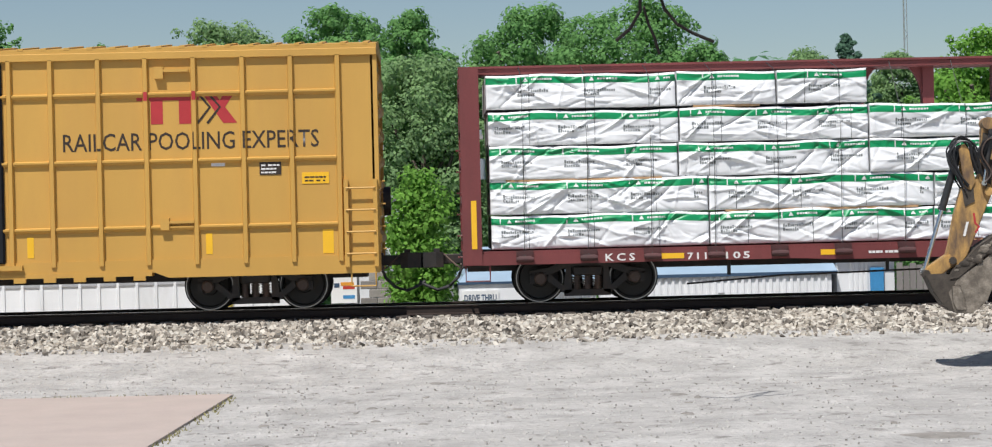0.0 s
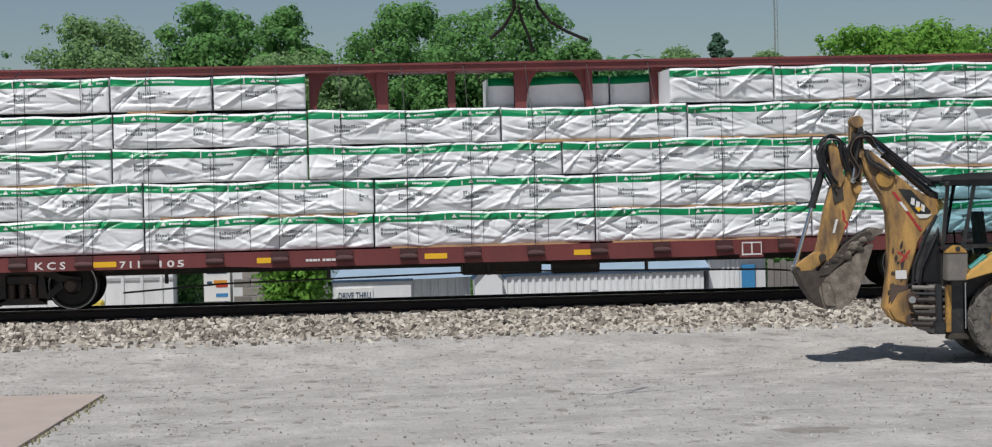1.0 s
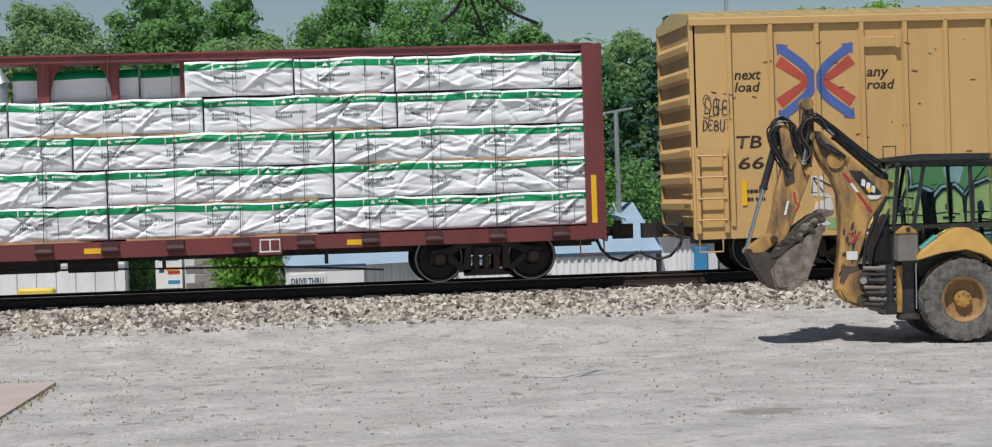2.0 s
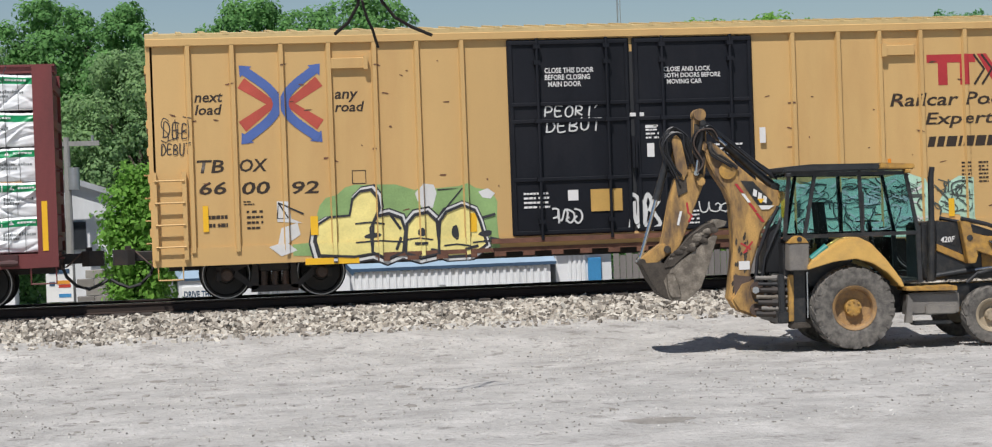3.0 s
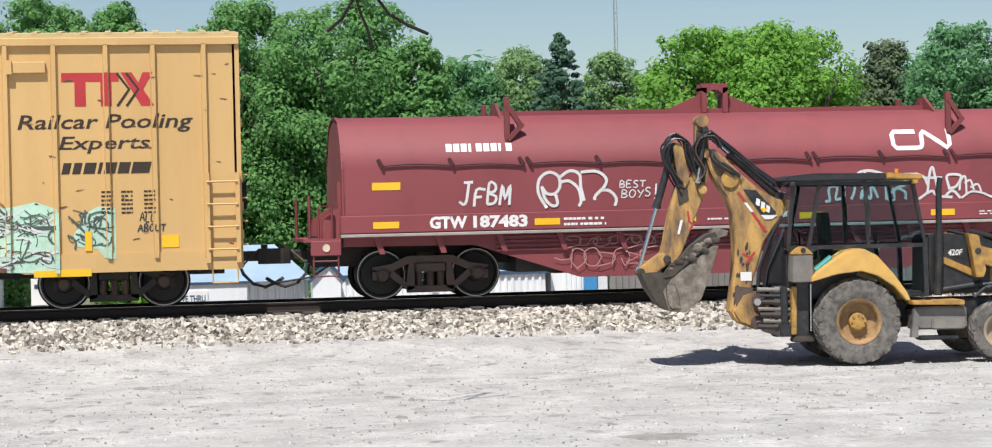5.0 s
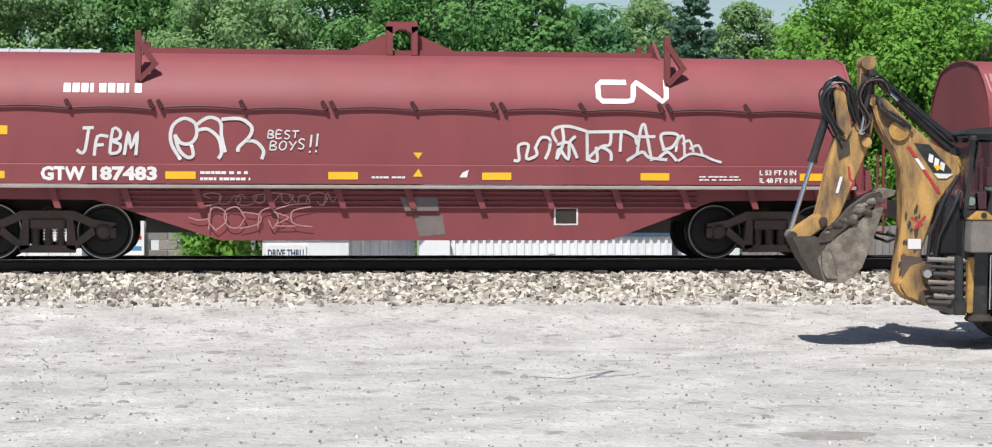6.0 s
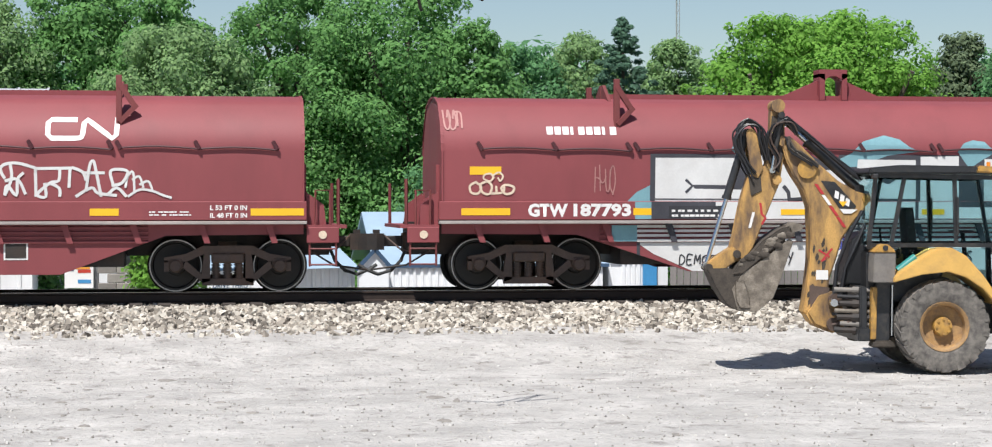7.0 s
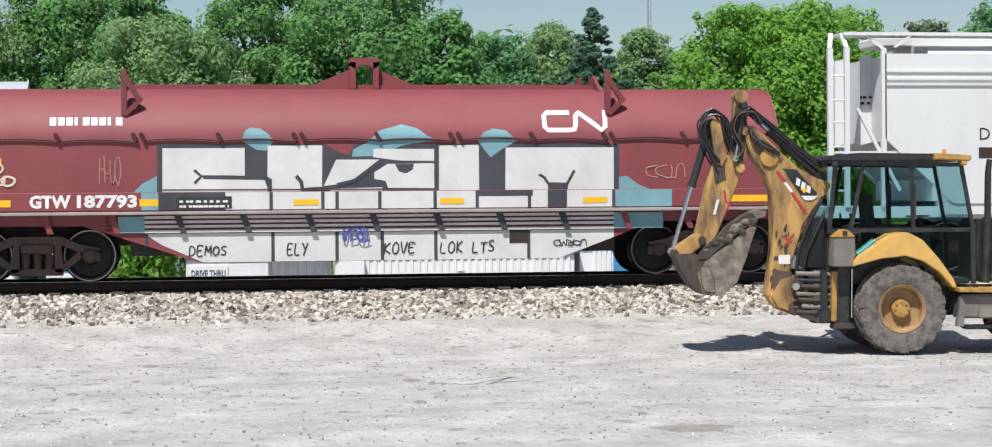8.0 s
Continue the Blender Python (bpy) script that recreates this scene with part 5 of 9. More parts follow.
def company_mark(car, x, z, w, h, y):
    """The white flowing sign on the cover: two joined loops of even line."""
    t = 0.085
    bm = B()
    a = w * 0.42
    r = 0.06
    ribbon(bm, [(x + a, z + h), (x + r, z + h), (x, z + h - r), (x, z + r), (x + r, z), (x + a, z)], t)
    part("company_mark", drape(bm, y, surf=shell_y), M["letter_white"], car, "white company sign of joined lines")
    bm = B()
    b = x + w * 0.5
    ribbon(bm, [(x + a, z), (b - 0.02, z + 0.02), (b, z + 0.08), (b + 0.02, z + h - 0.06), (b + 0.08, z + h), (b + 0.14, z + h - 0.05), (x + w - 0.16, z + 0.06), (x + w - 0.09, z), (x + w - 0.02, z + 0.06), (x + w, z + h + 0.04)], t)
    part("company_mark", drape(bm, y - 0.001, surf=shell_y), M["letter_white"], car, "white company sign of joined lines")


def coil_cars():
    y = -1.504
    # first car
    sc, half = 51.78, 7.42
    car = coil_car("red coil car with white sprayed tags on its cover", sc, half)
    bogie(car, 46.0 - sc, True)
    bogie(car, 57.92 - sc, True)
    bm = B()
    for k in range(9):
        strip(bm, 46.29 - sc + 0.14 * k, 46.29 - sc + 0.14 * k + (0.11 if k % 4 != 3 else 0.05), 2.7, 2.85)
    part("address_bar", drape(bm, y, surf=shell_y), M["letter_white"], car, "white web address, drawn as bars")
    company_mark(car, 54.93 - sc, 2.62, 1.15, 0.32, y)
    part("lettering", drape(text_bm("187483", 46.75 - sc, 1.29, 1.02, 0.23, bold=0.045), -1.535), M["letter_white"], car, "white car number")
    part("lettering", drape(text_bm("GTW", 45.94 - sc, 1.29, 0.70, 0.23, bold=0.045), -1.535), M["letter_white"], car, "white reporting mark")
    reflectors(car, sc, [(s, 1.32, 0.48, 1.44) for s in (44.9, 47.9, 50.5, 53.0, 55.62)] + [(58.30, 1.32, 0.9, 1.44)], -1.53)
    reflectors(car, sc, [(44.9, 2.02, 0.52, 2.16)], -1.5)
    bm = B()
    bars(bm, 48.45 - sc, 1.3, 0.8, 0.2, 2, 3)
    bars(bm, 51.2 - sc, 1.34, 0.55, 0.07, 1, 4)
    bars(bm, 56.6 - sc, 1.32, 0.7, 0.1, 2, 5)
    part("small_print", drape(bm, -1.535), M["letter_white"], car, "small white car data")
    for body, z in (("L 53 FT 0 IN", 1.41), ("IL 48 FT 0 IN", 1.28)):
        part("lettering", drape(text_bm(body, 57.62 - sc, z, 0.62, 0.085, bold=0.03), -1.535), M["letter_white"], car, "white length data")
    bm = B()
    hand(bm, "JFBM", 46.52 - sc, 1.71, 0.96, 0.36, 0.05, 2, 0.2)
    hand(bm, "BEST", 49.52 - sc, 1.98, 0.52, 0.13, 0.022, 3)
    hand(bm, "BOYS", 49.55 - sc, 1.80, 0.60, 0.15, 0.022, 4)
    hand(bm, "!!", 50.17 - sc, 1.74, 0.2, 0.28, 0.03, 5)
    for line in ([[(48.14, 1.63), (47.99, 1.9), (48.01, 2.16), (48.19, 2.29), (48.37, 2.21), (48.39, 2.01), (48.29, 1.89), (48.14, 1.9), (48.05, 2.03)],
                 [(48.05, 2.03), (48.11, 1.8), (48.24, 1.67), (48.34, 1.7), (48.31, 1.87)],
                 [(48.39, 2.19), (48.59, 2.31), (48.77, 2.24), (48.79, 2.01), (48.85, 1.75)],
                 [(48.41, 2.1), (48.57, 2.12), (48.74, 1.98), (48.79, 1.75), (48.74, 1.65)],
                 [(48.79, 2.28), (49.09, 2.29), (49.27, 2.16), (49.24, 2.01), (49.07, 1.84), (49.05, 1.76)],
                 [(49.17, 1.94), (49.34, 1.92), (49.46, 1.78), (49.43, 1.64)]]):
        ribbon(bm, curve([(a - sc, b) for a, b in line], 5), 0.055)
    for line in ([[(53.52, 1.64), (53.61, 1.65), (53.6, 1.88), (53.76, 1.9), (53.73, 1.67), (53.9, 1.73), (53.87, 1.86)],
                 [(53.87, 1.83), (53.97, 2.01), (54.11, 1.99), (54.11, 1.83), (54.04, 1.66)],
                 [(54.23, 1.94), (54.16, 2.09), (54.23, 2.18), (54.44, 2.2), (54.73, 2.12)],
                 [(54.32, 2.18), (54.34, 1.94), (54.23, 1.66)],
                 [(54.23, 1.9), (54.44, 1.93), (54.57, 1.68)],
                 [(54.23, 1.66), (54.27, 1.83), (54.42, 1.66), (54.44, 1.93), (54.54, 2.04)]]):
        ribbon(bm, curve([(a - sc, b) for a, b in line], 4), 0.05)
    for line in ([[(54.73, 2.12), (54.74, 1.64)],
                 [(54.73, 2.11), (55.33, 2.12)],
                 [(55.13, 2.12), (55.11, 1.91), (54.97, 1.87), (54.76, 1.68), (54.9, 1.64), (54.88, 1.87)],
                 [(54.97, 1.87), (55.12, 1.78), (55.13, 1.64)],
                 [(55.3, 2.12), (55.28, 1.79)],
                 [(55.33, 2.13), (55.51, 2.05), (55.56, 1.91)],
                 [(55.56, 1.73), (55.62, 2.15), (55.68, 2.24), (55.72, 2.1), (55.81, 1.64)],
                 [(55.49, 2.04), (55.87, 2.04)],
                 [(55.39, 1.64), (55.65, 1.79), (55.76, 1.7), (56.07, 1.66)],
                 [(56.02, 1.81), (55.96, 2.05), (56.07, 2.1), (56.25, 2.06), (56.15, 1.87), (55.98, 1.83)],
                 [(55.92, 1.68), (56.07, 1.79), (56.23, 1.64)]]):
        ribbon(bm, curve([(a - sc, b) for a, b in line], 4), 0.05)
    for line in ([[(56.21, 1.79), (56.25, 1.98), (56.34, 2.05), (56.36, 1.69)],
                 [(56.32, 1.92), (56.44, 1.98), (56.51, 1.79)],
                 [(56.44, 1.84), (56.59, 1.9), (56.66, 1.74)],
                 [(56.25, 1.64), (56.45, 1.76), (56.68, 1.73), (56.82, 1.67), (56.98, 1.62)]]):
        ribbon(bm, curve([(a - sc, b) for a, b in line], 4), 0.04)
    part("graffiti_tag", drape(bm, y), M["spray_white"], car, "white sprayed tags")
    bm = B()
    scrawl(bm, 48.3 - sc, 0.5, 1.9, 0.4, 7, 0.02, 71)
    scrawl(bm, 48.5 - sc, 0.88, 2.2, 0.22, 8, 0.018, 72)
    part("graffiti_faded", drape(bm, -1.464), M["tan_faint"], car, "faded sprayed scribble")
    for m, yy, c in (("reflector", y, [(51.87, 1.76), (52.03, 1.76), (51.96, 1.66)]), ("reflector", -1.536, [(51.87, 1.37), (52.03, 1.37), (51.96, 1.5)]), ("letter_white", -1.536, [(52.63, 1.36), (52.68, 1.44), (52.78, 1.48), (52.75, 1.36)]),
                     ("grey_patch", -1.424, [(51.9, 0.74), (52.37, 0.74), (52.41, 0.43), (51.98, 0.39)]), ("grey_patch", -1.464, [(51.66, 1.03), (52.28, 1.03), (52.3, 0.81), (51.75, 0.81)])):
        part("centre_mark", drape(flat(B(), [(a - sc, b) for a, b in c]), yy), M[m], car, "small painted mark" if m != "grey_patch" else "grey painted-over patch")
    # second car
    sc, half = 68.95, 7.38
    car = coil_car("red coil car with large white sprayed letter blocks", sc, half)
    bogie(car, 63.15 - sc, True)
    bogie(car, 75.1 - sc, True)
    # brackets amid the white piece turn dark grey in place of their shade
    for ob in car.children:
        if ob.name.startswith("side_bracket") and -3.9 < ob.data.vertices[0].co.x < 4.2:
            ob.data.materials[0] = M["spray_shade_grey"]
    bm = B()
    for k in range(9):
        strip(bm, 63.41 - sc + 0.14 * k, 63.41 - sc + 0.14 * k + (0.11 if k % 4 != 3 else 0.05), 2.72, 2.86)
    part("address_bar", drape(bm, y, surf=shell_y), M["letter_white"], car, "white web address, drawn as bars")
    company_mark(car, 72.05 - sc, 2.62, 1.12, 0.32, y)
    part("lettering", drape(text_bm("187793", 63.86 - sc, 1.29, 1.02, 0.23, bold=0.045), -1.535), M["letter_white"], car, "white car number")
    part("lettering", drape(text_bm("GTW", 63.06 - sc, 1.29, 0.70, 0.23, bold=0.045), -1.535), M["letter_white"], car, "white reporting mark")
    reflectors(car, sc, [(61.9, 1.32, 0.85, 1.44), (64.92, 1.32, 0.48, 1.44), (75.2, 1.32, 0.95, 1.44)], -1.53)
    reflectors(car, sc, [(62.05, 2.02, 0.55, 2.16)], -1.5)
    bm = B()
    scrawl(bm, 62.05 - sc, 1.68, 0.75, 0.22, 4, 0.04, 81)
    scrawl(bm, 62.3 - sc, 1.9, 0.3, 0.15, 2, 0.03, 82)
    part("graffiti_tag", drape(bm, y), M["tan"], car, "tan sprayed tag")
    bm = B()
    scrawl(bm, 64.25 - sc, 1.7, 0.35, 0.45, 4, 0.018, 83)
    scrawl(bm, 61.62 - sc, 2.75, 0.3, 0.4, 3, 0.03, 84)
    scrawl(bm, 73.9 - sc, 1.75, 0.7, 0.25, 4, 0.02, 85)
    part("graffiti_tag", drape(bm, y, surf=shell_y), M["tan_faint"], car, "faint sprayed tag")
    # the letter blocks: clouds behind, dark shade, white blocks

    def lay(name, polys, m, up, label, y0=y, surf=shell_y):
        for k, p in enumerate(polys):
            part(name, drape(flat(B(), [(a - sc, b) for a, b in p]), y0 - up - 0.0003 * k, surf=surf), M[m], car, label)

    cloud = [[(66.68, 2.45), (66.74, 2.62), (66.83, 2.68), (67.01, 2.66), (67.15, 2.56), (67.23, 2.44), (67.1, 2.27), (66.93, 2.29)],
             [(68.6, 2.16), (68.62, 2.29), (68.87, 2.41), (69.09, 2.62), (69.48, 2.73), (69.76, 2.66), (69.93, 2.53), (70.12, 2.44), (69.54, 2.37), (69, 2.17)],
             [(70.83, 2.44), (70.95, 2.59), (71.12, 2.65), (71.34, 2.62), (71.54, 2.43), (71.28, 2.29), (71.06, 2.14), (70.98, 2.23)]]
    for c in cloud:
        lay("graffiti_cloud", [c], "spray_teal", 0.003, "grey-teal sprayed cloud")
    lay("graffiti_cloud", [[(64.7, 1.24), (64.81, 1.55), (64.97, 1.71), (65.22, 1.84), (65.22, 1.51), (65.51, 1.24)]], "spray_teal", 0.001, "grey-teal sprayed cloud")
    lay("graffiti_cloud", [[(73.37, 1.77), (73.52, 1.8), (73.75, 1.64), (74.33, 1.4), (74.38, 1.16), (73.37, 1.17)]], "spray_teal", 0.001, "grey-teal sprayed cloud")
    W = lambda a, b, c, d: [(a, c), (b, c), (b, d), (a, d)]
    lay("graffiti_shade", [[(65.22, 1.49), (65.23, 2.39), (68.11, 2.38), (68.42, 2.22), (68.55, 2.18), (68.64, 2.38), (73.39, 2.38), (73.38, 1.17), (65.51, 1.24)]], "spray_shade_grey", 0.002, "dark grey sprayed shading")
    blocks = [[(65.32, 2.32), (66.73, 2.32), (66.73, 1.84), (65.98, 1.85), (66.02, 1.78), (67.07, 1.76), (67.13, 1.59), (67.13, 1.22), (66.41, 1.23), (66.41, 1.49), (65.31, 1.5)],
              [(67.13, 2.36), (68.08, 2.36), (68.07, 1.64), (67.75, 1.62), (67.8, 1.55), (68.15, 1.49), (68.14, 1.21), (67.2, 1.22), (67.2, 1.77), (67.12, 1.82)],
              [(68.32, 2.11), (69.13, 2.11), (68.77, 1.85), (68.47, 1.69), (68.1, 1.65)],
              [(68.21, 1.6), (69.13, 1.62), (69.12, 1.21), (68.21, 1.21)],
              [(68.98, 2.3), (70.05, 2.29), (70.05, 2.08), (69.42, 2.09), (68.97, 2.15)],
              [(68.99, 1.88), (69.22, 2.03), (70.05, 2.04), (70.05, 1.6), (69.23, 1.61), (69.19, 1.73), (68.99, 1.77)],
              [(69.24, 1.53), (69.98, 1.52), (69.97, 1.2), (69.23, 1.2)],
              [(70.14, 2.35), (70.85, 2.36), (70.85, 1.45), (70.79, 1.36), (71.7, 1.34), (71.72, 1.18), (70.13, 1.2)],
              [(71.33, 2.31), (73.29, 2.31), (73.29, 1.17), (71.81, 1.18), (71.81, 1.43), (71.32, 1.46)]]
    for c in blocks:
        lay("graffiti_block", [c], "spray_white", 0.004, "white sprayed letter block")
    lay("graffiti_shade", [[(72.09, 1.69), (72.46, 1.68), (72.41, 1.18), (72.1, 1.18)]], "spray_shade_grey", 0.006, "dark grey sprayed shading")
    lay("graffiti_shade", [[(69.36, 2.03), (69.69, 2.03), (69.67, 1.93), (69.55, 1.86), (69.42, 1.9)]], "spray_shade_grey", 0.006, "dark grey sprayed shading")
    bm = B()
    for line, w in zip([[(71.93, 1.83), (72.02, 1.78), (72.1, 1.66)],
                       [(72.57, 1.9), (72.5, 1.77), (72.44, 1.66)],
                       [(65.86, 1.94), (65.98, 1.83), (65.86, 1.71)],
                       [(67.62, 1.83), (67.71, 1.72), (67.73, 1.57), (67.86, 1.54)],
                       [(70.68, 1.33), (70.81, 1.38), (70.86, 1.5)],
                       [(69.13, 2.11), (68.64, 1.74), (68.33, 1.67)],
                       [(65.31, 1.6), (69.13, 1.59)]], (0.05, 0.05, 0.05, 0.07, 0.05, 0.06, 0.018)):
        ribbon(bm, [(a - sc, b) for a, b in line], w)
    part("graffiti_line", drape(bm, y - 0.007, surf=shell_y), M["spray_shade_grey"], car, "dark grey sprayed strokes")
    ys = -1.534
    lay("graffiti_block", [W(65.3, 73.3, 1.25, 1.55)], "spray_white", 0.001, "white sprayed letter block", ys, None)
    lay("graffiti_cloud", [W(64.95, 65.3, 1.25, 1.55), W(73.3, 74.35, 1.25, 1.55)], "spray_teal", 0.001, "grey-teal sprayed clouds", ys, None)
    yb = -1.424
    lay("graffiti_block", [[(65.0, 0.84), (65.3, 0.64), (66.0, 0.335), (72.3, 0.335), (73.3, 0.70), (73.3, 0.84)]], "spray_white", 0.001, "white sprayed letter block", yb, None)
    lay("graffiti_block", [W(65.0, 73.3, 0.855, 0.9), W(65.0, 73.3, 0.94, 0.985), W(65.0, 73.3, 1.02, 1.065), W(65.0, 73.3, 1.10, 1.145)], "spray_white", 0.002, "white sprayed louvres", -1.46, None)
    lay("graffiti_cloud", [W(64.55, 65.0, 0.86, 1.14), W(73.3, 74.2, 0.86, 1.14)], "spray_teal", 0.002, "grey-teal sprayed clouds", -1.46, None)
    lines = [W(a, a + 0.06, 0.34, 0.84) for a in (67.18, 68.3, 69.1, 70.05, 71.72)] + [[(65.0, 0.84), (65.06, 0.84), (65.06, 0.6), (65.0, 0.63)]]
    lay("graffiti_shade", lines, "spray_shade_grey", 0.003, "dark grey sprayed outline", yb, None)
    lay("graffiti_shade", [W(a, a + 0.06, 1.25, 1.55) for a in (65.25, 67.15, 68.05, 68.3, 69.05, 70.03, 70.78, 71.72, 73.25)], "spray_shade_grey", 0.003, "dark grey sprayed outline", ys, None)
    lay("graffiti_shade", [W(72.08, 72.43, 1.25, 1.555), W(70.78, 71.81, 1.45, 1.555), W(65.24, 66.39, 1.25, 1.555)], "spray_shade_grey", 0.002, "dark grey sprayed shading", ys, None)
    reflectors(car, sc, [(67.57, 1.32, 0.44, 1.42), (70.15, 1.32, 0.42, 1.42), (72.72, 1.32, 0.44, 1.42)], -1.536)
    bm = B()
    box(bm, 65.55 - sc, 66.5 - sc, -1.542, -1.53, 1.27, 1.48)
    board = part("data_board", bm, M["spray_black"], car, "black data board")
    bm = B()
    bars(bm, 65.6 - sc, 1.29, 0.85, 0.17, 2, 51)
    part("board_print", drape(bm, -1.545), M["letter_white"], board)
    bm = B()
    for body, s, w, h in (("DEMOS", 65.75, 0.68, 0.17), ("KOVE", 69.15, 0.58, 0.2), ("LOK LTS", 70.15, 1.0, 0.2), ("ELY", 67.45, 0.38, 0.2)):
        hand(bm, body, s - sc, 0.46, w, h, 0.025, 7)
    scrawl(bm, 72.2 - sc, 0.55, 0.6, 0.11, 5, 0.02, 95)
    part("graffiti_tag", drape(bm, yb - 0.004), M["spray_black"], car, "black sprayed signatures")
    bm = B()
    scrawl(bm, 68.45 - sc, 0.66, 0.45, 0.25, 4, 0.03, 96)
    part("graffiti_tag", drape(bm, -1.468), M["spray_blue"], car, "blue sprayed tag")


def hopper_car():
    sc = 85.6
    car = thing("covered_hopper", "white covered hopper car with open end frame", "hopper car", pose(sc, TRACK_Y, RAIL_Z))
    MOVING.append((car, sc))
    h = 85.6 - 78.36
    bm = B()
    prof = [(-1.53, 1.3), (-1.53, 3.55), (-1.50, 3.85), (-1.3, 4.08), (-0.7, 4.2), (0, 4.24)]
    prof += [(-a, b) for a, b in prof[-2::-1]]
    prism(bm, prof, -h + 0.9, h - 0.9, "x")
    part("hopper_body", bm, M["hopper_white"], car, "white hopper shell", True)
    for s in (-1, 1):
        bm = B()
        y0, y1 = sorted((s * 1.49, s * 1.545))
        prism(bm, [(-h, 2.45), (-h, 4.0), (h, 4.0), (h, 2.45), (h - 1.3, 1.25), (-h + 1.3, 1.25)], y0, y1)
        part("side_sheet", bm, M["hopper_white"], car)
        for z in (3.42, 3.52, 3.66):
            bm = B()
            y0, y1 = sorted((s * 1.54, s * 1.575))
            box(bm, -h + 0.02, h - 0.02, y0, y1, z, z + 0.04)
            part("side_rib", bm, M["hopper_white"], car)
    bm = B()
    box(bm, -h - 0.75, h + 0.75, -1.45, -0.75, 4.34, 4.40)
    for i in range(8):
        x = -h + 0.5 + i * (2 * h - 1) / 7
        prism(bm, [(x, 4.34), (x + 0.06, 4.34), (x - 0.24, 4.12), (x - 0.3, 4.12)], -1.44, -1.38)
    part("running_board", bm, M["hopper_white"], car)
    bm = B()
    box(bm, -h + 0.2, h - 0.2, -0.5, 0.5, 4.2, 4.38, 0.03)
    part("hatch_trough", bm, M["hopper_white"], car)
    for d in (-1, 1):
        bm = B()
        prism(bm, [(d * (h - 0.0), 2.45), (d * (h - 0.05), 2.45), (d * (h - 1.7), 1.1), (d * (h - 1.6), 1.1)], -1.45, 1.45)
        part("slope_sheet", bm, M["hopper_grey"], car, "dirty grey slope sheet")
        bm = B()
        box(bm, min(d * h, d * (h - 0.05)), max(d * h, d * (h - 0.05)), -1.45, 1.45, 2.4, 3.95)
        part("end_sheet", bm, M["hopper_white"], car)
        for y in (-0.75, 0.75):
            bm = B()
            prism(bm, [(d * (h - 0.02), 2.4), (d * (h + 0.2), 2.35), (d * (h + 0.2), 4.0), (d * h, 4.05)], y - 0.03, y + 0.03)
            part("end_rib", bm, M["hopper_white"], car)
        for x, y in ((d * (h + 0.02), -1.5), (d * (h + 0.72), -1.5), (d * (h + 1.02), -1.45), (d * (h + 0.02), 1.5)):
            bm = B()
            box(bm, x - 0.045, x + 0.045, y - 0.045, y + 0.045, 1.2, 4.1)
            part("end_post", bm, M["hopper_white"], car)
        for z in (1.5, 1.9, 2.3, 2.75, 3.15, 3.6):
            bm = B()
            tube(bm, [(d * (h + 0.72), -1.5, z), (d * (h + 1.02), -1.45, z)], 0.018)
            part("rung", bm, M["hopper_white"], car)
        bm = B()
        bar(bm, (d * (h + 0.02), -1.5, 4.1), (d * (h + 0.3), -1.3, 4.37), 0.08, 0.05)
        bar(bm, (d * (h + 0.72), -1.5, 4.1), (d * (h + 0.75), -1.3, 4.37), 0.08, 0.05)
        bar(bm, (d * (h + 1.02), -1.45, 4.1), (d * (h + 0.95), -1.3, 4.37), 0.08, 0.05)
        bar(bm, (d * (h + 0.5), -1.45, 3.0), (d * (h - 0.3), -1.45, 1.5), 0.06, 0.06)
        bar(bm, (d * (h - 0.7), -1.5, 2.2), (d * (h + 0.95), -1.5, 2.2), 0.03, 0.04)
        part("end_brace", bm, M["hopper_white"], car)
        bm = B()
        box(bm, min(d * (h - 1.6), d * (h + 1.0)), max(d * (h - 1.6), d * (h + 1.0)), -1.5, 1.5, 1.0, 1.2)
        part("end_sill", bm, M["hopper_white"], car)
        coupler(car, d * (h + 1.0), d, M["steel_dark"])
        bogie(car, d * (h - 0.6), False)
        bm = B()
        bars(bm, d * (h + 0.22), 3.1, 0.22, 0.22, 2, 6)
        part("end_print", drape(bm, -0.8), M["letter_black"], car)
    for i in range(3):
        bm = B()
        x = -4.2 + 4.2 * i
        prism(bm, [(x - 2.0, 1.35), (x + 2.0, 1.35), (x + 0.35, 0.45), (x - 0.35, 0.45)], -1.3, 1.3)
        part("hopper_bay", bm, M["hopper_white"], car)
    bm = B()
    box(bm, -h + 1, h - 1, -1.52, -1.4, 1.05, 1.3)
    box(bm, -h + 1, h - 1, 1.4, 1.52, 1.05, 1.3)
    part("side_sill", bm, M["hopper_white"], car)
    part("lettering", drape(text_bm("D", 80.17 - sc, 2.42, 0.2, 0.22), -1.55), M["letter_black"], car, "black reporting mark")
    bm = B()
    strip(bm, 80.15 - sc, 81.2 - sc, 2.08, 2.28)
    part("number_bar", drape(bm, -1.55), M["letter_black"], car)
    return car


M["hopper_white"] = mat("chalky white car paint", (0.66, 0.67, 0.66), 0.5, var=0.06, scale=0.5, dirt=(0.4, 0.39, 0.37), amount=0.3, spread=0.62, streak=3)
M["hopper_grey"] = mat("dusty grey sheet", (0.28, 0.28, 0.28), 0.7, var=0.15, dirt=(0.15, 0.14, 0.13), amount=0.5)
boxcar_panelled()
lumber_car()
lumber_load()
boxcar_smooth()
coil_cars()
hopper_car()


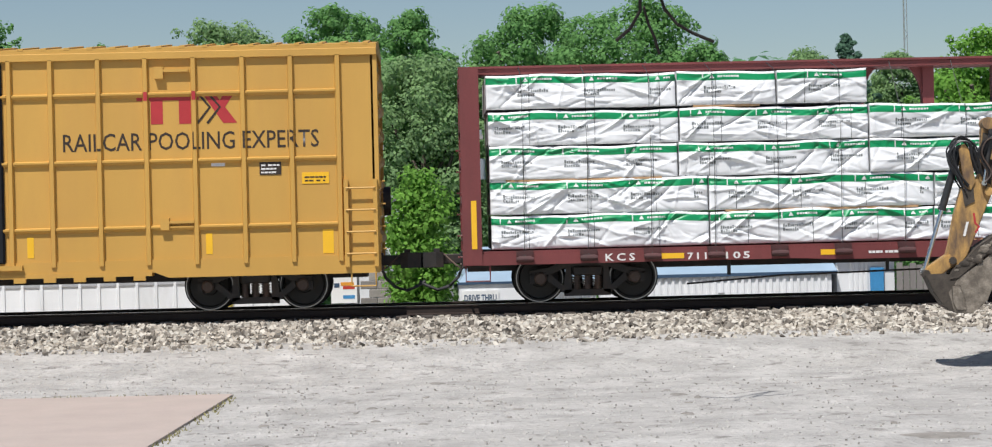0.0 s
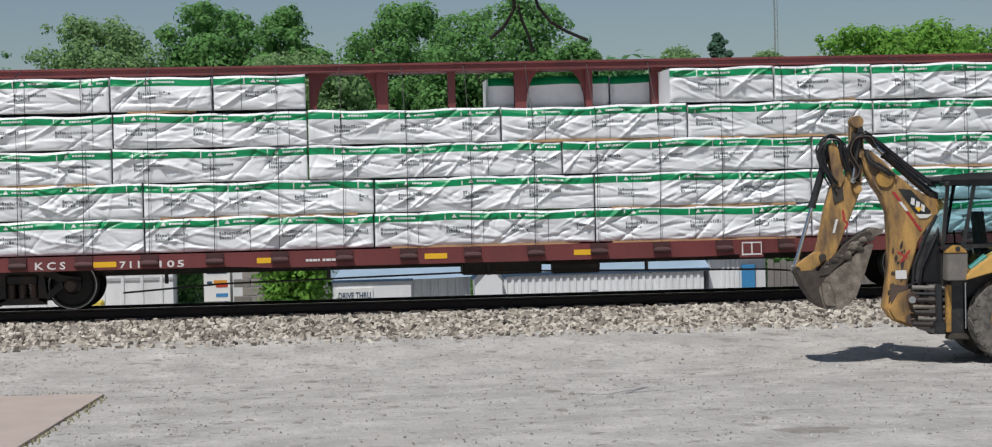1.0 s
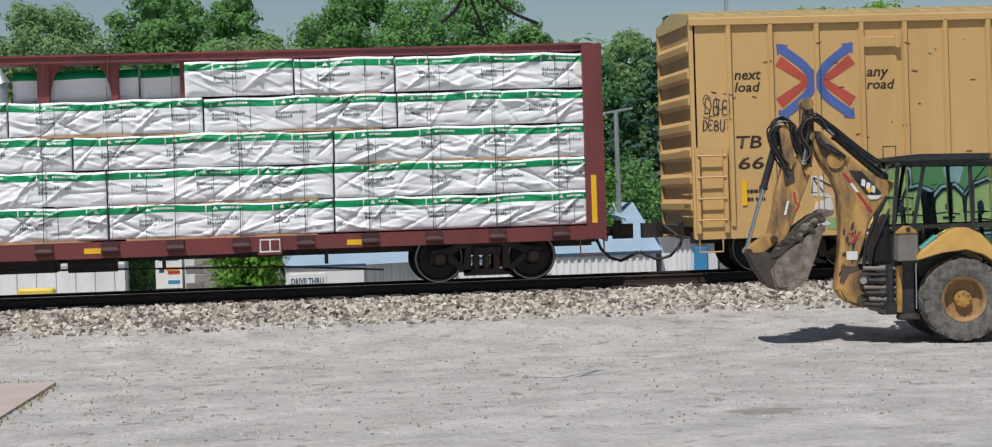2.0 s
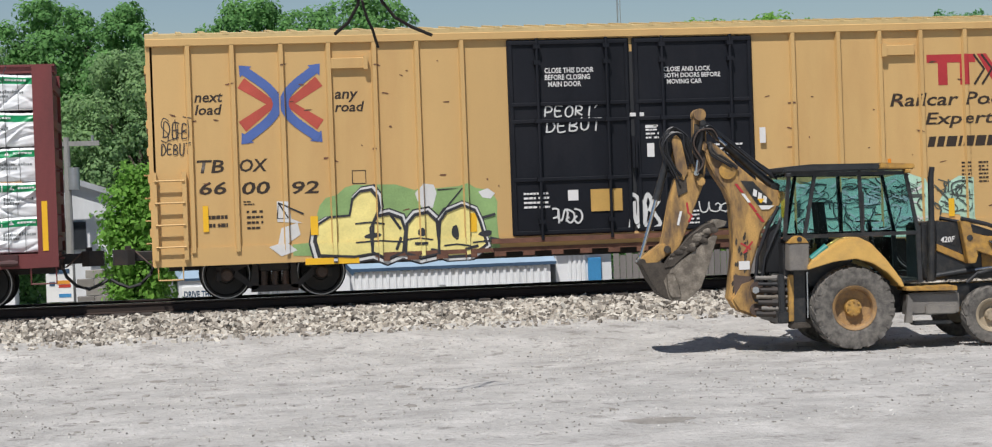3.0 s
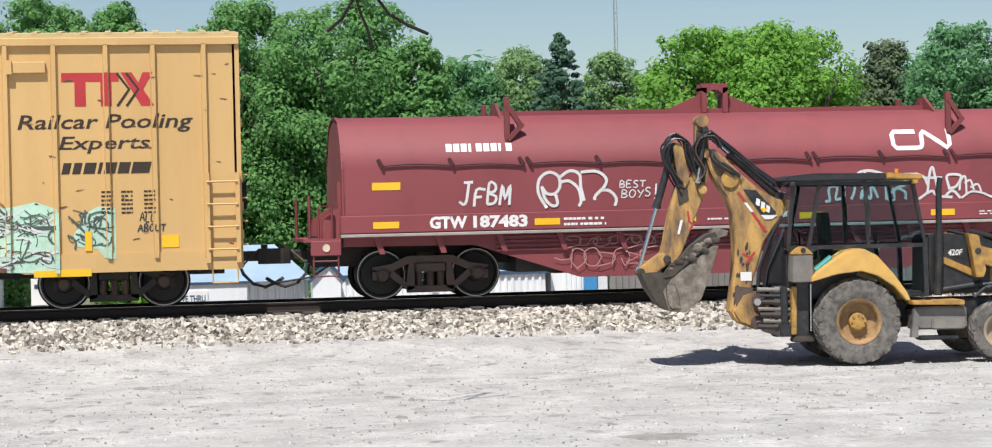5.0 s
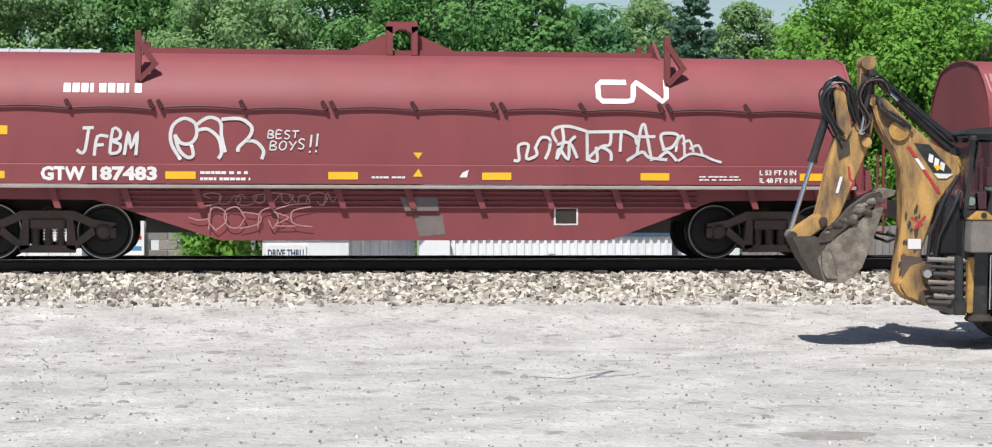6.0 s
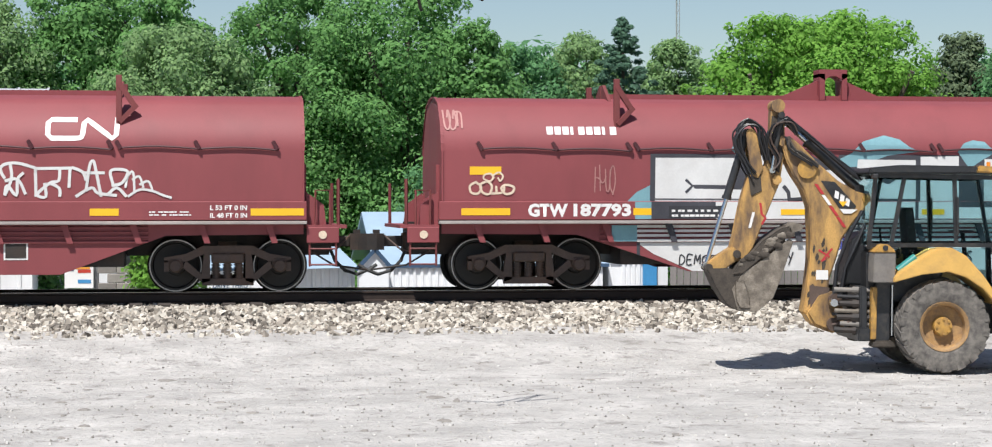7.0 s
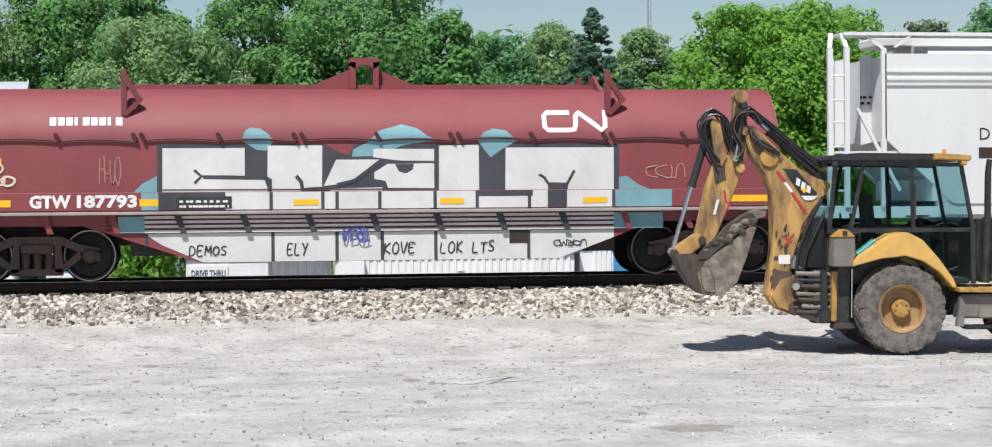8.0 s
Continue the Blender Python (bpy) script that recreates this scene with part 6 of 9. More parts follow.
# ---- track ----
def track():
    """Two rails on ties, bedded in a shouldered bank of ballast."""
    z0 = RAIL_Z
    for name, y in (("rail", TRACK_Y - 0.755), ("rail", TRACK_Y + 0.755)):
        bm = B()
        prism(bm, [(y - 0.07, z0 - 0.185), (y + 0.07, z0 - 0.185), (y + 0.07, z0 - 0.17), (y + 0.012, z0 - 0.15), (y + 0.012, z0 - 0.05), (y + 0.036, z0 - 0.035), (y + 0.036, z0 - 0.004),
                   (y - 0.036, z0 - 0.004), (y - 0.036, z0 - 0.035), (y - 0.012, z0 - 0.05), (y - 0.012, z0 - 0.15), (y - 0.07, z0 - 0.17)], -60, 90, "x")
        rail = solid(name, bm, M["rail"], "rusty steel rail spiked to timber ties", "rail", "structure")
        bm = B()
        box(bm, -60, 90, y - 0.034, y + 0.034, z0 - 0.004, z0)
        part("rail_head", bm, M["rail_top"], rail, "polished rail head")
    bm = B()
    box(bm, -0.115, 0.115, -1.3, 1.3, -0.09, 0.09, 0.012)
    me = mesh_of(bm, "tie", M["tie"])
    top = thing("track_ties", "dark creosoted timber ties under the rails", "ties", pose(0, TRACK_Y, z0 - 0.28), kind="structure")
    rng = random.Random(4)
    for i in range(110):
        ob = new("tie", me)
        ob.parent = top
        ob.location = (-22 + i * 0.53 + rng.uniform(-0.03, 0.03), rng.uniform(-0.06, 0.06), rng.uniform(-0.01, 0.015))
        ob.rotation_euler = (0, 0, rng.uniform(-0.02, 0.02))


def bank_height(y):
    """The ballast bank across the track."""
    d = abs(y - TRACK_Y)
    if d < 1.55:
        return RAIL_Z - 0.27
    return RAIL_Z - 0.27 - (d - 1.55) * (0.36 / 1.85)


def ballast():
    bm = B()
    rng = np.random.RandomState(3)
    xs = [-200, -60] + list(np.arange(-24, 38, 0.4)) + [60, 200]
    ys = list(np.linspace(TRACK_Y - 3.7, TRACK_Y + 3.7, 30))
    grid = [[bm.verts.new((x, y, bank_height(y) - 0.05 + rng.uniform(-0.02, 0.02))) for x in xs] for y in ys]
    for a, b in zip(grid, grid[1:]):
        for i in range(len(xs) - 1):
            bm.faces.new((a[i], a[i + 1], b[i + 1], b[i]))
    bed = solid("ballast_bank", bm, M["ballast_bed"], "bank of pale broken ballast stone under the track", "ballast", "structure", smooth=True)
    # loose stones: one mesh of many broken lumps on the near shoulder
    base = np.array([(-1, -1, -1), (1, -1, -1), (1, 1, -1), (-1, 1, -1), (-1, -1, 1), (1, -1, 1), (1, 1, 1), (-1, 1, 1)], float) * 0.5
    quads = np.array([(0, 3, 2, 1), (4, 5, 6, 7), (0, 1, 5, 4), (1, 2, 6, 5), (2, 3, 7, 6), (3, 0, 4, 7)])

    def lumps(n, x0, x1, y0, y1, lo, hi, height):
        verts, faces = [], []
        for i in range(n):
            x, y = rng.uniform(x0, x1), rng.uniform(y0, y1)
            s = rng.uniform(lo, hi)
            a = Euler(rng.uniform(0, 6.28, 3)).to_matrix()
            v = (base * (1 + rng.uniform(-0.42, 0.42, (8, 3)))) * (s * np.array([1.35, 1.0, 0.8]))
            v = v @ np.array(a).T + (x, y, height(x, y) + s * 0.12)
            verts.append(v)
            faces.append(quads + 8 * i)
        return np.vstack(verts), np.vstack(faces)

    def heap(name, label, args, m, parent=None):
        v, f = lumps(*args)
        me = bpy.data.meshes.new(name)
        me.from_pydata(v.tolist(), [], f.tolist())
        me.materials.append(m)
        ob = tagged(new(name, me), label, "ballast" if not parent else "", kind="stuff")
        if parent:
            ob.parent = parent
        return ob

    heap("ballast_stone", "pale broken ballast stones on the bank", (34000, -22, 34, TRACK_Y - 3.75, TRACK_Y - 0.85, 0.045, 0.10, lambda x, y: bank_height(y) - 0.02), M["ballast_island"])
    heap("ballast_stone", "pale broken ballast stones between the rails", (6000, -22, 34, TRACK_Y - 0.6, TRACK_Y + 2.2, 0.05, 0.1, lambda x, y: bank_height(y) - 0.03), M["ballast_island"])
    heap("loose_stone", "scattered small stones on the lot", (6000, -9, 17, 21, TRACK_Y - 3.4, 0.010, 0.024, lot_height), M["grit"])
    heap("loose_stone", "stones spilled at the foot of the bank", (1500, -20, 32, TRACK_Y - 4.4, TRACK_Y - 3.5, 0.03, 0.08, lot_height), M["ballast_island"])


def island_variation(m):
    """Stones differ from one to the next."""
    nt = m.node_tree
    geo = nt.nodes.new("ShaderNodeNewGeometry")
    ramp = nt.nodes.new("ShaderNodeValToRGB")
    el = ramp.color_ramp.elements
    el[0].color, el[1].color = (0.09, 0.077, 0.064, 1), (0.58, 0.54, 0.47, 1)
    mid = ramp.color_ramp.elements.new(0.45)
    mid.color = (0.38, 0.335, 0.28, 1)
    nt.links.new(geo.outputs["Random Per Island"], ramp.inputs[0])
    nt.links.new(ramp.outputs[0], nt.nodes["Principled BSDF"].inputs["Base Color"])
    return m


def grit_material():
    m = island_variation(mat("limestone grit", (0.4, 0.38, 0.35), 0.9, var=0.2))
    el = next(n for n in m.node_tree.nodes if n.type == "VALTORGB").color_ramp.elements
    for e, c in zip(el, ((0.20, 0.185, 0.165, 1), (0.40, 0.38, 0.35, 1), (0.55, 0.53, 0.5, 1))):
        e.color = c
    return m


M["grit"] = grit_material()
M["ballast_island"] = island_variation(mat("ballast stones", (0.45, 0.4, 0.34), 0.9, var=0.2))


def slab():
    """A worn concrete slab let into the lot, its corner and two edges in view, with dry weeds along it."""
    top = 0.035
    bm = B()
    prism(bm, [(-14.0, 16.0), (-3.55, 16.0), (-3.03, 29.0), (-3.06, 29.08), (-14.0, 29.55)], -0.1, top, "z")
    solid("concrete_slab", bm, M["concrete"], "tan concrete slab let into the lot", "slab", "structure")
    bm = B()
    rng = random.Random(6)
    for i in range(420):
        if i % 2:
            t = rng.random()
            x, y = -3.03 - 0.52 * t + rng.gauss(0.06, 0.05), 29 - 13 * t
        else:
            x, y = rng.uniform(-12, -3), 29.35 + rng.gauss(0.1, 0.12) + 0.04 * (-3 - 0)
            if rng.random() < 0.5:
                x = rng.choice((-10.6, -7.7, -5.4)) + rng.gauss(0, 0.25)
        z = lot_height(x, y)
        hgt = rng.uniform(0.02, 0.07)
        dx, dy = rng.uniform(-0.05, 0.05), rng.uniform(-0.05, 0.05)
        w = 0.012
        a = [bm.verts.new(p) for p in ((x - w, y, z - 0.01), (x + w, y, z - 0.01), (x + dx, y + dy, z + hgt))]
        bm.faces.new(a)
    solid("dry_weed", bm, M["dry_grass"], "dry grass tufts along the slab", "weeds", "stuff")


M["dry_grass"] = mat("dry grass", (0.22, 0.2, 0.08), 0.9, var=0.3)
track()
ballast()
slab()


def dent_patches():
    """Low dark patches on the gravel, coloured to pass for shade in dents and scuffs."""
    rng = random.Random(14)
    spots = [(5.4, 21.7, 0.40, 0.26), (-0.1, 30.4, 0.12, 0.2), (3.2, 27.4, 0.12, 0.18)]
    spots += [(rng.uniform(-6, 13), rng.uniform(23, 30.5), rng.uniform(0.03, 0.08), rng.uniform(0.04, 0.14)) for _ in range(45)]
    bm = B()
    for k, (x, y, a, b) in enumerate(spots):
        ring = oval(x, y, a, b, 14, rng.uniform(-0.2, 0.2), 0.16, k)
        loops = []
        for u in (1.0, 0.7, 0.4, 0.12):  # thin at the rim, following the lot
            loops.append([bm.verts.new((x + (p - x) * u, y + (q - y) * u, lot_height(x + (p - x) * u, y + (q - y) * u) + (0.002 if u == 1.0 else 0.014))) for p, q in ring])
        for la, lb in zip(loops, loops[1:]):
            for i in range(len(ring)):
                j = (i + 1) % len(ring)
                bm.faces.new((la[i], la[j], lb[j], lb[i]))
        bm.faces.new(loops[-1])
    solid("dirt_patch", bm, M["dent_dark"], "darker gravel patches painted as shade in dents", "gravel", "stuff")


M["dent_dark"] = mat("dark gravel for dent shade", (0.25, 0.23, 0.205), 0.95, var=0.25, scale=3, fine=20, bump=0.5)
dent_patches()


# ---- backhoe loader ----
M["cat_yellow"] = mat("worn machine yellow", (0.45, 0.25, 0.055), 0.55, var=0.22, scale=5, fine=50, bump=0.1, dirt=(0.16, 0.10, 0.055), amount=0.75, spread=0.54)
M["boom_yellow"] = mat("muddy machine yellow", (0.50, 0.29, 0.09), 0.65, var=0.3, scale=3, fine=40, bump=0.25, dirt=(0.10, 0.065, 0.045), amount=0.92, spread=0.505, streak=3)
M["rim_tan"] = mat("rusty dusty yellow rim", (0.36, 0.21, 0.08), 0.7, var=0.25, scale=5, dirt=(0.17, 0.11, 0.07), amount=0.7, spread=0.5)
M["mud"] = mat("dried dark mud", (0.06, 0.049, 0.039), 0.95, var=0.35, scale=7, fine=40, bump=0.5)
M["machine_black"] = mat("black machine paint", (0.02, 0.021, 0.023), 0.45, var=0.3, scale=4, dirt=(0.12, 0.10, 0.08), amount=0.35, spread=0.6)
M["rubber"] = mat("dusty tyre rubber", (0.075, 0.068, 0.062), 0.9, var=0.25, scale=5, fine=60, bump=0.3, dirt=(0.21, 0.19, 0.165), amount=0.75, spread=0.48)
M["bucket_steel"] = mat("scoured muddy bucket steel", (0.22, 0.188, 0.15), 0.7, var=0.4, scale=5, fine=40, bump=0.3, dirt=(0.09, 0.072, 0.055), amount=0.8, spread=0.5)
M["chrome"] = mat("cylinder rod chrome", (0.55, 0.57, 0.6), 0.2, 1.0, var=0.05)
M["hose"] = mat("rubber hose", (0.016, 0.016, 0.018), 0.45, var=0.3)
M["grey_box"] = mat("dusty grey box", (0.17, 0.155, 0.14), 0.7, var=0.2, dirt=(0.3, 0.27, 0.22), amount=0.5)
M["seat"] = mat("black seat cloth", (0.015, 0.015, 0.016), 0.8)
M["amber"] = mat("orange lamp lens", (0.75, 0.25, 0.02), 0.3)
M["rim_pale"] = mat("dusty pale rim", (0.36, 0.29, 0.2), 0.6, var=0.15, dirt=(0.2, 0.15, 0.1), amount=0.5)
M["fender_yellow"] = mat("clean fender yellow", (0.62, 0.37, 0.10), 0.45, var=0.08, scale=3, fine=40, bump=0.05, dirt=(0.35, 0.22, 0.09), amount=0.4, spread=0.6)
M["teal_paint"] = mat("teal plastic", (0.03, 0.22, 0.2), 0.4)
M["teal_pane"] = glass("tinted cab glass", (0.56, 0.74, 0.77), 0.01)


def tyre_wheel(machine, name, a, lat0, width, z, r, rim_r, lugs, rim_mat, out=-1):
    """A tractor tyre with slanted lugs, a dished rim and a hub with bolts."""
    mid = lat0 + width / 2
    hw = width / 2
    bm = B()
    lathe(bm, [(rim_r, -hw * 0.85), (rim_r + 0.05, -hw * 0.95), (r * 0.82, -hw), (r * 0.93, -hw * 0.93), (r * 0.955, -hw * 0.6), (r * 0.96, 0), (r * 0.955, hw * 0.6), (r * 0.93, hw * 0.93), (r * 0.82, hw), (rim_r + 0.05, hw * 0.95), (rim_r, hw * 0.85)], 44, "y", caps=False)
    w = part(name, bm, M["rubber"], machine, "dusty black treaded tyre", True)
    w.location = (a, mid, z)
    for i in range(lugs):
        for s in (-1, 1):
            t = 2 * math.pi * (i + (0.5 if s > 0 else 0)) / lugs
            bm = B()
            vs = []
            for along, ang, half in ((0.0, 0.0, 0.05), (0.98, 0.22, 0.065)):
                for rad in (r * 0.93 if along < 0.5 else r * 0.84, r if along < 0.5 else r * 0.955):
                    for k in (-1, 1):
                        q = t + ang + k * half / r
                        vs.append(bm.verts.new((rad * math.cos(q), s * hw * (along + 0.03), rad * math.sin(q))))
            for f in ((0, 1, 3, 2), (4, 6, 7, 5), (0, 4, 5, 1), (2, 3, 7, 6), (0, 2, 6, 4), (1, 5, 7, 3)):
                bm.faces.new([vs[j] for j in f])
            bmesh.ops.recalc_face_normals(bm, faces=bm.faces)
            part("lug", bm, M["rubber"], w)
    bm = B()
    o = out * hw
    lathe(bm, [(0.03, o * 0.20), (rim_r - 0.02, o * 0.20), (rim_r + 0.015, o * 0.84), (rim_r + 0.012, o * 0.92), (rim_r - 0.01, o * 0.90), (rim_r - 0.04, o * 0.78), (rim_r - 0.055, o * 0.35), (rim_r * 0.5, o * 0.26), (0.03, o * 0.28)], 32, "y")
    part("rim", bm, rim_mat, w, "dusty wheel rim", True)
    bm = B()
    lathe(bm, [(0.02, o * 0.25), (rim_r * 0.42, o * 0.25), (rim_r * 0.38, o * 0.62), (rim_r * 0.2, o * 0.66), (0.02, o * 0.66)], 20, "y")
    for i in range(8):
        t = 2 * math.pi * i / 8
        lathe(bm, [(0.004, o * 0.6), (0.018, o * 0.6), (0.018, o * 0.72), (0.004, o * 0.72)], 6, "y", (rim_r * 0.3 * math.cos(t), 0, rim_r * 0.3 * math.sin(t)))
    part("hub", bm, M["cat_yellow"] if rim_mat == M["rim_tan"] else M["rim_pale"], w, "", True)
    return w


def curve3(pts, n=4):
    """A smooth line through points in space."""
    p = [np.array(q, float) for q in [pts[0]] + list(pts) + [pts[-1]]]
    out = []
    for a, b, c, d in zip(p, p[1:], p[2:], p[3:]):
        for k in range(n):
            t = k / n
            out.append(0.5 * (2 * b + (c - a) * t + (2 * a - 5 * b + 4 * c - d) * t * t + (3 * b - a - 3 * c + d) * t ** 3))
    return out + [p[-1]]


def cylinder(machine, name, a, b, r, lat, split=0.55):
    """A hydraulic ram: black barrel and bright rod between two pins."""
    a, b = Vector((a[0], lat, a[1])), Vector((b[0], lat, b[1]))
    m = a + (b - a) * split
    bm = B()
    cyl(bm, a, m, r, 14)
    cyl(bm, m - (b - a).normalized() * 0.05, m, r * 1.2, 14)
    cyl(bm, a + Vector((0, -r * 1.3, 0)), a + Vector((0, r * 1.3, 0)), r * 1.1, 12)
    c = part(name, bm, M["machine_black"], machine, "black hydraulic ram", True)
    bm = B()
    cyl(bm, m, b, r * 0.55, 12)
    cyl(bm, b + Vector((0, -r * 1.2, 0)), b + Vector((0, r * 1.2, 0)), r * 0.95, 12)
    part("rod", bm, M["chrome"], c, "bright ram rod", True)
    return c


def slab_part(machine, name, poly, lat0, lat1, m, label="", bev=0.02, parent=None):
    bm = B()
    prism(bm, poly, lat0, lat1)
    if bev:
        bmesh.ops.bevel(bm, geom=bm.edges[:], offset=bev, segments=2, affect="EDGES", clamp_overlap=True)
    return part(name, bm, M[m], parent or machine, label)


def backhoe():
    mc = thing("backhoe_loader", "muddy yellow backhoe loader parked on the lot", "backhoe", pose(10.546, 29.667, 0.0675, 0, 0, -6))
    mc.scale = (0.957, 0.957, 0.957)
    C = 1.1
    tyre_wheel(mc, "rear_wheel", 0.0, 0.0, 0.50, 0.625, 0.69, 0.35, 18, M["rim_tan"])
    tyre_wheel(mc, "rear_wheel", 0.0, 1.72, 0.50, 0.625, 0.69, 0.35, 18, M["rim_tan"], 1)
    tyre_wheel(mc, "front_wheel", 2.27, 0.06, 0.34, 0.425, 0.47, 0.26, 16, M["rim_pale"])
    tyre_wheel(mc, "front_wheel", 2.27, 1.80, 0.34, 0.425, 0.47, 0.26, 16, M["rim_pale"], 1)
    # chassis
    slab_part(mc, "chassis", [(-1.25, 0.55), (-1.1, 1.0), (0.6, 1.0), (1.4, 0.92), (2.9, 0.92), (2.95, 0.62), (1.5, 0.5), (-0.9, 0.42)], 0.72, 1.48, "machine_black", "black frame")
    bm = B()
    cyl(bm, (0, 0.45, 0.62), (0, 1.75, 0.62), 0.16, 14)
    part("rear_axle", bm, M["machine_black"], mc, "", True)
    bm = B()
    cyl(bm, (2.27, 0.38, 0.44), (2.27, 1.82, 0.44), 0.10, 12)
    box(bm, 2.0, 2.46, 0.8, 1.4, 0.4, 0.62, 0.03)
    part("front_axle", bm, M["cat_yellow"], mc, "", True)
    slab_part(mc, "fuel_tank", [(0.92, 0.46), (1.78, 0.46), (1.78, 0.82), (0.92, 0.82)], 0.22, 0.72, "grey_box", "dusty tank and step box", 0.03)
    slab_part(mc, "step", [(0.98, 0.30), (1.62, 0.30), (1.62, 0.36), (0.98, 0.36)], 0.10, 0.42, "machine_black")
    slab_part(mc, "step", [(1.2, 0.46), (1.7, 0.46), (1.7, 0.62), (1.2, 0.62)], 0.14, 0.4, "grey_box")
    slab_part(mc, "side_plate", [(0.88, 0.86), (1.72, 0.84), (1.72, 0.92), (0.88, 0.92)], 0.12, 0.75, "cat_yellow", "yellow step plate", 0.01)
    bm = B()
    prism(bm, [(0.84, 0.35), (0.95, 0.35), (0.97, 0.7), (0.9, 0.8)], 0.08, 0.2)
    part("mud_flap", bm, M["grey_box"], mc)
    # rear fenders
    for l0, l1 in ((-0.04, 0.62), (1.58, 2.24)):
        pts = [(-0.75, 1.27), (-0.74, 1.35), (-0.44, 1.56), (-0.13, 1.74), (0.08, 1.77), (0.29, 1.66), (0.54, 1.38), (0.76, 1.07), (0.81, 0.94), (0.75, 0.94), (0.55, 1.17), (0.30, 1.34), (0.04, 1.42), (-0.34, 1.38)]
        slab_part(mc, "fender", pts, l0, l1, "fender_yellow", "yellow curved rear fender", 0.012)
    # cab
    y0, y1 = 0.30, 1.90
    cab = slab_part(mc, "cab", [(-1.05, 0.98), (1.17, 0.98), (1.17, 1.06), (0.40, 1.06), (0.20, 1.30), (-0.20, 1.42), (-0.70, 1.44), (-1.05, 1.72)], y0 + 0.12, y1 - 0.12, "machine_black", "dark enclosed cab with tinted glass", 0.03)
    posts = [((-1.04, 1.75), (-0.93, 2.86)), ((-0.71, 1.80), (-0.50, 2.86)), ((0.25, 1.80), (0.22, 2.86)), ((1.17, 1.78), (0.97, 2.86))]
    for yy in (y0 + 0.04, y1 - 0.04):
        for a, b in posts:
            bm = B()
            bar(bm, (a[0], yy, a[1]), (b[0], yy, b[1]), 0.055, 0.055)
            part("cab_post", bm, M["machine_black"], cab)
        for a, b in (((-1.05, 1.80), (1.15, 1.80)), ((-0.95, 2.82), (0.97, 2.78))):
            bm = B()
            bar(bm, (a[0], yy, a[1]), (b[0], yy, b[1]), 0.07, 0.06)
            part("cab_rail", bm, M["machine_black"], cab)
        for (a, b), (c, d) in zip(posts, posts[1:]):
            bm = B()
            prism(bm, [(a[0] + 0.03, a[1] + 0.04), (c[0] - 0.03, c[1] + 0.04), (d[0] - 0.03, d[1] - 0.03), (b[0] + 0.03, b[1] - 0.03)], yy - 0.006, yy + 0.006)
            pane = part("pane", bm, M["teal_pane"], cab, "tinted side pane")
            pane.visible_shadow = False
        bm = B()
        prism(bm, [(0.85, 1.02), (1.13, 1.02), (1.13, 1.76), (-0.66, 1.76), (-0.66, 1.5), (0.1, 1.7), (0.35, 1.6)], (yy - 0.006), (yy + 0.006))
        pane = part("pane", bm, M["teal_pane"], cab, "tinted lower pane")
        pane.visible_shadow = False
        bm = B()
        bar(bm, (1.15, yy, 1.8), (1.17, yy, 0.98), 0.07, 0.07)
        bar(bm, (0.16, yy, 1.76), (0.9, yy, 0.98), 0.05, 0.05)
        part("door_frame", bm, M["machine_black"], cab)
        bm = B()
        bar(bm, (0.26, yy - 0.05, 1.95), (0.26, yy - 0.05, 2.5), 0.03, 0.03)
        part("grab_handle", bm, M["machine_black"], cab)
    for (a, b) in (posts[0], posts[3]):
        bm = B()
        prism(bm, [(y0 + 0.1, a[1] + 0.05), (y1 - 0.1, a[1] + 0.05), (y1 - 0.1, b[1] - 0.04), (y0 + 0.1, b[1] - 0.04)], -0.006, 0.006, "x")
        for v in bm.verts:
            v.co.x += a[0] + (b[0] - a[0]) * (v.co.z - a[1]) / (b[1] - a[1])
        pane = part("pane", bm, M["teal_pane"], cab, "tinted end pane")
        pane.visible_shadow = False
    slab_part(mc, "cab_roof", [(-1.08, 2.84), (-1.04, 2.93), (-0.6, 2.97), (0.6, 2.95), (0.98, 2.91), (1.05, 2.84)], y0 - 0.08, y1 + 0.08, "machine_black", "black cab roof", 0.025, cab)
    slab_part(mc, "roof_visor", [(0.50, 2.86), (1.10, 2.83), (1.12, 2.92), (0.55, 2.96)], y0 - 0.10, y1 + 0.10, "cat_yellow", "yellow roof front", 0.02, cab)
    for a in (-0.98, 0.98):
        bm = B()
        box(bm, a - 0.03, a + 0.06, y0 - 0.1, y0 + 0.04, 2.77, 2.84, 0.015)
        part("work_lamp", bm, M["cat_yellow"] if a > 0 else M["machine_black"], cab)
    bm = B()
    cyl(bm, (0.80, 0.6, 2.92), (0.80, 0.6, 3.02), 0.03, 10)
    part("beacon", bm, M["amber"], cab, "orange beacon", True)
    bm = B()
    box(bm, -0.3, 0.2, 0.85, 1.35, 1.3, 1.72, 0.05)
    prism(bm, [(-0.32, 1.65), (-0.18, 1.65), (-0.25, 2.35), (-0.37, 2.35)], 0.88, 1.32)
    part("seat", bm, M["seat"], cab, "black operator seat")
    bm = B()
    cyl(bm, (0.62, 1.1, 1.3), (0.55, 1.1, 1.98), 0.035, 8)
    lathe(bm, [(0.17, -0.012), (0.2, 0.0), (0.17, 0.012), (0.16, 0.0)], 20, "z", (0.52, 1.1, 2.0), caps=False)
    part("steering_wheel", bm, M["seat"], cab, "", True)
    bm = B()
    for k in (0.75, 1.45):
        cyl(bm, (-0.6, k, 1.75), (-0.62, k, 2.05), 0.018, 6)
    box(bm, -0.85, -0.5, 0.6, 1.6, 1.6, 1.76, 0.03)
    part("console", bm, M["seat"], cab)
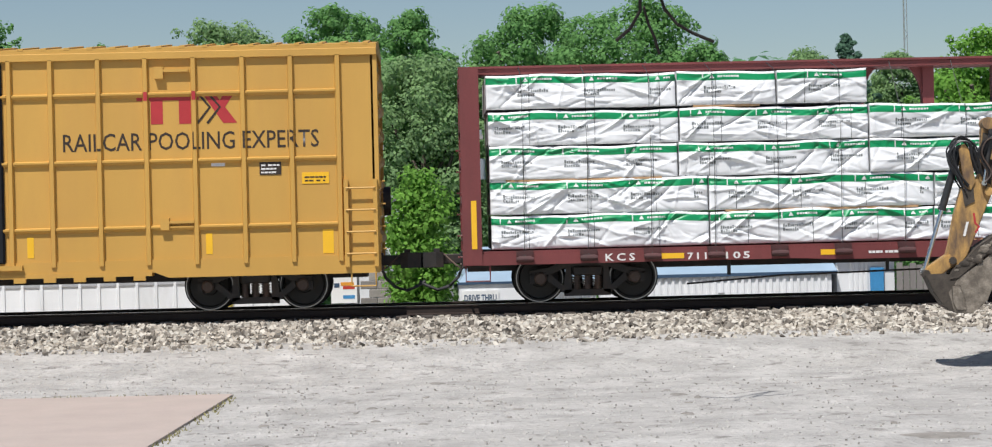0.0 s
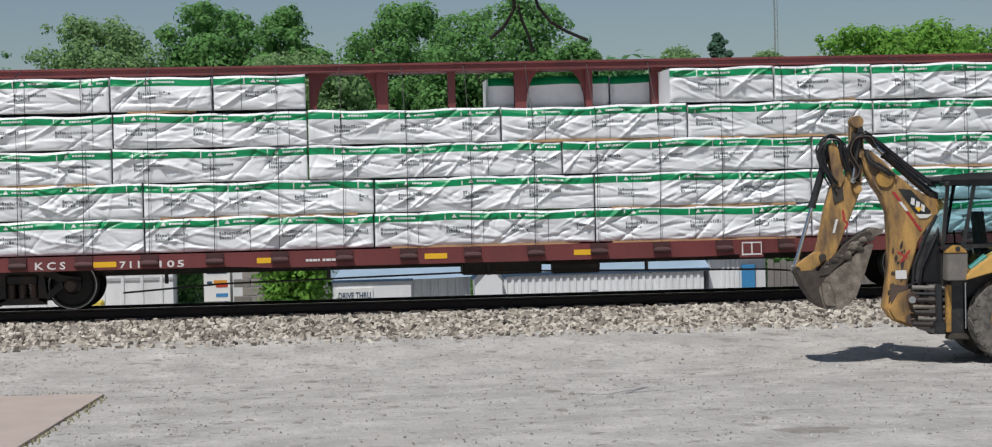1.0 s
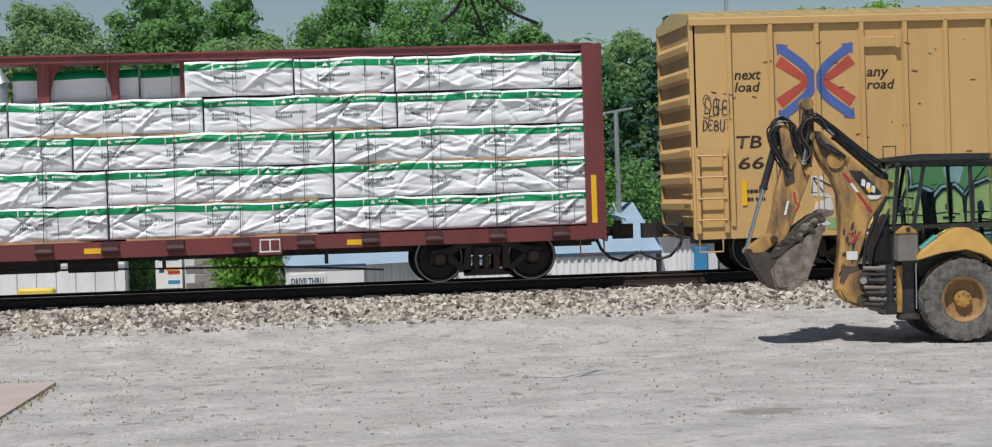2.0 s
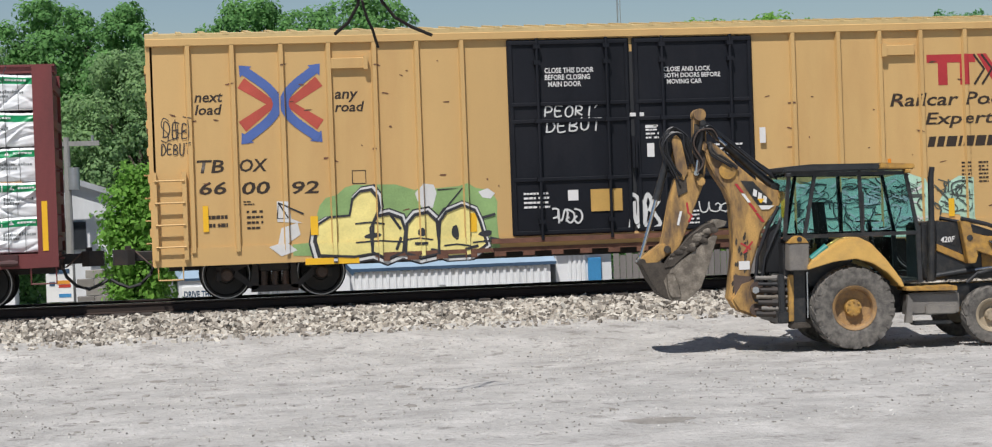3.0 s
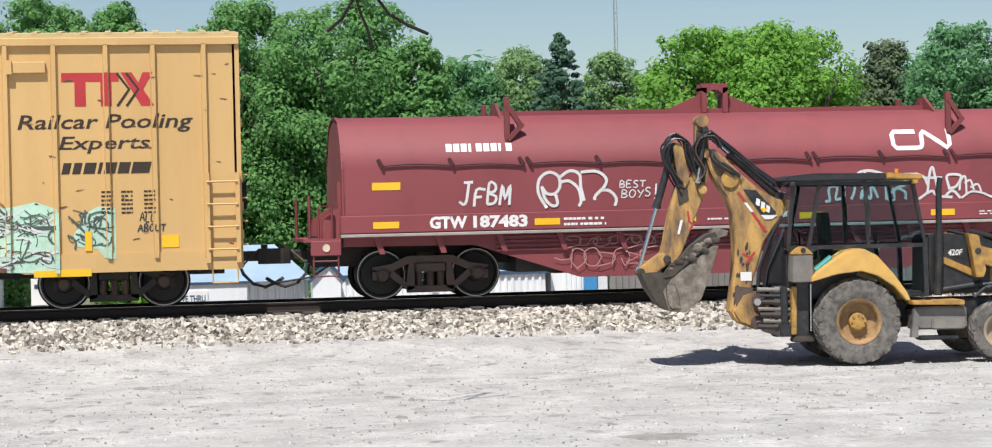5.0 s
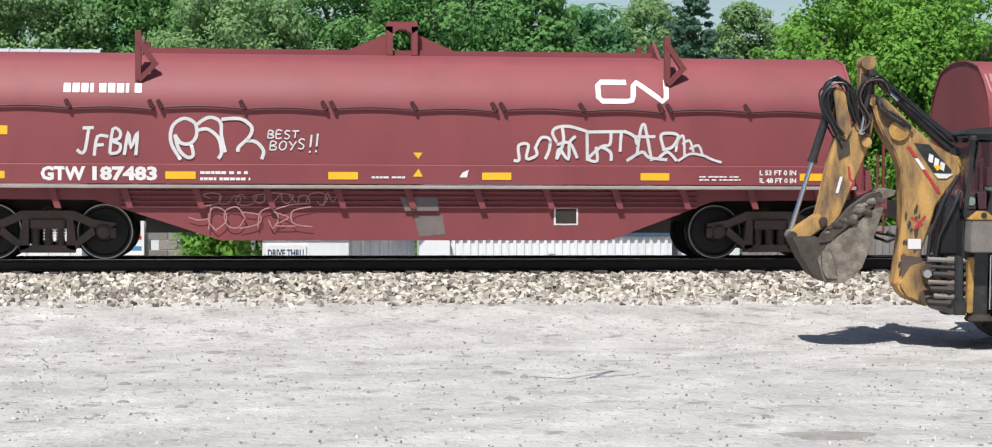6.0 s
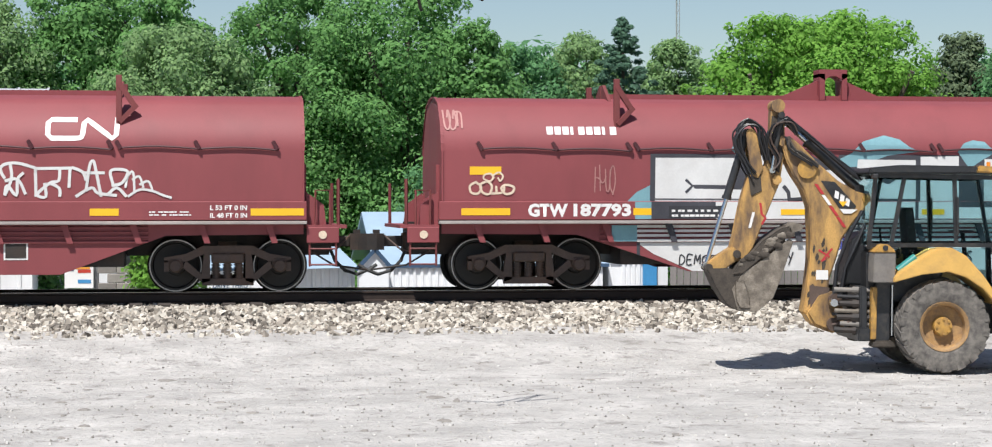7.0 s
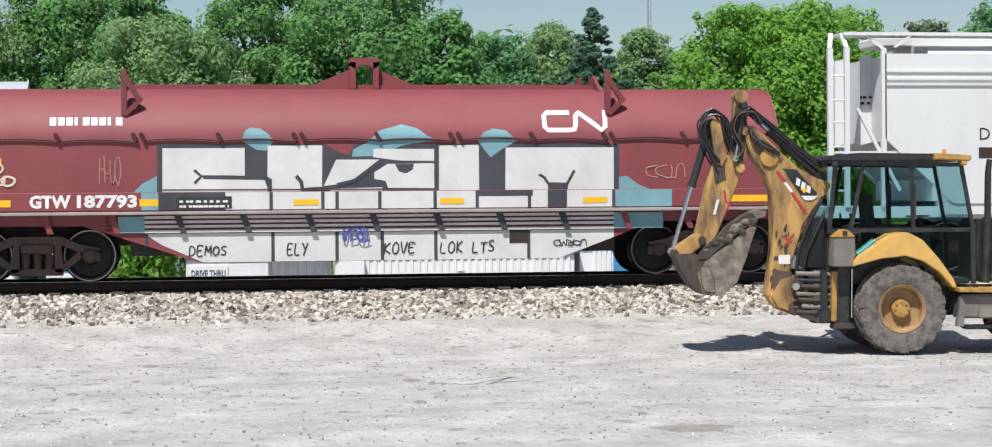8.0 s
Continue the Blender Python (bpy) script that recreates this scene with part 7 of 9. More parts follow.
    # engine hood, exhaust and grille
    hood = slab_part(mc, "hood", [(1.26, 1.0), (1.28, 1.95), (1.60, 1.97), (1.98, 1.92), (2.6, 1.74), (3.1, 1.58), (3.16, 1.0)], 0.66, 1.54, "machine_black", "black and yellow engine hood", 0.04)
    slab_part(mc, "hood_panel", [(1.54, 1.48), (2.05, 1.25), (2.05, 1.37), (1.54, 1.60)], 0.63, 0.67, "cat_yellow", "yellow hood stripe", 0.01, hood)
    slab_part(mc, "hood_panel", [(2.3, 1.16), (3.1, 1.0), (3.1, 1.42), (2.3, 1.6)], 0.635, 0.67, "cat_yellow", "yellow hood side", 0.01, hood)
    bm = B()
    plate(bm, [(1.58, 1.64), (1.86, 1.56), (1.90, 1.68), (1.60, 1.76)], 0.655, 0.006)
    mark = part("model_plate", bm, M["machine_black"], hood, "dark model plate")
    part("model_mark", drape(text_bm("420F", 1.62, 1.61, 0.24, 0.10, shear=0.2, bold=0.02), 0.647), M["letter_white"], mark, "white model number")
    bm = B()
    cyl(bm, (1.42, 0.58, 0.98), (1.46, 0.58, 1.98), 0.07, 16)
    cyl(bm, (1.46, 0.58, 1.98), (1.47, 0.58, 2.68), 0.05, 14)
    tube(bm, [(1.47, 0.58, 2.62), (1.48, 0.58, 2.76), (1.50, 0.58, 2.86)], 0.046, 10)
    part("exhaust_pipe", bm, M["machine_black"], mc, "black exhaust stack", True)
    # loader arms, rams and bucket
    for lat in (0.42, 1.66):
        arm = slab_part(mc, "loader_arm", [(1.98, 1.50), (2.0, 1.80), (2.10, 1.76), (2.31, 1.70), (2.58, 1.68), (2.89, 1.52), (3.3, 1.22), (3.95, 0.62), (4.05, 0.42), (3.85, 0.36), (3.2, 0.93), (2.83, 1.14), (2.57, 1.31), (2.09, 1.48)], lat, lat + 0.14, "cat_yellow", "yellow loader arm", 0.012)
        bm = B()
        tube(bm, [(1.9, lat - 0.02, 2.0), (2.3, lat - 0.02, 1.90), (3.1, lat - 0.02, 1.62), (3.6, lat - 0.02, 1.2)], 0.035, 8)
        part("arm_hose", bm, M["hose"], arm, "", True)
        cylinder(mc, "lift_ram", (1.45, 1.05), (2.75, 1.22), 0.055, lat + 0.24 if lat < 1 else lat - 0.1)
        bm = B()
        tube(bm, [(1.95, lat - 0.04, 0.95), (2.15, lat - 0.06, 1.1), (2.5, lat - 0.06, 1.17), (2.7, lat - 0.05, 1.12)], 0.03, 8)
        part("front_fender", bm, M["machine_black"], mc, "", True)
    for lat in (0.40, 1.64):
        tower = slab_part(mc, "loader_tower", [(1.88, 1.96), (2.04, 1.98), (2.16, 1.38), (2.12, 1.26), (2.00, 1.26)], lat - 0.02, lat + 0.18, "cat_yellow", "yellow loader tower", 0.01)
        bm = B()
        cyl(bm, (2.03, lat - 0.03, 1.68), (2.03, lat + 0.19, 1.68), 0.05, 14)
        part("tower_pin", bm, M["machine_black"], tower, "", True)
    bm = B()
    for k in range(6):
        tube(bm, [(2.35 + 0.03 * k, 0.40, 1.62), (2.42 + 0.05 * k, 0.36, 1.56 - 0.02 * k), (2.52 + 0.05 * k, 0.38, 1.38 - 0.03 * k), (2.6 + 0.1 * k, 0.38, 1.3 - 0.05 * k)], 0.014, 6)
    part("loader_hose", bm, M["hose"], mc, "black hoses on the loader arm", True)
    slab_part(mc, "loader_bucket", [(3.9, 0.04), (4.85, 0.02), (4.88, 0.06), (4.1, 0.14), (3.98, 0.30), (3.95, 0.78), (4.15, 1.0), (4.1, 1.04), (3.84, 0.82), (3.8, 0.2)], -0.05, 2.25, "bucket_steel", "steel loader bucket resting on the ground", 0.01)
    # rear end: swing post, stabilizers, boxes
    swing = slab_part(mc, "swing_frame", [(-1.87, 0.80), (-1.75, 0.60), (-1.42, 0.47), (-1.29, 0.52), (-1.30, 0.90), (-1.48, 1.14), (-1.69, 1.08)], 0.84, 1.36, "boom_yellow", "worn yellow swing casting", 0.04)
    for lat in (0.80, 1.40):
        for x, z in ((-1.46, 0.62), (-1.44, 0.98)):
            part("swing_pin", cyl(B(), (x, lat - 0.04, z), (x, lat + 0.04, z), 0.10, 16), M["steel_brown"], swing, "worn pin of the swing casting", True)
    slab_part(mc, "rear_plate", [(-1.16, 0.46), (-1.06, 0.46), (-1.06, 1.20), (-1.16, 1.20)], 0.34, 1.86, "machine_black", "black rear frame plate")
    for k, (z, r, m) in enumerate(((1.15, 0.035, "grey_box"), (1.05, 0.028, "hose"), (0.95, 0.05, "steel_dark"), (0.84, 0.032, "bucket_steel"), (0.75, 0.055, "steel_dark"), (0.65, 0.035, "grey_box"), (0.56, 0.045, "steel_dark"))):
        bm = B()
        cyl(bm, (-1.50 + 0.04 * (k % 3), 0.56 - 0.03 * (k % 2), z), (-0.97, 0.44, z - 0.02), r, 10)
        cyl(bm, (-1.24 + 0.05 * (k % 2), 0.515 - 0.03 * (k % 2), z - 0.01), (-1.14 + 0.05 * (k % 2), 0.495 - 0.03 * (k % 2), z - 0.012), r * 1.5, 10)
        part("hydraulic_line", bm, M[m], swing, "stacked hydraulic pipes", True)
    slab_part(mc, "rear_crossbeam", [(-1.2, 0.40), (-1.02, 0.40), (-1.02, 0.60), (-1.2, 0.60)], 0.3, 1.9, "machine_black")
    for lat in (0.30, 1.80):
        leg = slab_part(mc, "stabilizer_leg", [(-0.95, 0.40), (-0.74, 0.40), (-0.73, 1.28), (-0.93, 1.28)], lat, lat + 0.16, "machine_black", "black stabilizer leg, folded up", 0.012)
        slab_part(mc, "stabilizer_guide", [(-1.02, 0.43), (-0.94, 0.43), (-0.92, 1.19), (-1.00, 1.19)], lat - 0.02, lat + 0.12, "cat_yellow", "yellow guide rail", 0.012, leg)
        slab_part(mc, "stabilizer_pad", [(-1.00, 0.31), (-0.66, 0.31), (-0.70, 0.41), (-0.97, 0.41)], lat - 0.08, lat + 0.28, "mud", "mud-caked pad", 0.02, leg)
        bm = B()
        cyl(bm, (-0.70, lat + 0.02, 0.48), (-0.69, lat + 0.02, 1.22), 0.022, 8)
        part("stabilizer_ram", bm, M["chrome"], leg, "", True)
    slab_part(mc, "valve_chest", [(-1.30, 1.22), (-1.02, 1.20), (-0.98, 2.02), (-1.20, 1.86)], 0.82, 1.38, "hose", "black rubber cover over the valves")
    slab_part(mc, "tool_box", [(-1.03, 1.26), (-0.71, 1.26), (-0.70, 1.70), (-1.02, 1.70)], 0.06, 0.44, "grey_box", "dusty grey box with yellow cap", 0.015)
    slab_part(mc, "box_cap", [(-1.03, 1.70), (-0.70, 1.70), (-0.75, 1.76), (-0.82, 1.82), (-0.90, 1.82), (-0.97, 1.76)], 0.05, 0.45, "cat_yellow", "", 0.01)
    bm = B()
    lathe(bm, [(0.012, 0.0), (0.04, 0.0), (0.04, 0.01), (0.012, 0.01)], 12, "y", (-0.86, 0.038, 1.765))
    part("cap_eye", bm, M["machine_black"], mc, "", True)
    # boom, leaning back over the swing post
    boom = slab_part(mc, "boom", [(-1.89, 0.78), (-1.84, 1.11), (-1.79, 1.53), (-1.78, 1.89), (-1.80, 2.37), (-1.90, 2.63), (-2.04, 2.84), (-2.15, 3.06), (-2.22, 3.30), (-2.07, 3.40), (-1.90, 3.25), (-1.67, 3.01), (-1.36, 2.74), (-1.07, 2.58), (-0.92, 2.55), (-0.88, 2.45), (-0.97, 2.34), (-1.17, 2.09), (-1.31, 1.88), (-1.40, 1.57), (-1.49, 1.31), (-1.54, 1.0), (-1.63, 0.70)], C - 0.20, C + 0.20, "boom_yellow", "worn yellow boom with black sign plate", 0.02)
    bm = B()
    plate(bm, [(-1.63, 2.75), (-1.42, 2.73), (-1.10, 2.37), (-1.12, 2.33), (-1.35, 2.33)], C - 0.204, 0.004)
    sign = part("sign_plate", bm, M["machine_black"], boom, "black slanted company plate")
    bm = B()
    for k in range(3):
        x, z = -1.43 + 0.08 * k, 2.50 - 0.055 * k
        plate(bm, [(x, z), (x + 0.06, z - 0.03), (x + 0.075, z + 0.075), (x + 0.015, z + 0.105)], C - 0.21, 0.004)
    part("sign_bars", bm, M["letter_white"], sign)
    part("sign_corner", plate(B(), [(-1.36, 2.44), (-1.24, 2.44), (-1.30, 2.36)], C - 0.214, 0.004), M["reflector"], sign)
    bm = B()
    plate(bm, [(-1.35, 2.33), (-1.08, 2.32), (-1.17, 2.26), (-1.29, 2.26)], C - 0.21, 0.004)
    part("sign_edge", bm, M["letter_white"], sign)
    for k in range(4):
        bm = B()
        x, z = -1.73 + 0.11 * k, 2.70 - 0.165 * k
        plate(bm, [(x, z), (x + 0.05, z), (x + 0.155, z - 0.15), (x + 0.105, z - 0.15)], C - 0.205, 0.004)
        part("warning_stripe", bm, M["red_logo"] if k != 1 else M["letter_white"], boom)
    for x, z, r in ((-1.84, 2.92, 0.14), (-0.95, 2.48, 0.06)):
        part("boom_boss", cyl(B(), (x, C - 0.235, z), (x, C + 0.235, z), r, 20), M["cat_yellow"], boom, "", True)
    bm = B()
    plate(bm, [(-1.70, 1.28), (-1.52, 1.28), (-1.52, 1.42), (-1.70, 1.42)], C - 0.204, 0.004)
    part("pale_label", bm, M["letter_white"], boom)
    bm = B()
    ribbon(bm, [(-1.66, 1.72), (-1.50, 1.62), (-1.62, 1.55), (-1.46, 1.74)], 0.03)
    part("hose_mark", drape(bm, C - 0.206), M["red_logo"], boom)
    cylinder(mc, "boom_ram", (-1.02, 2.62), (-2.12, 3.62), 0.07, C, 0.72)
    bm = B()
    for k, dz in ((-0.12, 0.10), (0.0, 0.16), (0.1, 0.12)):
        tube(bm, [(-1.0, C + k, 2.66 + dz), (-1.4, C + k, 2.96 + dz), (-1.8, C + k, 3.3 + dz), (-2.1, C + k, 3.62 + dz * 0.5), (-2.3, C + k, 3.6), (-2.42, C + k, 3.35)], 0.025, 6)
    part("boom_hose", bm, M["hose"], boom, "black hydraulic hoses", True)
    rng = random.Random(31)
    for k in range(22):
        bm = B()
        z = 0.82 + 1.0 * k / 22 + rng.uniform(0, 0.08)
        x = -1.86 + 0.12 * (z - 0.9) / 1.9 + rng.uniform(0.02, 0.26)
        w, h = rng.uniform(0.012, 0.035), rng.uniform(0.06, 0.16)
        plate(bm, [(x, z), (x + w, z + 0.02), (x + w * 1.5, z + h * 0.6), (x + w * 0.6, z + h), (x - w * 0.3, z + h * 0.5)], C - 0.203, 0.003)
        part("mud_splash", bm, M["mud"], boom)
    # stick
    stick = slab_part(mc, "stick", [(-2.36, 3.80), (-2.16, 3.80), (-2.15, 3.21), (-2.23, 2.71), (-2.39, 2.33), (-2.63, 1.74), (-2.79, 1.54), (-3.02, 1.56), (-2.92, 1.93), (-2.81, 2.45), (-2.70, 2.83), (-2.58, 2.89), (-2.43, 2.99), (-2.37, 3.43)], C - 0.13, C + 0.13, "boom_yellow", "worn yellow dipper stick", 0.015)
    for x, z, r in ((-2.26, 3.86, 0.10), (-2.19, 3.34, 0.08), (-2.28, 2.76, 0.07)):
        part("stick_boss", cyl(B(), (x, C - 0.2, z), (x, C + 0.2, z), r, 16), M["boom_yellow"], stick, "", True)
    # upright plates beside the stick that carry the bucket ram, and the caked flanks of the stick's head
    for lat in (C - 0.16, C + 0.10):
        slab_part(mc, "ram_bracket", [(-2.74, 3.46), (-2.66, 3.54), (-2.58, 3.46), (-2.48, 2.92), (-2.56, 2.78), (-2.66, 2.84)], lat, lat + 0.05, "boom_yellow", "worn yellow bracket plate", 0.01, stick)
    slab_part(mc, "caked_flank", [(-2.35, 3.72), (-2.18, 3.66), (-2.17, 3.22), (-2.24, 2.86), (-2.40, 3.02), (-2.38, 3.4)], C - 0.145, C - 0.128, "mud", "caked mud", 0.004, stick)
    slab_part(mc, "caked_flank", [(-2.70, 2.80), (-2.52, 2.86), (-2.50, 2.60), (-2.66, 2.52)], C - 0.145, C - 0.128, "mud", "caked mud", 0.004, stick)
    cylinder(mc, "bucket_ram", (-2.71, 3.46), (-3.32, 1.49), 0.06, C - 0.02, 0.5)
    cylinder(mc, "stick_ram", (-2.22, 3.72), (-2.36, 2.9), 0.045, C - 0.19, 0.7)
    rng = random.Random(11)
    for k in range(11):  # hoses that loop over the head of the stick
        bm = B()
        j, d, e = rng.uniform(-0.20, 0.14), rng.uniform(-0.05, 0.05), rng.uniform(-0.05, 0.05)
        tube(bm, curve3([(-2.44 + d, C + j, 3.05), (-2.50 + e, C + j - 0.04, 3.36 + d), (-2.56 + d, C + j - 0.03, 3.54), (-2.71, C + j, 3.62 + e), (-2.85 + d, C + j, 3.50 + e), (-2.86 + e, C + j, 3.28), (-2.76 + d, C + j, 3.02), (-2.64 + d, C + j, 2.82 + e)]), 0.015, 6)
        part("hydraulic_hose", bm, M["hose"], stick, "", True)
    for k in range(8):  # hoses from the boom's back down the stick's head
        bm = B()
        j, d, e = -0.15 - 0.015 * k, rng.uniform(-0.05, 0.05), rng.uniform(-0.04, 0.04)
        tube(bm, curve3([(-1.98 + d, C + j, 3.44 + e), (-2.12 + e, C + j - 0.03, 3.62 + d), (-2.30 + d, C + j - 0.05, 3.58), (-2.38 + d, C + j - 0.03, 3.32 + e), (-2.28 + e, C + j, 3.08 + d), (-2.34 + d, C + j, 2.86 + e)]), 0.014, 6)
        part("hydraulic_hose", bm, M["steel_brown"] if k % 3 == 1 else M["hose"], stick, "", True)
    for k in range(5):  # short loops at the boom's crown
        bm = B()
        d, e = rng.uniform(-0.06, 0.06), rng.uniform(-0.05, 0.05)
        tube(bm, curve3([(-2.14 + d, C - 0.24, 3.40), (-2.06 + e, C - 0.27, 3.20 + d), (-1.92 + d, C - 0.26, 3.12 + e), (-1.72 + e, C - 0.25, 2.98 + d)]), 0.018, 6)
        part("hydraulic_hose", bm, M["hose"] if k % 2 else M["mud"], boom, "", True)
    bm = B()
    ribbon(bm, [(-2.52, 2.42), (-2.50, 2.25), (-2.44, 2.2), (-2.50, 2.1)], 0.035)
    part("paint_mark", drape(bm, C - 0.134), M["red_logo"], stick)
    bm = B()
    plate(bm, [(-2.70, 2.05), (-2.66, 2.05), (-2.60, 2.28), (-2.64, 2.28)], C - 0.134, 0.004)
    part("pale_label", bm, M["letter_white"], stick)
    slab_part(mc, "bucket_link", [(-3.34, 1.48), (-3.28, 1.56), (-2.94, 1.77), (-2.82, 1.72), (-2.82, 1.60), (-3.20, 1.32), (-3.28, 1.36)], C - 0.18, C + 0.18, "boom_yellow", "yellow bucket link", 0.02)
    # bucket curled under the stick: curved back shell, closed side plates, a caked lip with teeth
    bk = slab_part(mc, "digging_bucket", [(-3.33, 1.44), (-3.20, 1.16), (-3.04, 0.92), (-2.87, 0.82), (-2.62, 0.81), (-2.40, 0.99), (-2.44, 1.04), (-2.64, 0.88), (-2.84, 0.89), (-2.98, 0.98), (-3.12, 1.22), (-3.18, 1.42)], C - 0.30, C + 0.30, "mud", "mud-caked steel digging bucket", 0.012)
    # the far plate's dark mud colour also carries the shade inside the bucket
    for lat, m in ((C - 0.325, "bucket_steel"), (C + 0.30, "mud")):
        slab_part(mc, "side_plate", [(-2.81, 1.39), (-2.47, 1.61), (-2.13, 1.89), (-2.06, 1.85), (-2.23, 1.34), (-2.36, 1.01), (-2.60, 0.81), (-2.89, 0.83), (-2.98, 1.15)], lat, lat + 0.025, m, "scoured steel bucket side", 0.006, bk)
        slab_part(mc, "shell_side", [(-3.33, 1.45), (-3.20, 1.16), (-3.05, 0.93), (-2.90, 0.83), (-2.95, 1.14), (-2.82, 1.38), (-3.02, 1.46)], lat + 0.004, lat + 0.02, "mud", "", 0.005, bk)
    slab_part(mc, "wear_plate", [(-2.93, 1.26), (-2.80, 1.28), (-2.72, 1.06), (-2.70, 0.86), (-2.86, 0.86), (-2.92, 1.0)], C - 0.345, C - 0.322, "bucket_steel", "pale worn plate", 0.012, bk)
    slab_part(mc, "bucket_lip", [(-2.99, 1.34), (-2.88, 1.53), (-2.70, 1.66), (-2.52, 1.86), (-2.25, 2.04), (-2.10, 2.08), (-2.08, 1.96), (-2.20, 1.86), (-2.53, 1.60), (-2.80, 1.37)], C - 0.34, C + 0.31, "mud", "caked cutting edge of the bucket", 0.02, bk)
    rng = random.Random(5)
    for k in range(16):
        u = rng.random()
        x, z = -2.88 + 0.74 * u + rng.uniform(-0.03, 0.03), 1.46 + 0.52 * u + rng.uniform(-0.06, 0.06)
        bm = B()
        bmesh.ops.create_icosphere(bm, subdivisions=1, radius=rng.uniform(0.03, 0.07), matrix=Matrix.Translation((x, C - 0.34, z)) @ Matrix.Diagonal((1.5, 0.35, 0.8, 1)))
        part("mud_lump", bm, M["mud"] if rng.random() < 0.6 else M["bucket_steel"], bk, "", True)
    for k in range(5):
        bm = B()
        lat = C - 0.28 + 0.14 * k
        prism(bm, [(-2.16, 1.98), (-2.14, 2.09), (-2.04, 2.13), (-1.90, 2.09), (-1.93, 2.02), (-2.06, 1.98)], lat - 0.04, lat + 0.04)
        part("tooth", bm, M["bucket_steel"], bk, "scoured tooth")
    bm = B()
    cyl(bm, (-0.62, 0.28, 1.42), (-0.36, 0.28, 1.62), 0.07, 12)
    part("washer_bottle", bm, M["teal_paint"], mc, "teal plastic bottle", True)
    for k in range(4):
        bm = B()
        z = 0.62 + 0.16 * k
        tube(bm, [(-1.5, 0.66, z), (-1.3, 0.5 + 0.02 * k, z + 0.05), (-1.05, 0.52, z - 0.02), (-0.92, 0.6, z + 0.08)], 0.028, 6)
        part("rear_hose", bm, M["hose"] if k % 2 else M["steel_brown"], mc, "", True)
    slab_part(mc, "boom_guard", [(-1.80, 0.86), (-1.52, 0.86), (-1.50, 1.16), (-1.80, 1.2)], C - 0.225, C - 0.2, "steel_brown", "rust-brown worn boom foot", 0.01)
    for x, z in ((-3.30, 1.46), (-2.88, 1.66)):
        part("bucket_pin", cyl(B(), (x, C - 0.22, z), (x, C + 0.22, z), 0.06, 14), M["mud"], bk, "", True)
    bm = B()
    tube(bm, [(-1.46, C - 0.26, 0.95), (-1.40, C - 0.28, 1.5), (-1.22, C - 0.28, 1.95), (-1.02, C - 0.24, 2.3)], 0.03, 8)
    tube(bm, [(-1.38, C - 0.30, 0.95), (-1.28, C - 0.30, 1.45), (-1.1, C - 0.3, 1.85), (-0.98, C - 0.26, 2.1)], 0.03, 8)
    tube(bm, [(-1.3, C - 0.2, 0.95), (-1.2, C - 0.2, 1.35), (-1.15, C - 0.2, 1.8)], 0.04, 8)
    part("swing_hose", bm, M["hose"], mc, "black hose bundle", True)
    cylinder(mc, "swing_ram", (-1.05, 0.9), (-1.5, 0.95), 0.06, 0.62)
    return mc


backhoe()


# ---- beyond the track ----
def leaf_material(name, col, spread=0.28):
    m = bpy.data.materials.new(name)
    m.use_nodes = True
    n, link = m.node_tree.nodes, m.node_tree.links.new
    n.remove(n["Principled BSDF"])
    geo = n.new("ShaderNodeNewGeometry")
    ramp = n.new("ShaderNodeValToRGB")
    el = ramp.color_ramp.elements
    el[0].color = (*[c * (1 - spread) for c in col], 1)
    el[1].color = (col[0] * (1 + spread * 1.3), col[1] * (1 + spread), col[2] * (1 + spread * 0.6), 1)
    link(geo.outputs["Random Per Island"], ramp.inputs[0])
    d, t, mix = n.new("ShaderNodeBsdfDiffuse"), n.new("ShaderNodeBsdfTranslucent"), n.new("ShaderNodeMixShader")
    mix.inputs[0].default_value = 0.5
    link(ramp.outputs[0], d.inputs[0])
    link(ramp.outputs[0], t.inputs[0])
    link(d.outputs[0], mix.inputs[1])
    link(t.outputs[0], mix.inputs[2])
    link(mix.outputs[0], n["Material Output"].inputs[0])
    return m


LEAF = {
    "green": leaf_material("maple green leaves", (0.165, 0.345, 0.125)),
    "bright": leaf_material("fresh bright leaves", (0.195, 0.40, 0.085)),
    "pale": leaf_material("pale willow leaves", (0.235, 0.38, 0.18)),
    "dark": leaf_material("dark leaves", (0.145, 0.32, 0.155)),
    "olive": leaf_material("olive green leaves", (0.175, 0.24, 0.15)),
    "spruce": leaf_material("spruce needles", (0.11, 0.21, 0.15)),
}
M["bark"] = mat("grey brown bark", (0.09, 0.07, 0.055), 0.95, var=0.3, fine=40, bump=0.6)


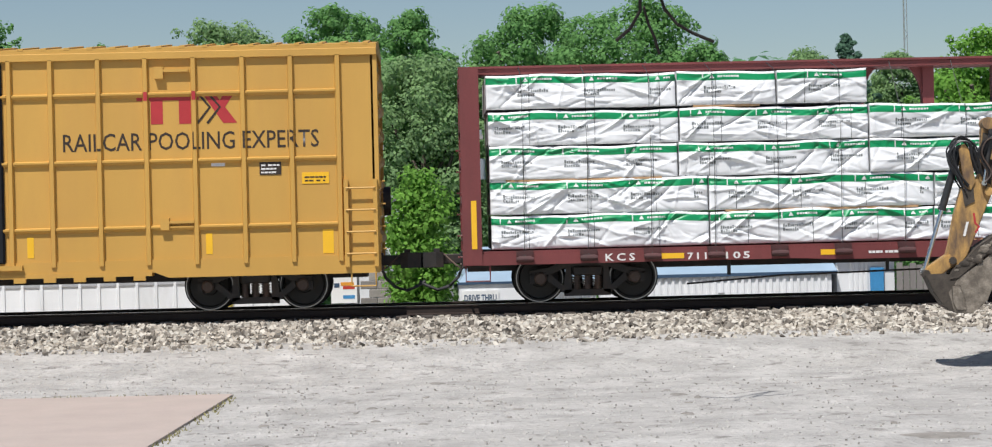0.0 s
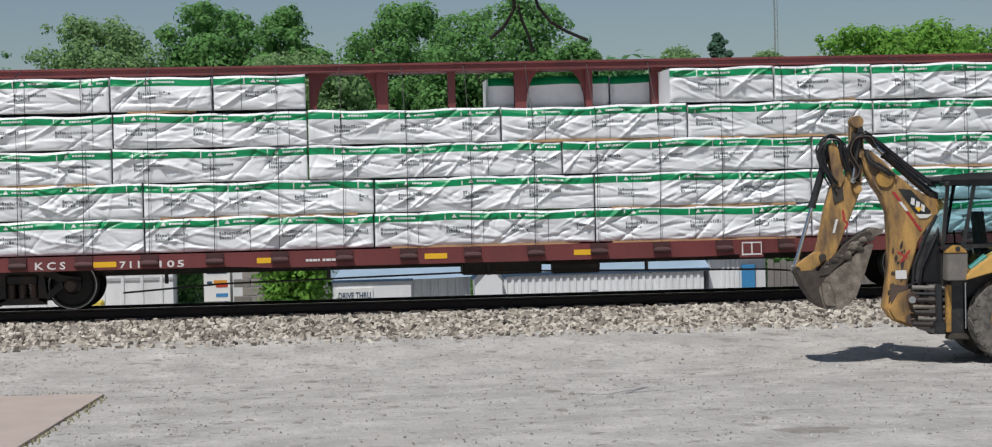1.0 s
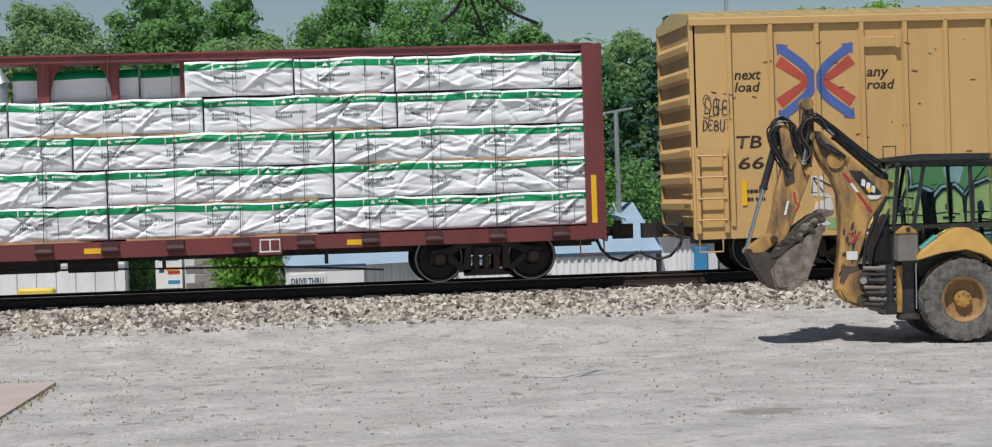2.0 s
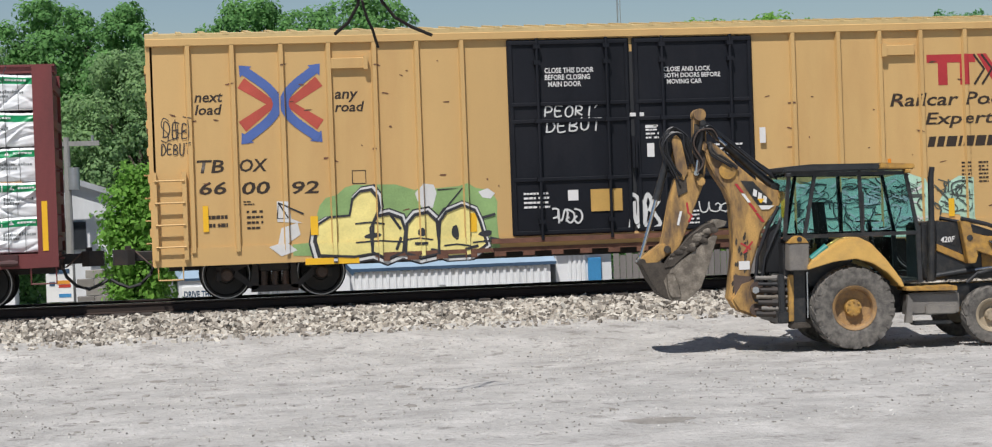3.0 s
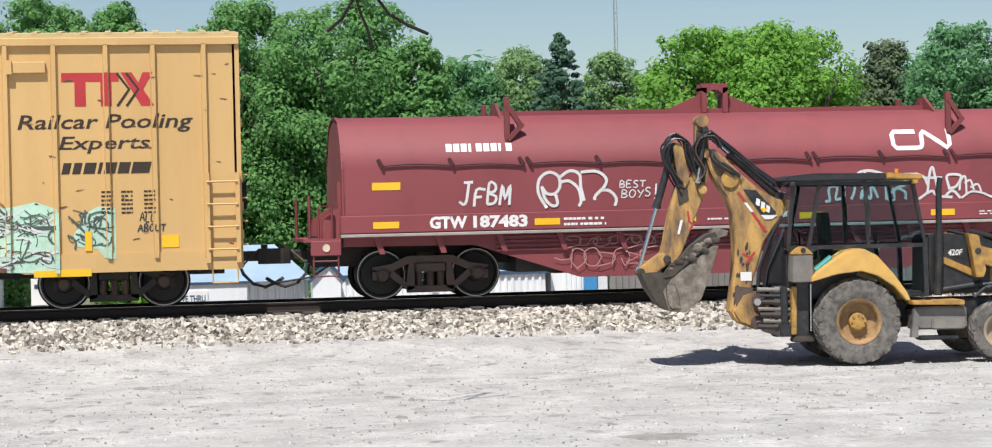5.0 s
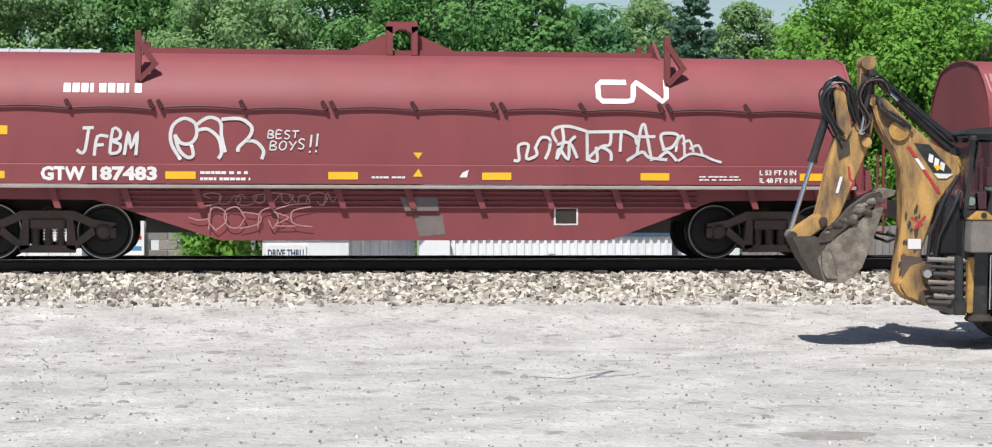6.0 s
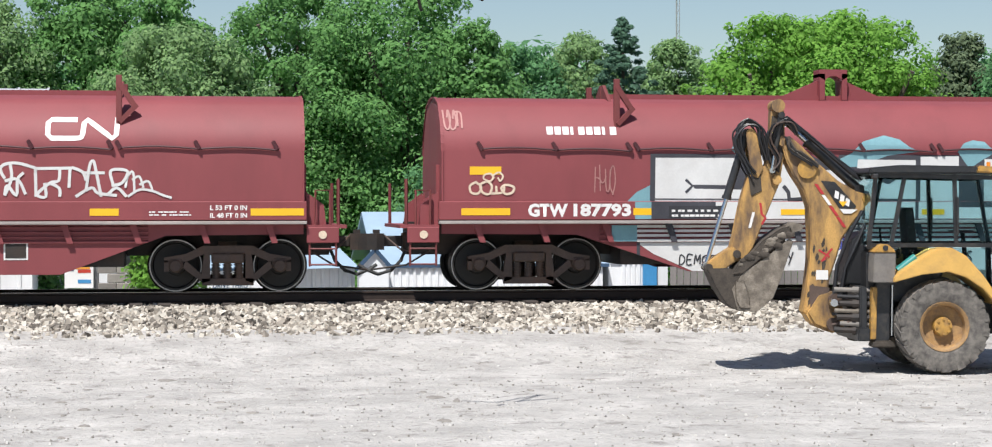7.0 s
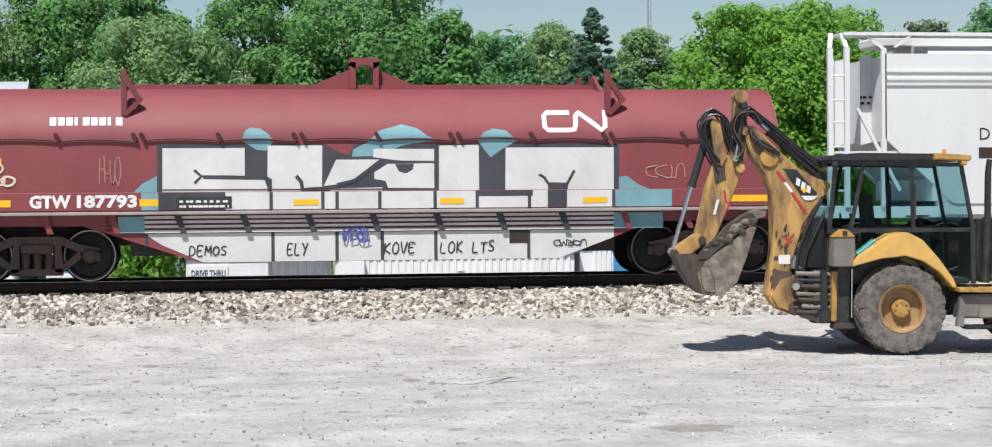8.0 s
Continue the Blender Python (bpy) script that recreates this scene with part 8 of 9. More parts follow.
def leaves(name, centres, radii, count, size, material, parent, seed, squash=0.8, label=""):
    """Many small bent leaves on the shells of clumps."""
    rng = np.random.RandomState(seed)
    centres, radii = np.array(centres), np.array(radii)
    pick = rng.choice(len(centres), count, p=radii ** 2 / (radii ** 2).sum())
    d = rng.normal(size=(count, 3))
    d /= np.linalg.norm(d, axis=1, keepdims=True)
    r = radii[pick] * rng.uniform(0.2, 1.35, count) ** 0.6
    p = centres[pick] + d * r[:, None] * np.array([1, 1, squash])
    nrm = d * 1.0 + rng.normal(size=(count, 3)) * 0.32 + np.array([0, -0.25, 0.35])
    nrm /= np.linalg.norm(nrm, axis=1, keepdims=True)
    a = np.cross(nrm, rng.normal(size=(count, 3)))
    a /= np.linalg.norm(a, axis=1, keepdims=True)
    b = np.cross(nrm, a)
    s = size * rng.uniform(0.6, 1.4, count)[:, None]
    bend = nrm * s * 0.18
    v = np.stack([p - a * s, p - b * s * 0.6 + bend, p + a * s, p + b * s * 0.6 + bend], 1).reshape(-1, 3)
    f = np.arange(count * 4).reshape(-1, 4)
    me = bpy.data.meshes.new(name)
    me.vertices.add(len(v))
    me.vertices.foreach_set("co", v.ravel())
    me.loops.add(len(f) * 4)
    me.loops.foreach_set("vertex_index", f.ravel())
    me.polygons.add(len(f))
    me.polygons.foreach_set("loop_start", np.arange(0, len(f) * 4, 4))
    me.update(calc_edges=True)
    me.materials.append(material)
    ob = new(name, me)
    ob.parent = parent
    return tagged(ob, label)


def tree(x, y, z0, z1, half, kind, seed, label, count=9000, leaf=0.11, low=0.12):
    """A tapered trunk, forking limbs, and a crown of leaf clumps with an uneven outline."""
    t = thing("tree", label, "tree", pose(x, y, z0), group="trees beyond the track")
    rng = random.Random(seed)
    h = z1 - z0
    bm = B()
    cyl(bm, (0, 0, -0.3), (0, 0, h * 0.3), 0.04 * h * 0.55, 10, 0.03 * h * 0.5)
    cyl(bm, (0, 0, h * 0.3), (0.1, 0, h * 0.8), 0.03 * h * 0.5, 10, 0.01 * h * 0.5)
    part("trunk", bm, M["bark"], t, "", True)
    for i in range(6):
        ang = rng.uniform(0, 6.28)
        bm = B()
        s = h * rng.uniform(0.2, 0.5)
        tube(bm, [(0, 0, s), (math.cos(ang) * half * 0.35, math.sin(ang) * half * 0.35, s + h * 0.14), (math.cos(ang) * half * 0.7, math.sin(ang) * half * 0.7, s + h * 0.3)], 0.012 * h * 0.6)
        part("limb", bm, M["bark"], t, "", True)
    cs, rs = [], []
    n = int(110 + half * 42)
    for i in range(n):
        u = rng.random()
        zz = low + (0.97 - low) * (i + 0.5) / n
        wide = math.sqrt(max(0.02, 1 - abs(2 * (zz - low) / (1 - low) - 0.85) ** 2.6 / 1.5))
        if zz > 0.72:
            wide *= math.sqrt(max(0.0, 1 - ((zz - 0.72) / 0.31) ** 2))
        ang = rng.uniform(0, 6.28)
        rad = (0.24 + half * rng.uniform(0.07, 0.19)) * (0.75 if zz > 0.85 else 1)
        lobe = 1 + 0.13 * math.sin(3 * ang + seed) * math.sin(7 * zz + seed) + 0.08 * math.sin(5 * ang + 11 * zz)
        r = max(0.05, half * 1.22 * lobe - rad * 0.6) * wide * (0.25 + 0.75 * math.sqrt(u))
        cs.append((r * math.cos(ang), r * math.sin(ang) * 0.8, zz * h - rad * 0.75))
        rs.append(rad)
    for i in range(26):
        ang, zz = rng.uniform(0, 6.28), rng.uniform(0.55, 0.98)
        r = half * 1.18 * math.sqrt(max(0.02, 1 - ((zz - 0.55) / 0.46) ** 2)) * rng.uniform(0.75, 1.06)
        cs.append((r * math.cos(ang), r * math.sin(ang) * 0.8, zz * h - 0.12))
        rs.append(rng.uniform(0.14, 0.26))
    leaves("crown", cs, rs, count, leaf, LEAF[kind], t, seed)
    return t


def spruce(x, y, z0, z1, half, seed, label):
    t = thing("spruce", label, "tree", pose(x, y, z0), group="trees beyond the track")
    h = z1 - z0
    bm = B()
    cyl(bm, (0, 0, -0.2), (0, 0, h * 0.98), 0.16, 8, 0.02)
    part("trunk", bm, M["bark"], t, "", True)
    rng = random.Random(seed)
    cs, rs = [], []
    for i in range(330):
        k = (i / 330) ** 0.7
        zz = h * (0.06 + 0.93 * k)
        w = min(half * 1.9 * (1 - k) ** 0.95, 2.1) + 0.03
        ang = rng.uniform(0, 6.28)
        r = w * rng.uniform(0.3, 1.0)
        cs.append((r * math.cos(ang), r * math.sin(ang), zz - r * 0.28))
        rs.append(0.11 + 0.22 * (1 - k) * rng.uniform(0.5, 1))
    leaves("crown", cs, rs, 34000, 0.055, LEAF["spruce"], t, seed, 0.5)
    return t


def from_eye(az, el, y):
    return az * y, EYE[2] + el * y


def trees():
    rows = [  # bearing, top, half width, distance, leaf, label
        (-0.234, 0.107, 0.042, 60, "green", "leafy green tree behind the shed"),
        (-0.172, 0.090, 0.036, 62, "green", "leafy green tree behind the shed"),
        (-0.104, 0.1030, 0.036, 61, "pale", "pale green loose-crowned tree"),
        (-0.050, 0.1090, 0.032, 62, "green", "tall leafy green tree"),
        (-0.012, 0.1065, 0.021, 60, "green", "leafy round green tree"),
        (-0.008, 0.084, 0.040, 57, "pale", "loose grey-green willowy tree"),
        (0.048, 0.1085, 0.038, 62, "green", "broad leafy green tree"),
        (0.100, 0.1105, 0.044, 60, "green", "broad leafy green tree"),
        (0.134, 0.086, 0.018, 58, "green", "leafy round green tree"),
        (0.155, 0.076, 0.026, 62, "dark", "dark green shaded tree"),
        (0.186, 0.082, 0.022, 63, "pale", "pale green feathery tree"),
        (0.231, 0.080, 0.017, 63, "pale", "pale green feathery tree"),
        (0.302, 0.0915, 0.036, 59, "bright", "fresh bright green maple"),
        (0.277, 0.0925, 0.037, 58, "bright", "fresh bright green maple"),
        (0.324, 0.0965, 0.043, 57, "bright", "fresh bright green maple"),
        (0.377, 0.0840, 0.017, 64, "olive", "olive brown distant tree"),
        (0.417, 0.0945, 0.030, 61, "dark", "dark green leafy tree"),
        (0.462, 0.092, 0.036, 60, "dark", "dark green leafy tree"),
    ]
    for i, (az, el, hw, y, kind, label) in enumerate(rows):
        x, z = from_eye(az, el + 0.003, y)
        tree(x, y, lot_height(x, y) - 0.1, z, hw * y, kind, 20 + i, label, 52000 if hw > 0.03 else 30000, 0.068 if kind != "pale" else 0.062, 0.06)
    x, z = from_eye(0.2053, 0.0895, 58)
    spruce(x, 58, lot_height(x, 58), z, 2.3, 5, "dark green pointed spruce tree")
    for i, (az, el, hw, y, kind) in enumerate(((-0.010, 0.030, 0.015, 46.5, "bright"), (0.156, 0.036, 0.017, 52, "bright"), (0.186, 0.020, 0.020, 55, "green"), (0.125, 0.03, 0.03, 56, "dark"), (-0.064, 0.01, 0.012, 50, "green"), (0.255, 0.02, 0.03, 56, "green"))):
        x, z = from_eye(az, el, y)
        tree(x, y, lot_height(x, y) - 0.1, z, hw * y, kind, 60 + i, "bushy green shrub beyond the track", 8000, 0.065, 0.02)
    # the closed wood behind, told apart no further
    rng = random.Random(9)
    cs, rs = [], []
    for i in range(420):
        x = -26 + 66 * rng.random()
        cs.append((x, 69 + rng.uniform(-2, 2), rng.uniform(0.5, 7.0)))
        rs.append(rng.uniform(0.7, 1.5))
    wood = leaves("woodland", cs, rs, 60000, 0.17, LEAF["dark"], None, 77)
    tagged(wood, "dense dark green woodland behind the trees", "woods", kind="stuff")


M["metal_white"] = mat("weathered white metal siding", (0.74, 0.75, 0.76), 0.55, var=0.05, scale=0.8, dirt=(0.4, 0.4, 0.4), amount=0.4, streak=4)
M["metal_grey"] = mat("weathered grey-white roof sheets", (0.42, 0.43, 0.45), 0.5, 0.1, var=0.12, scale=1.0, dirt=(0.25, 0.24, 0.24), amount=0.4, spread=0.58)
M["roof_blue"] = mat("blue-grey metal roof", (0.30, 0.40, 0.50), 0.5, var=0.08)
M["trim_blue"] = mat("dark blue trim", (0.04, 0.08, 0.14), 0.5)
M["door_blue"] = mat("bright blue door", (0.05, 0.25, 0.5), 0.5)
M["shingle"] = mat("grey shingles", (0.13, 0.14, 0.15), 0.85, var=0.2, fine=18, bump=0.5)
M["fence_grey"] = mat("weathered fence boards", (0.19, 0.175, 0.165), 0.9, var=0.25, fine=30, bump=0.4, rand=0.2, streak=8)
M["block"] = mat("grey wall blocks", (0.27, 0.25, 0.23), 0.9, var=0.25, rand=0.25)
M["pole"] = mat("grey weathered pole", (0.30, 0.29, 0.27), 0.8, var=0.15)
M["galv"] = mat("galvanised steel", (0.45, 0.46, 0.47), 0.4, 0.6, var=0.1)
M["window_dark"] = mat("dark window glass", (0.03, 0.035, 0.04), 0.1, var=0.1)
M["sign_red"] = mat("red sign print", (0.5, 0.05, 0.03), 0.5)
M["sign_orange"] = mat("orange sign print", (0.75, 0.32, 0.04), 0.5)
M["curb_yellow"] = mat("yellow kerb paint", (0.65, 0.5, 0.08), 0.6, var=0.15)


def siding(parent, x0, x1, y, z0, z1, m, step=0.22, name="siding_rib"):
    n = int((x1 - x0) / step)
    for i in range(n):
        x = x0 + (i + 0.5) * (x1 - x0) / n
        bm = B()
        prism(bm, [(x - 0.05, y), (x + 0.05, y), (x + 0.03, y - 0.035), (x - 0.03, y - 0.035)], z0, z1, "z")
        part(name, bm, m, parent)


def shed():
    """The big pale metal shed: a low wall and a sloping sheet roof, seen in the gaps of the train."""
    x0, x1, y = -16.5, -3.34, 48.0
    ob = thing("metal_shed", "big weathered grey-white metal shed", "shed", pose(0, 0, 0))
    bm = B()
    box(bm, x0, x1, y, y + 0.15, -0.4, 3.38)
    box(bm, x1 - 0.15, x1, y + 0.15, y + 8, -0.4, 3.38)
    part("wall", bm, M["metal_white"], ob)
    bm = B()
    prism(bm, [(y - 0.12, 3.38), (y - 0.12, 3.44), (y + 3.6, 5.12), (y + 7.6, 3.5), (y + 7.6, 3.4), (y + 3.6, 5.0)], x0 - 0.1, x1 + 0.1, "x")
    roof = part("roof", bm, M["metal_grey"], ob, "faded sheet roof with seams")
    for i in range(20):
        x = x0 + 0.3 + i * 0.68
        bm = B()
        prism(bm, [(y - 0.12, 3.44), (y - 0.12, 3.47), (y + 3.6, 5.15), (y + 3.6, 5.11)], x, x + 0.05, "x")
        part("roof_seam", bm, M["metal_grey"], roof)
    bm = B()
    box(bm, x0 - 0.1, x1 + 0.1, y - 0.17, y - 0.12, 3.32, 3.42)
    part("gutter", bm, M["trim_blue"], ob)
    siding(ob, x0 + 0.05, x1 - 0.05, y, -0.3, 3.3, M["metal_white"], 0.45)
    bm = B()
    for z in (1.1, 2.3):
        box(bm, x0, x1, y - 0.03, y, z, z + 0.06)
    part("wall_seam", bm, M["metal_grey"], ob)
    bm = B()
    box(bm, -5.9, -5.1, y - 0.06, y + 0.02, 2.35, 2.95)
    part("window", bm, M["metal_grey"], ob, "boarded window")
    bm = B()
    cyl(bm, (-6.3, y + 2.2, 4.4), (-6.3, y + 2.2, 5.6), 0.16, 12)
    cyl(bm, (-6.3, y + 2.2, 5.6), (-6.35, y + 2.2, 5.95), 0.22, 12, 0.05)
    part("vent_stack", bm, M["galv"], ob, "", True)


def drive_thru():
    """Low white metal buildings with blue roofs along the far side of the track."""
    g = -1.75
    ob = thing("drive_thru_building", "white drive-thru building with blue-grey roof", "building", pose(0, 0, 0))
    y = 50.0
    bm = B()
    box(bm, 0.45, 2.37, y, y + 5, g, 0.88)
    part("wall", bm, M["metal_white"], ob)
    bm = B()
    box(bm, 2.37, 3.9, y + 0.6, y + 5, g, 0.90)
    part("wall", bm, M["metal_white"], ob)
    siding(ob, 2.4, 3.88, y + 0.6, g, 0.86, M["metal_white"], 0.2)
    bm = B()
    vs = [bm.verts.new(p) for p in ((0.42, y - 0.02, 0.88), (2.42, y - 0.02, 0.88), (4.0, y + 0.45, 0.90), (4.0, y + 5, 0.9), (0.3, y + 5, 0.9), (1.1, y + 2.2, 1.75), (3.2, y + 2.4, 1.75))]
    for f in ((0, 1, 6, 5), (1, 2, 6), (2, 3, 6), (3, 4, 5, 6), (4, 0, 5), (0, 4, 3, 2, 1)):
        bm.faces.new([vs[i] for i in f])
    bmesh.ops.recalc_face_normals(bm, faces=bm.faces)
    part("roof", bm, M["roof_blue"], ob, "blue-grey hipped metal roof")
    bm = B()
    box(bm, 0.42, 2.42, y - 0.05, y - 0.02, 0.85, 0.91)
    part("roof_trim", bm, M["trim_blue"], ob)
    bm = B()
    box(bm, 0.52, 1.42, y - 0.05, y, 0.36, 0.70)
    sign = part("sign", bm, M["white"], ob, "white sign with dark blue words")
    part("lettering", drape(text_bm("DRIVE THRU", 0.57, 0.43, 0.80, 0.17, bold=0.03), y - 0.055), M["trim_blue"], sign, "dark blue words DRIVE THRU")
    ob2 = thing("long_metal_building", "long white corrugated building with blue roof", "building", pose(0, 0, 0))
    bm = B()
    box(bm, 4.6, 9.75, y, y + 7, g, 0.92)
    part("wall", bm, M["metal_white"], ob2)
    siding(ob2, 4.65, 9.7, y, g, 0.88, M["metal_white"], 0.17)
    bm = B()
    prism(bm, [(y - 0.05, 0.92), (y - 0.05, 0.98), (y + 3.8, 2.2), (y + 7.4, 1.0), (y + 7.4, 0.9), (y + 3.8, 2.1)], 4.3, 9.9, "x")
    part("roof", bm, M["roof_blue"], ob2, "blue-grey metal roof")
    bm = B()
    box(bm, 4.6, 9.9, y - 0.08, y - 0.05, 0.90, 0.98)
    part("roof_trim", bm, M["trim_blue"], ob2)
    bm = B()
    prism(bm, [(3.93, g), (4.62, g), (4.62, 0.92), (4.3, 1.28), (3.93, 0.92)], y - 0.35, y + 0.2)
    part("gable", bm, M["metal_white"], ob2, "small white gable")
    bm = B()
    bar(bm, (3.85, y - 0.4, 0.86), (4.3, y - 0.4, 1.34), 0.06, 0.09)
    bar(bm, (4.3, y - 0.4, 1.34), (4.72, y - 0.4, 0.86), 0.06, 0.09)
    part("gable_trim", bm, M["trim_blue"], ob2)
    bm = B()
    box(bm, 6.9, 7.05, y - 0.09, y - 0.04, 0.3, 0.5)
    part("meter_box", bm, M["galv"], ob2)
    ob3 = thing("white_annex", "low white metal annex with blue door", "building", pose(0, 0, 0))
    bm = B()
    box(bm, 9.95, 11.4, y + 0.3, y + 5, g, 1.3)
    part("wall", bm, M["metal_white"], ob3)
    siding(ob3, 10.25, 10.75, y + 0.3, g, 1.25, M["metal_white"], 0.12)
    bm = B()
    box(bm, 9.9, 11.45, y + 0.1, y + 5.1, 1.3, 1.42)
    part("roof", bm, M["metal_white"], ob3)
    bm = B()
    box(bm, 10.78, 11.12, y + 0.22, y + 0.3, -0.3, 1.02, 0.01)
    d = part("door", bm, M["door_blue"], ob3, "bright blue door")
    bm = B()
    box(bm, 11.02, 11.06, y + 0.18, y + 0.22, 0.3, 0.42)
    part("door_handle", bm, M["galv"], d)
    fence = thing("board_fence", "weathered grey board fence", "fence", pose(0, 0, 0))
    bm = B()
    box(bm, 0, 0.15, 0, 0.025, 0, 2.9)
    me = mesh_of(bm, "board", M["fence_grey"])
    rng = random.Random(2)
    for i in range(60):
        b = new("board", me)
        b.parent = fence
        b.location = (11.35 + i * 0.165, y - 0.2 + rng.uniform(-0.01, 0.01), g - 0.05 + rng.uniform(-0.05, 0.05))
    bm = B()
    for z in (-1.0, 0.5):
        box(bm, 11.35, 21.2, y - 0.17, y - 0.1, z, z + 0.1)
    part("fence_rail", bm, M["fence_grey"], fence)


def houses():
    # white gabled building with a utility pole before it
    y = 52.0
    g = lot_height(-2.5, y) - 0.2
    ob = thing("white_house", "small white gabled building", "house", pose(0, 0, 0))
    bm = B()
    prism(bm, [(-4.85, g), (-0.95, g), (-0.95, 3.08), (-2.9, 3.68), (-4.85, 3.08)], y, y + 2.5)
    part("wall", bm, M["metal_white"], ob)
    for a, b in (((-5.0, 3.0), (-2.9, 3.72)), ((-2.9, 3.72), (-0.8, 3.0))):
        bm = B()
        bar(bm, (a[0], y - 0.1, a[1]), (b[0], y - 0.1, b[1]), 0.12, 0.14)
        part("roof_edge", bm, M["metal_grey"], ob)
    bm = B()
    prism(bm, [(-5.0, 3.06), (-2.9, 3.76), (-0.8, 3.06), (-0.8, 3.0), (-2.9, 3.7), (-5.0, 3.0)], y - 0.05, y + 2.6)
    part("roof", bm, M["metal_grey"], ob)
    bm = B()
    box(bm, -2.4, -1.8, y - 0.05, y + 0.02, 1.7, 2.4)
    part("window", bm, M["window_dark"], ob, "dark window")
    # grey shingled house
    y = 60.0
    ob = thing("shingled_house", "small house with grey shingle roof", "house", pose(0, 0, 0))
    g = lot_height(13, y) - 0.2
    bm = B()
    box(bm, 11.9, 17.5, y, y + 6, g, 1.9)
    part("wall", bm, M["metal_white"], ob)
    bm = B()
    prism(bm, [(y - 0.4, 1.82), (y - 0.4, 1.92), (y + 3, 3.5), (y + 6.4, 1.92), (y + 6.4, 1.82), (y + 3, 3.35)], 11.7, 17.7, "x")
    part("roof", bm, M["shingle"], ob, "grey shingle roof")
    bm = B()
    cyl(bm, (12.1, y + 1, 2.4), (12.1, y + 1, 4.0), 0.07, 8)
    part("vent_pipe", bm, M["galv"], ob, "", True)


def poles():
    def street_lamp(az, y, top):
        x = az * y
        g = lot_height(x, y)
        ob = thing("street_lamp", "grey street lamp with flat twin arm", "street lamp", pose(x, y, g))
        bm = B()
        cyl(bm, (0, 0, -0.2), (0, 0, top - g), 0.09, 10, 0.06)
        part("pole", bm, M["galv"], ob, "", True)
        bm = B()
        bar(bm, (-0.4, 0, top - g - 0.05), (0.45, 0, top - g + 0.08), 0.06, 0.06)
        part("arm", bm, M["galv"], ob)
        bm = B()
        box(bm, -0.75, -0.3, -0.12, 0.12, top - g - 0.12, top - g - 0.02, 0.02)
        part("lamp_head", bm, M["galv"], ob)

    street_lamp(0.1768, 53, 2.46 + 0.041 * 53)
    for az, y, el, arm in ((-0.0425, 51, 0.040, 0.8), (0.0178, 54, 0.044, 0.25)):
        x = az * y
        g = lot_height(x, y)
        ob = thing("utility_pole", "grey wooden utility pole with crossarm", "utility pole", pose(x, y, g))
        top = 2.46 + el * y - g
        bm = B()
        cyl(bm, (0, 0, -0.3), (0, 0, top), 0.11, 10, 0.08)
        part("pole", bm, M["pole"], ob, "", True)
        bm = B()
        box(bm, -arm, arm, -0.06, 0.06, top - 0.22, top - 0.1)
        part("crossarm", bm, M["pole"], ob)
        for k in (-0.8, 0.8):
            bm = B()
            cyl(bm, (k * arm, 0, top - 0.1), (k * arm, 0, top + 0.04), 0.035, 8)
            part("insulator", bm, M["galv"], ob, "", True)
        bm = B()
        cyl(bm, (0.16, -0.1, top - 1.3), (0.16, -0.1, top - 0.75), 0.14, 12)
        part("transformer", bm, M["galv"], ob, "", True)
    # far radio mast
    ob = thing("radio_mast", "thin far lattice radio mast", "mast", pose(0.2349 * 160, 160, 0))
    for k in range(3):
        a = 2 * math.pi * k / 3
        bm = B()
        cyl(bm, (0.16 * math.cos(a), 0.16 * math.sin(a), 0), (0.16 * math.cos(a), 0.16 * math.sin(a), 44), 0.035, 5)
        part("leg", bm, M["galv"], ob)
    bm = B()
    for i in range(80):
        a, b = 2 * math.pi * i / 3, 2 * math.pi * (i + 1) / 3
        bar(bm, (0.16 * math.cos(a), 0.16 * math.sin(a), i * 0.55), (0.16 * math.cos(b), 0.16 * math.sin(b), i * 0.55 + 0.55), 0.03, 0.03)
    part("lacing", bm, M["galv"], ob)


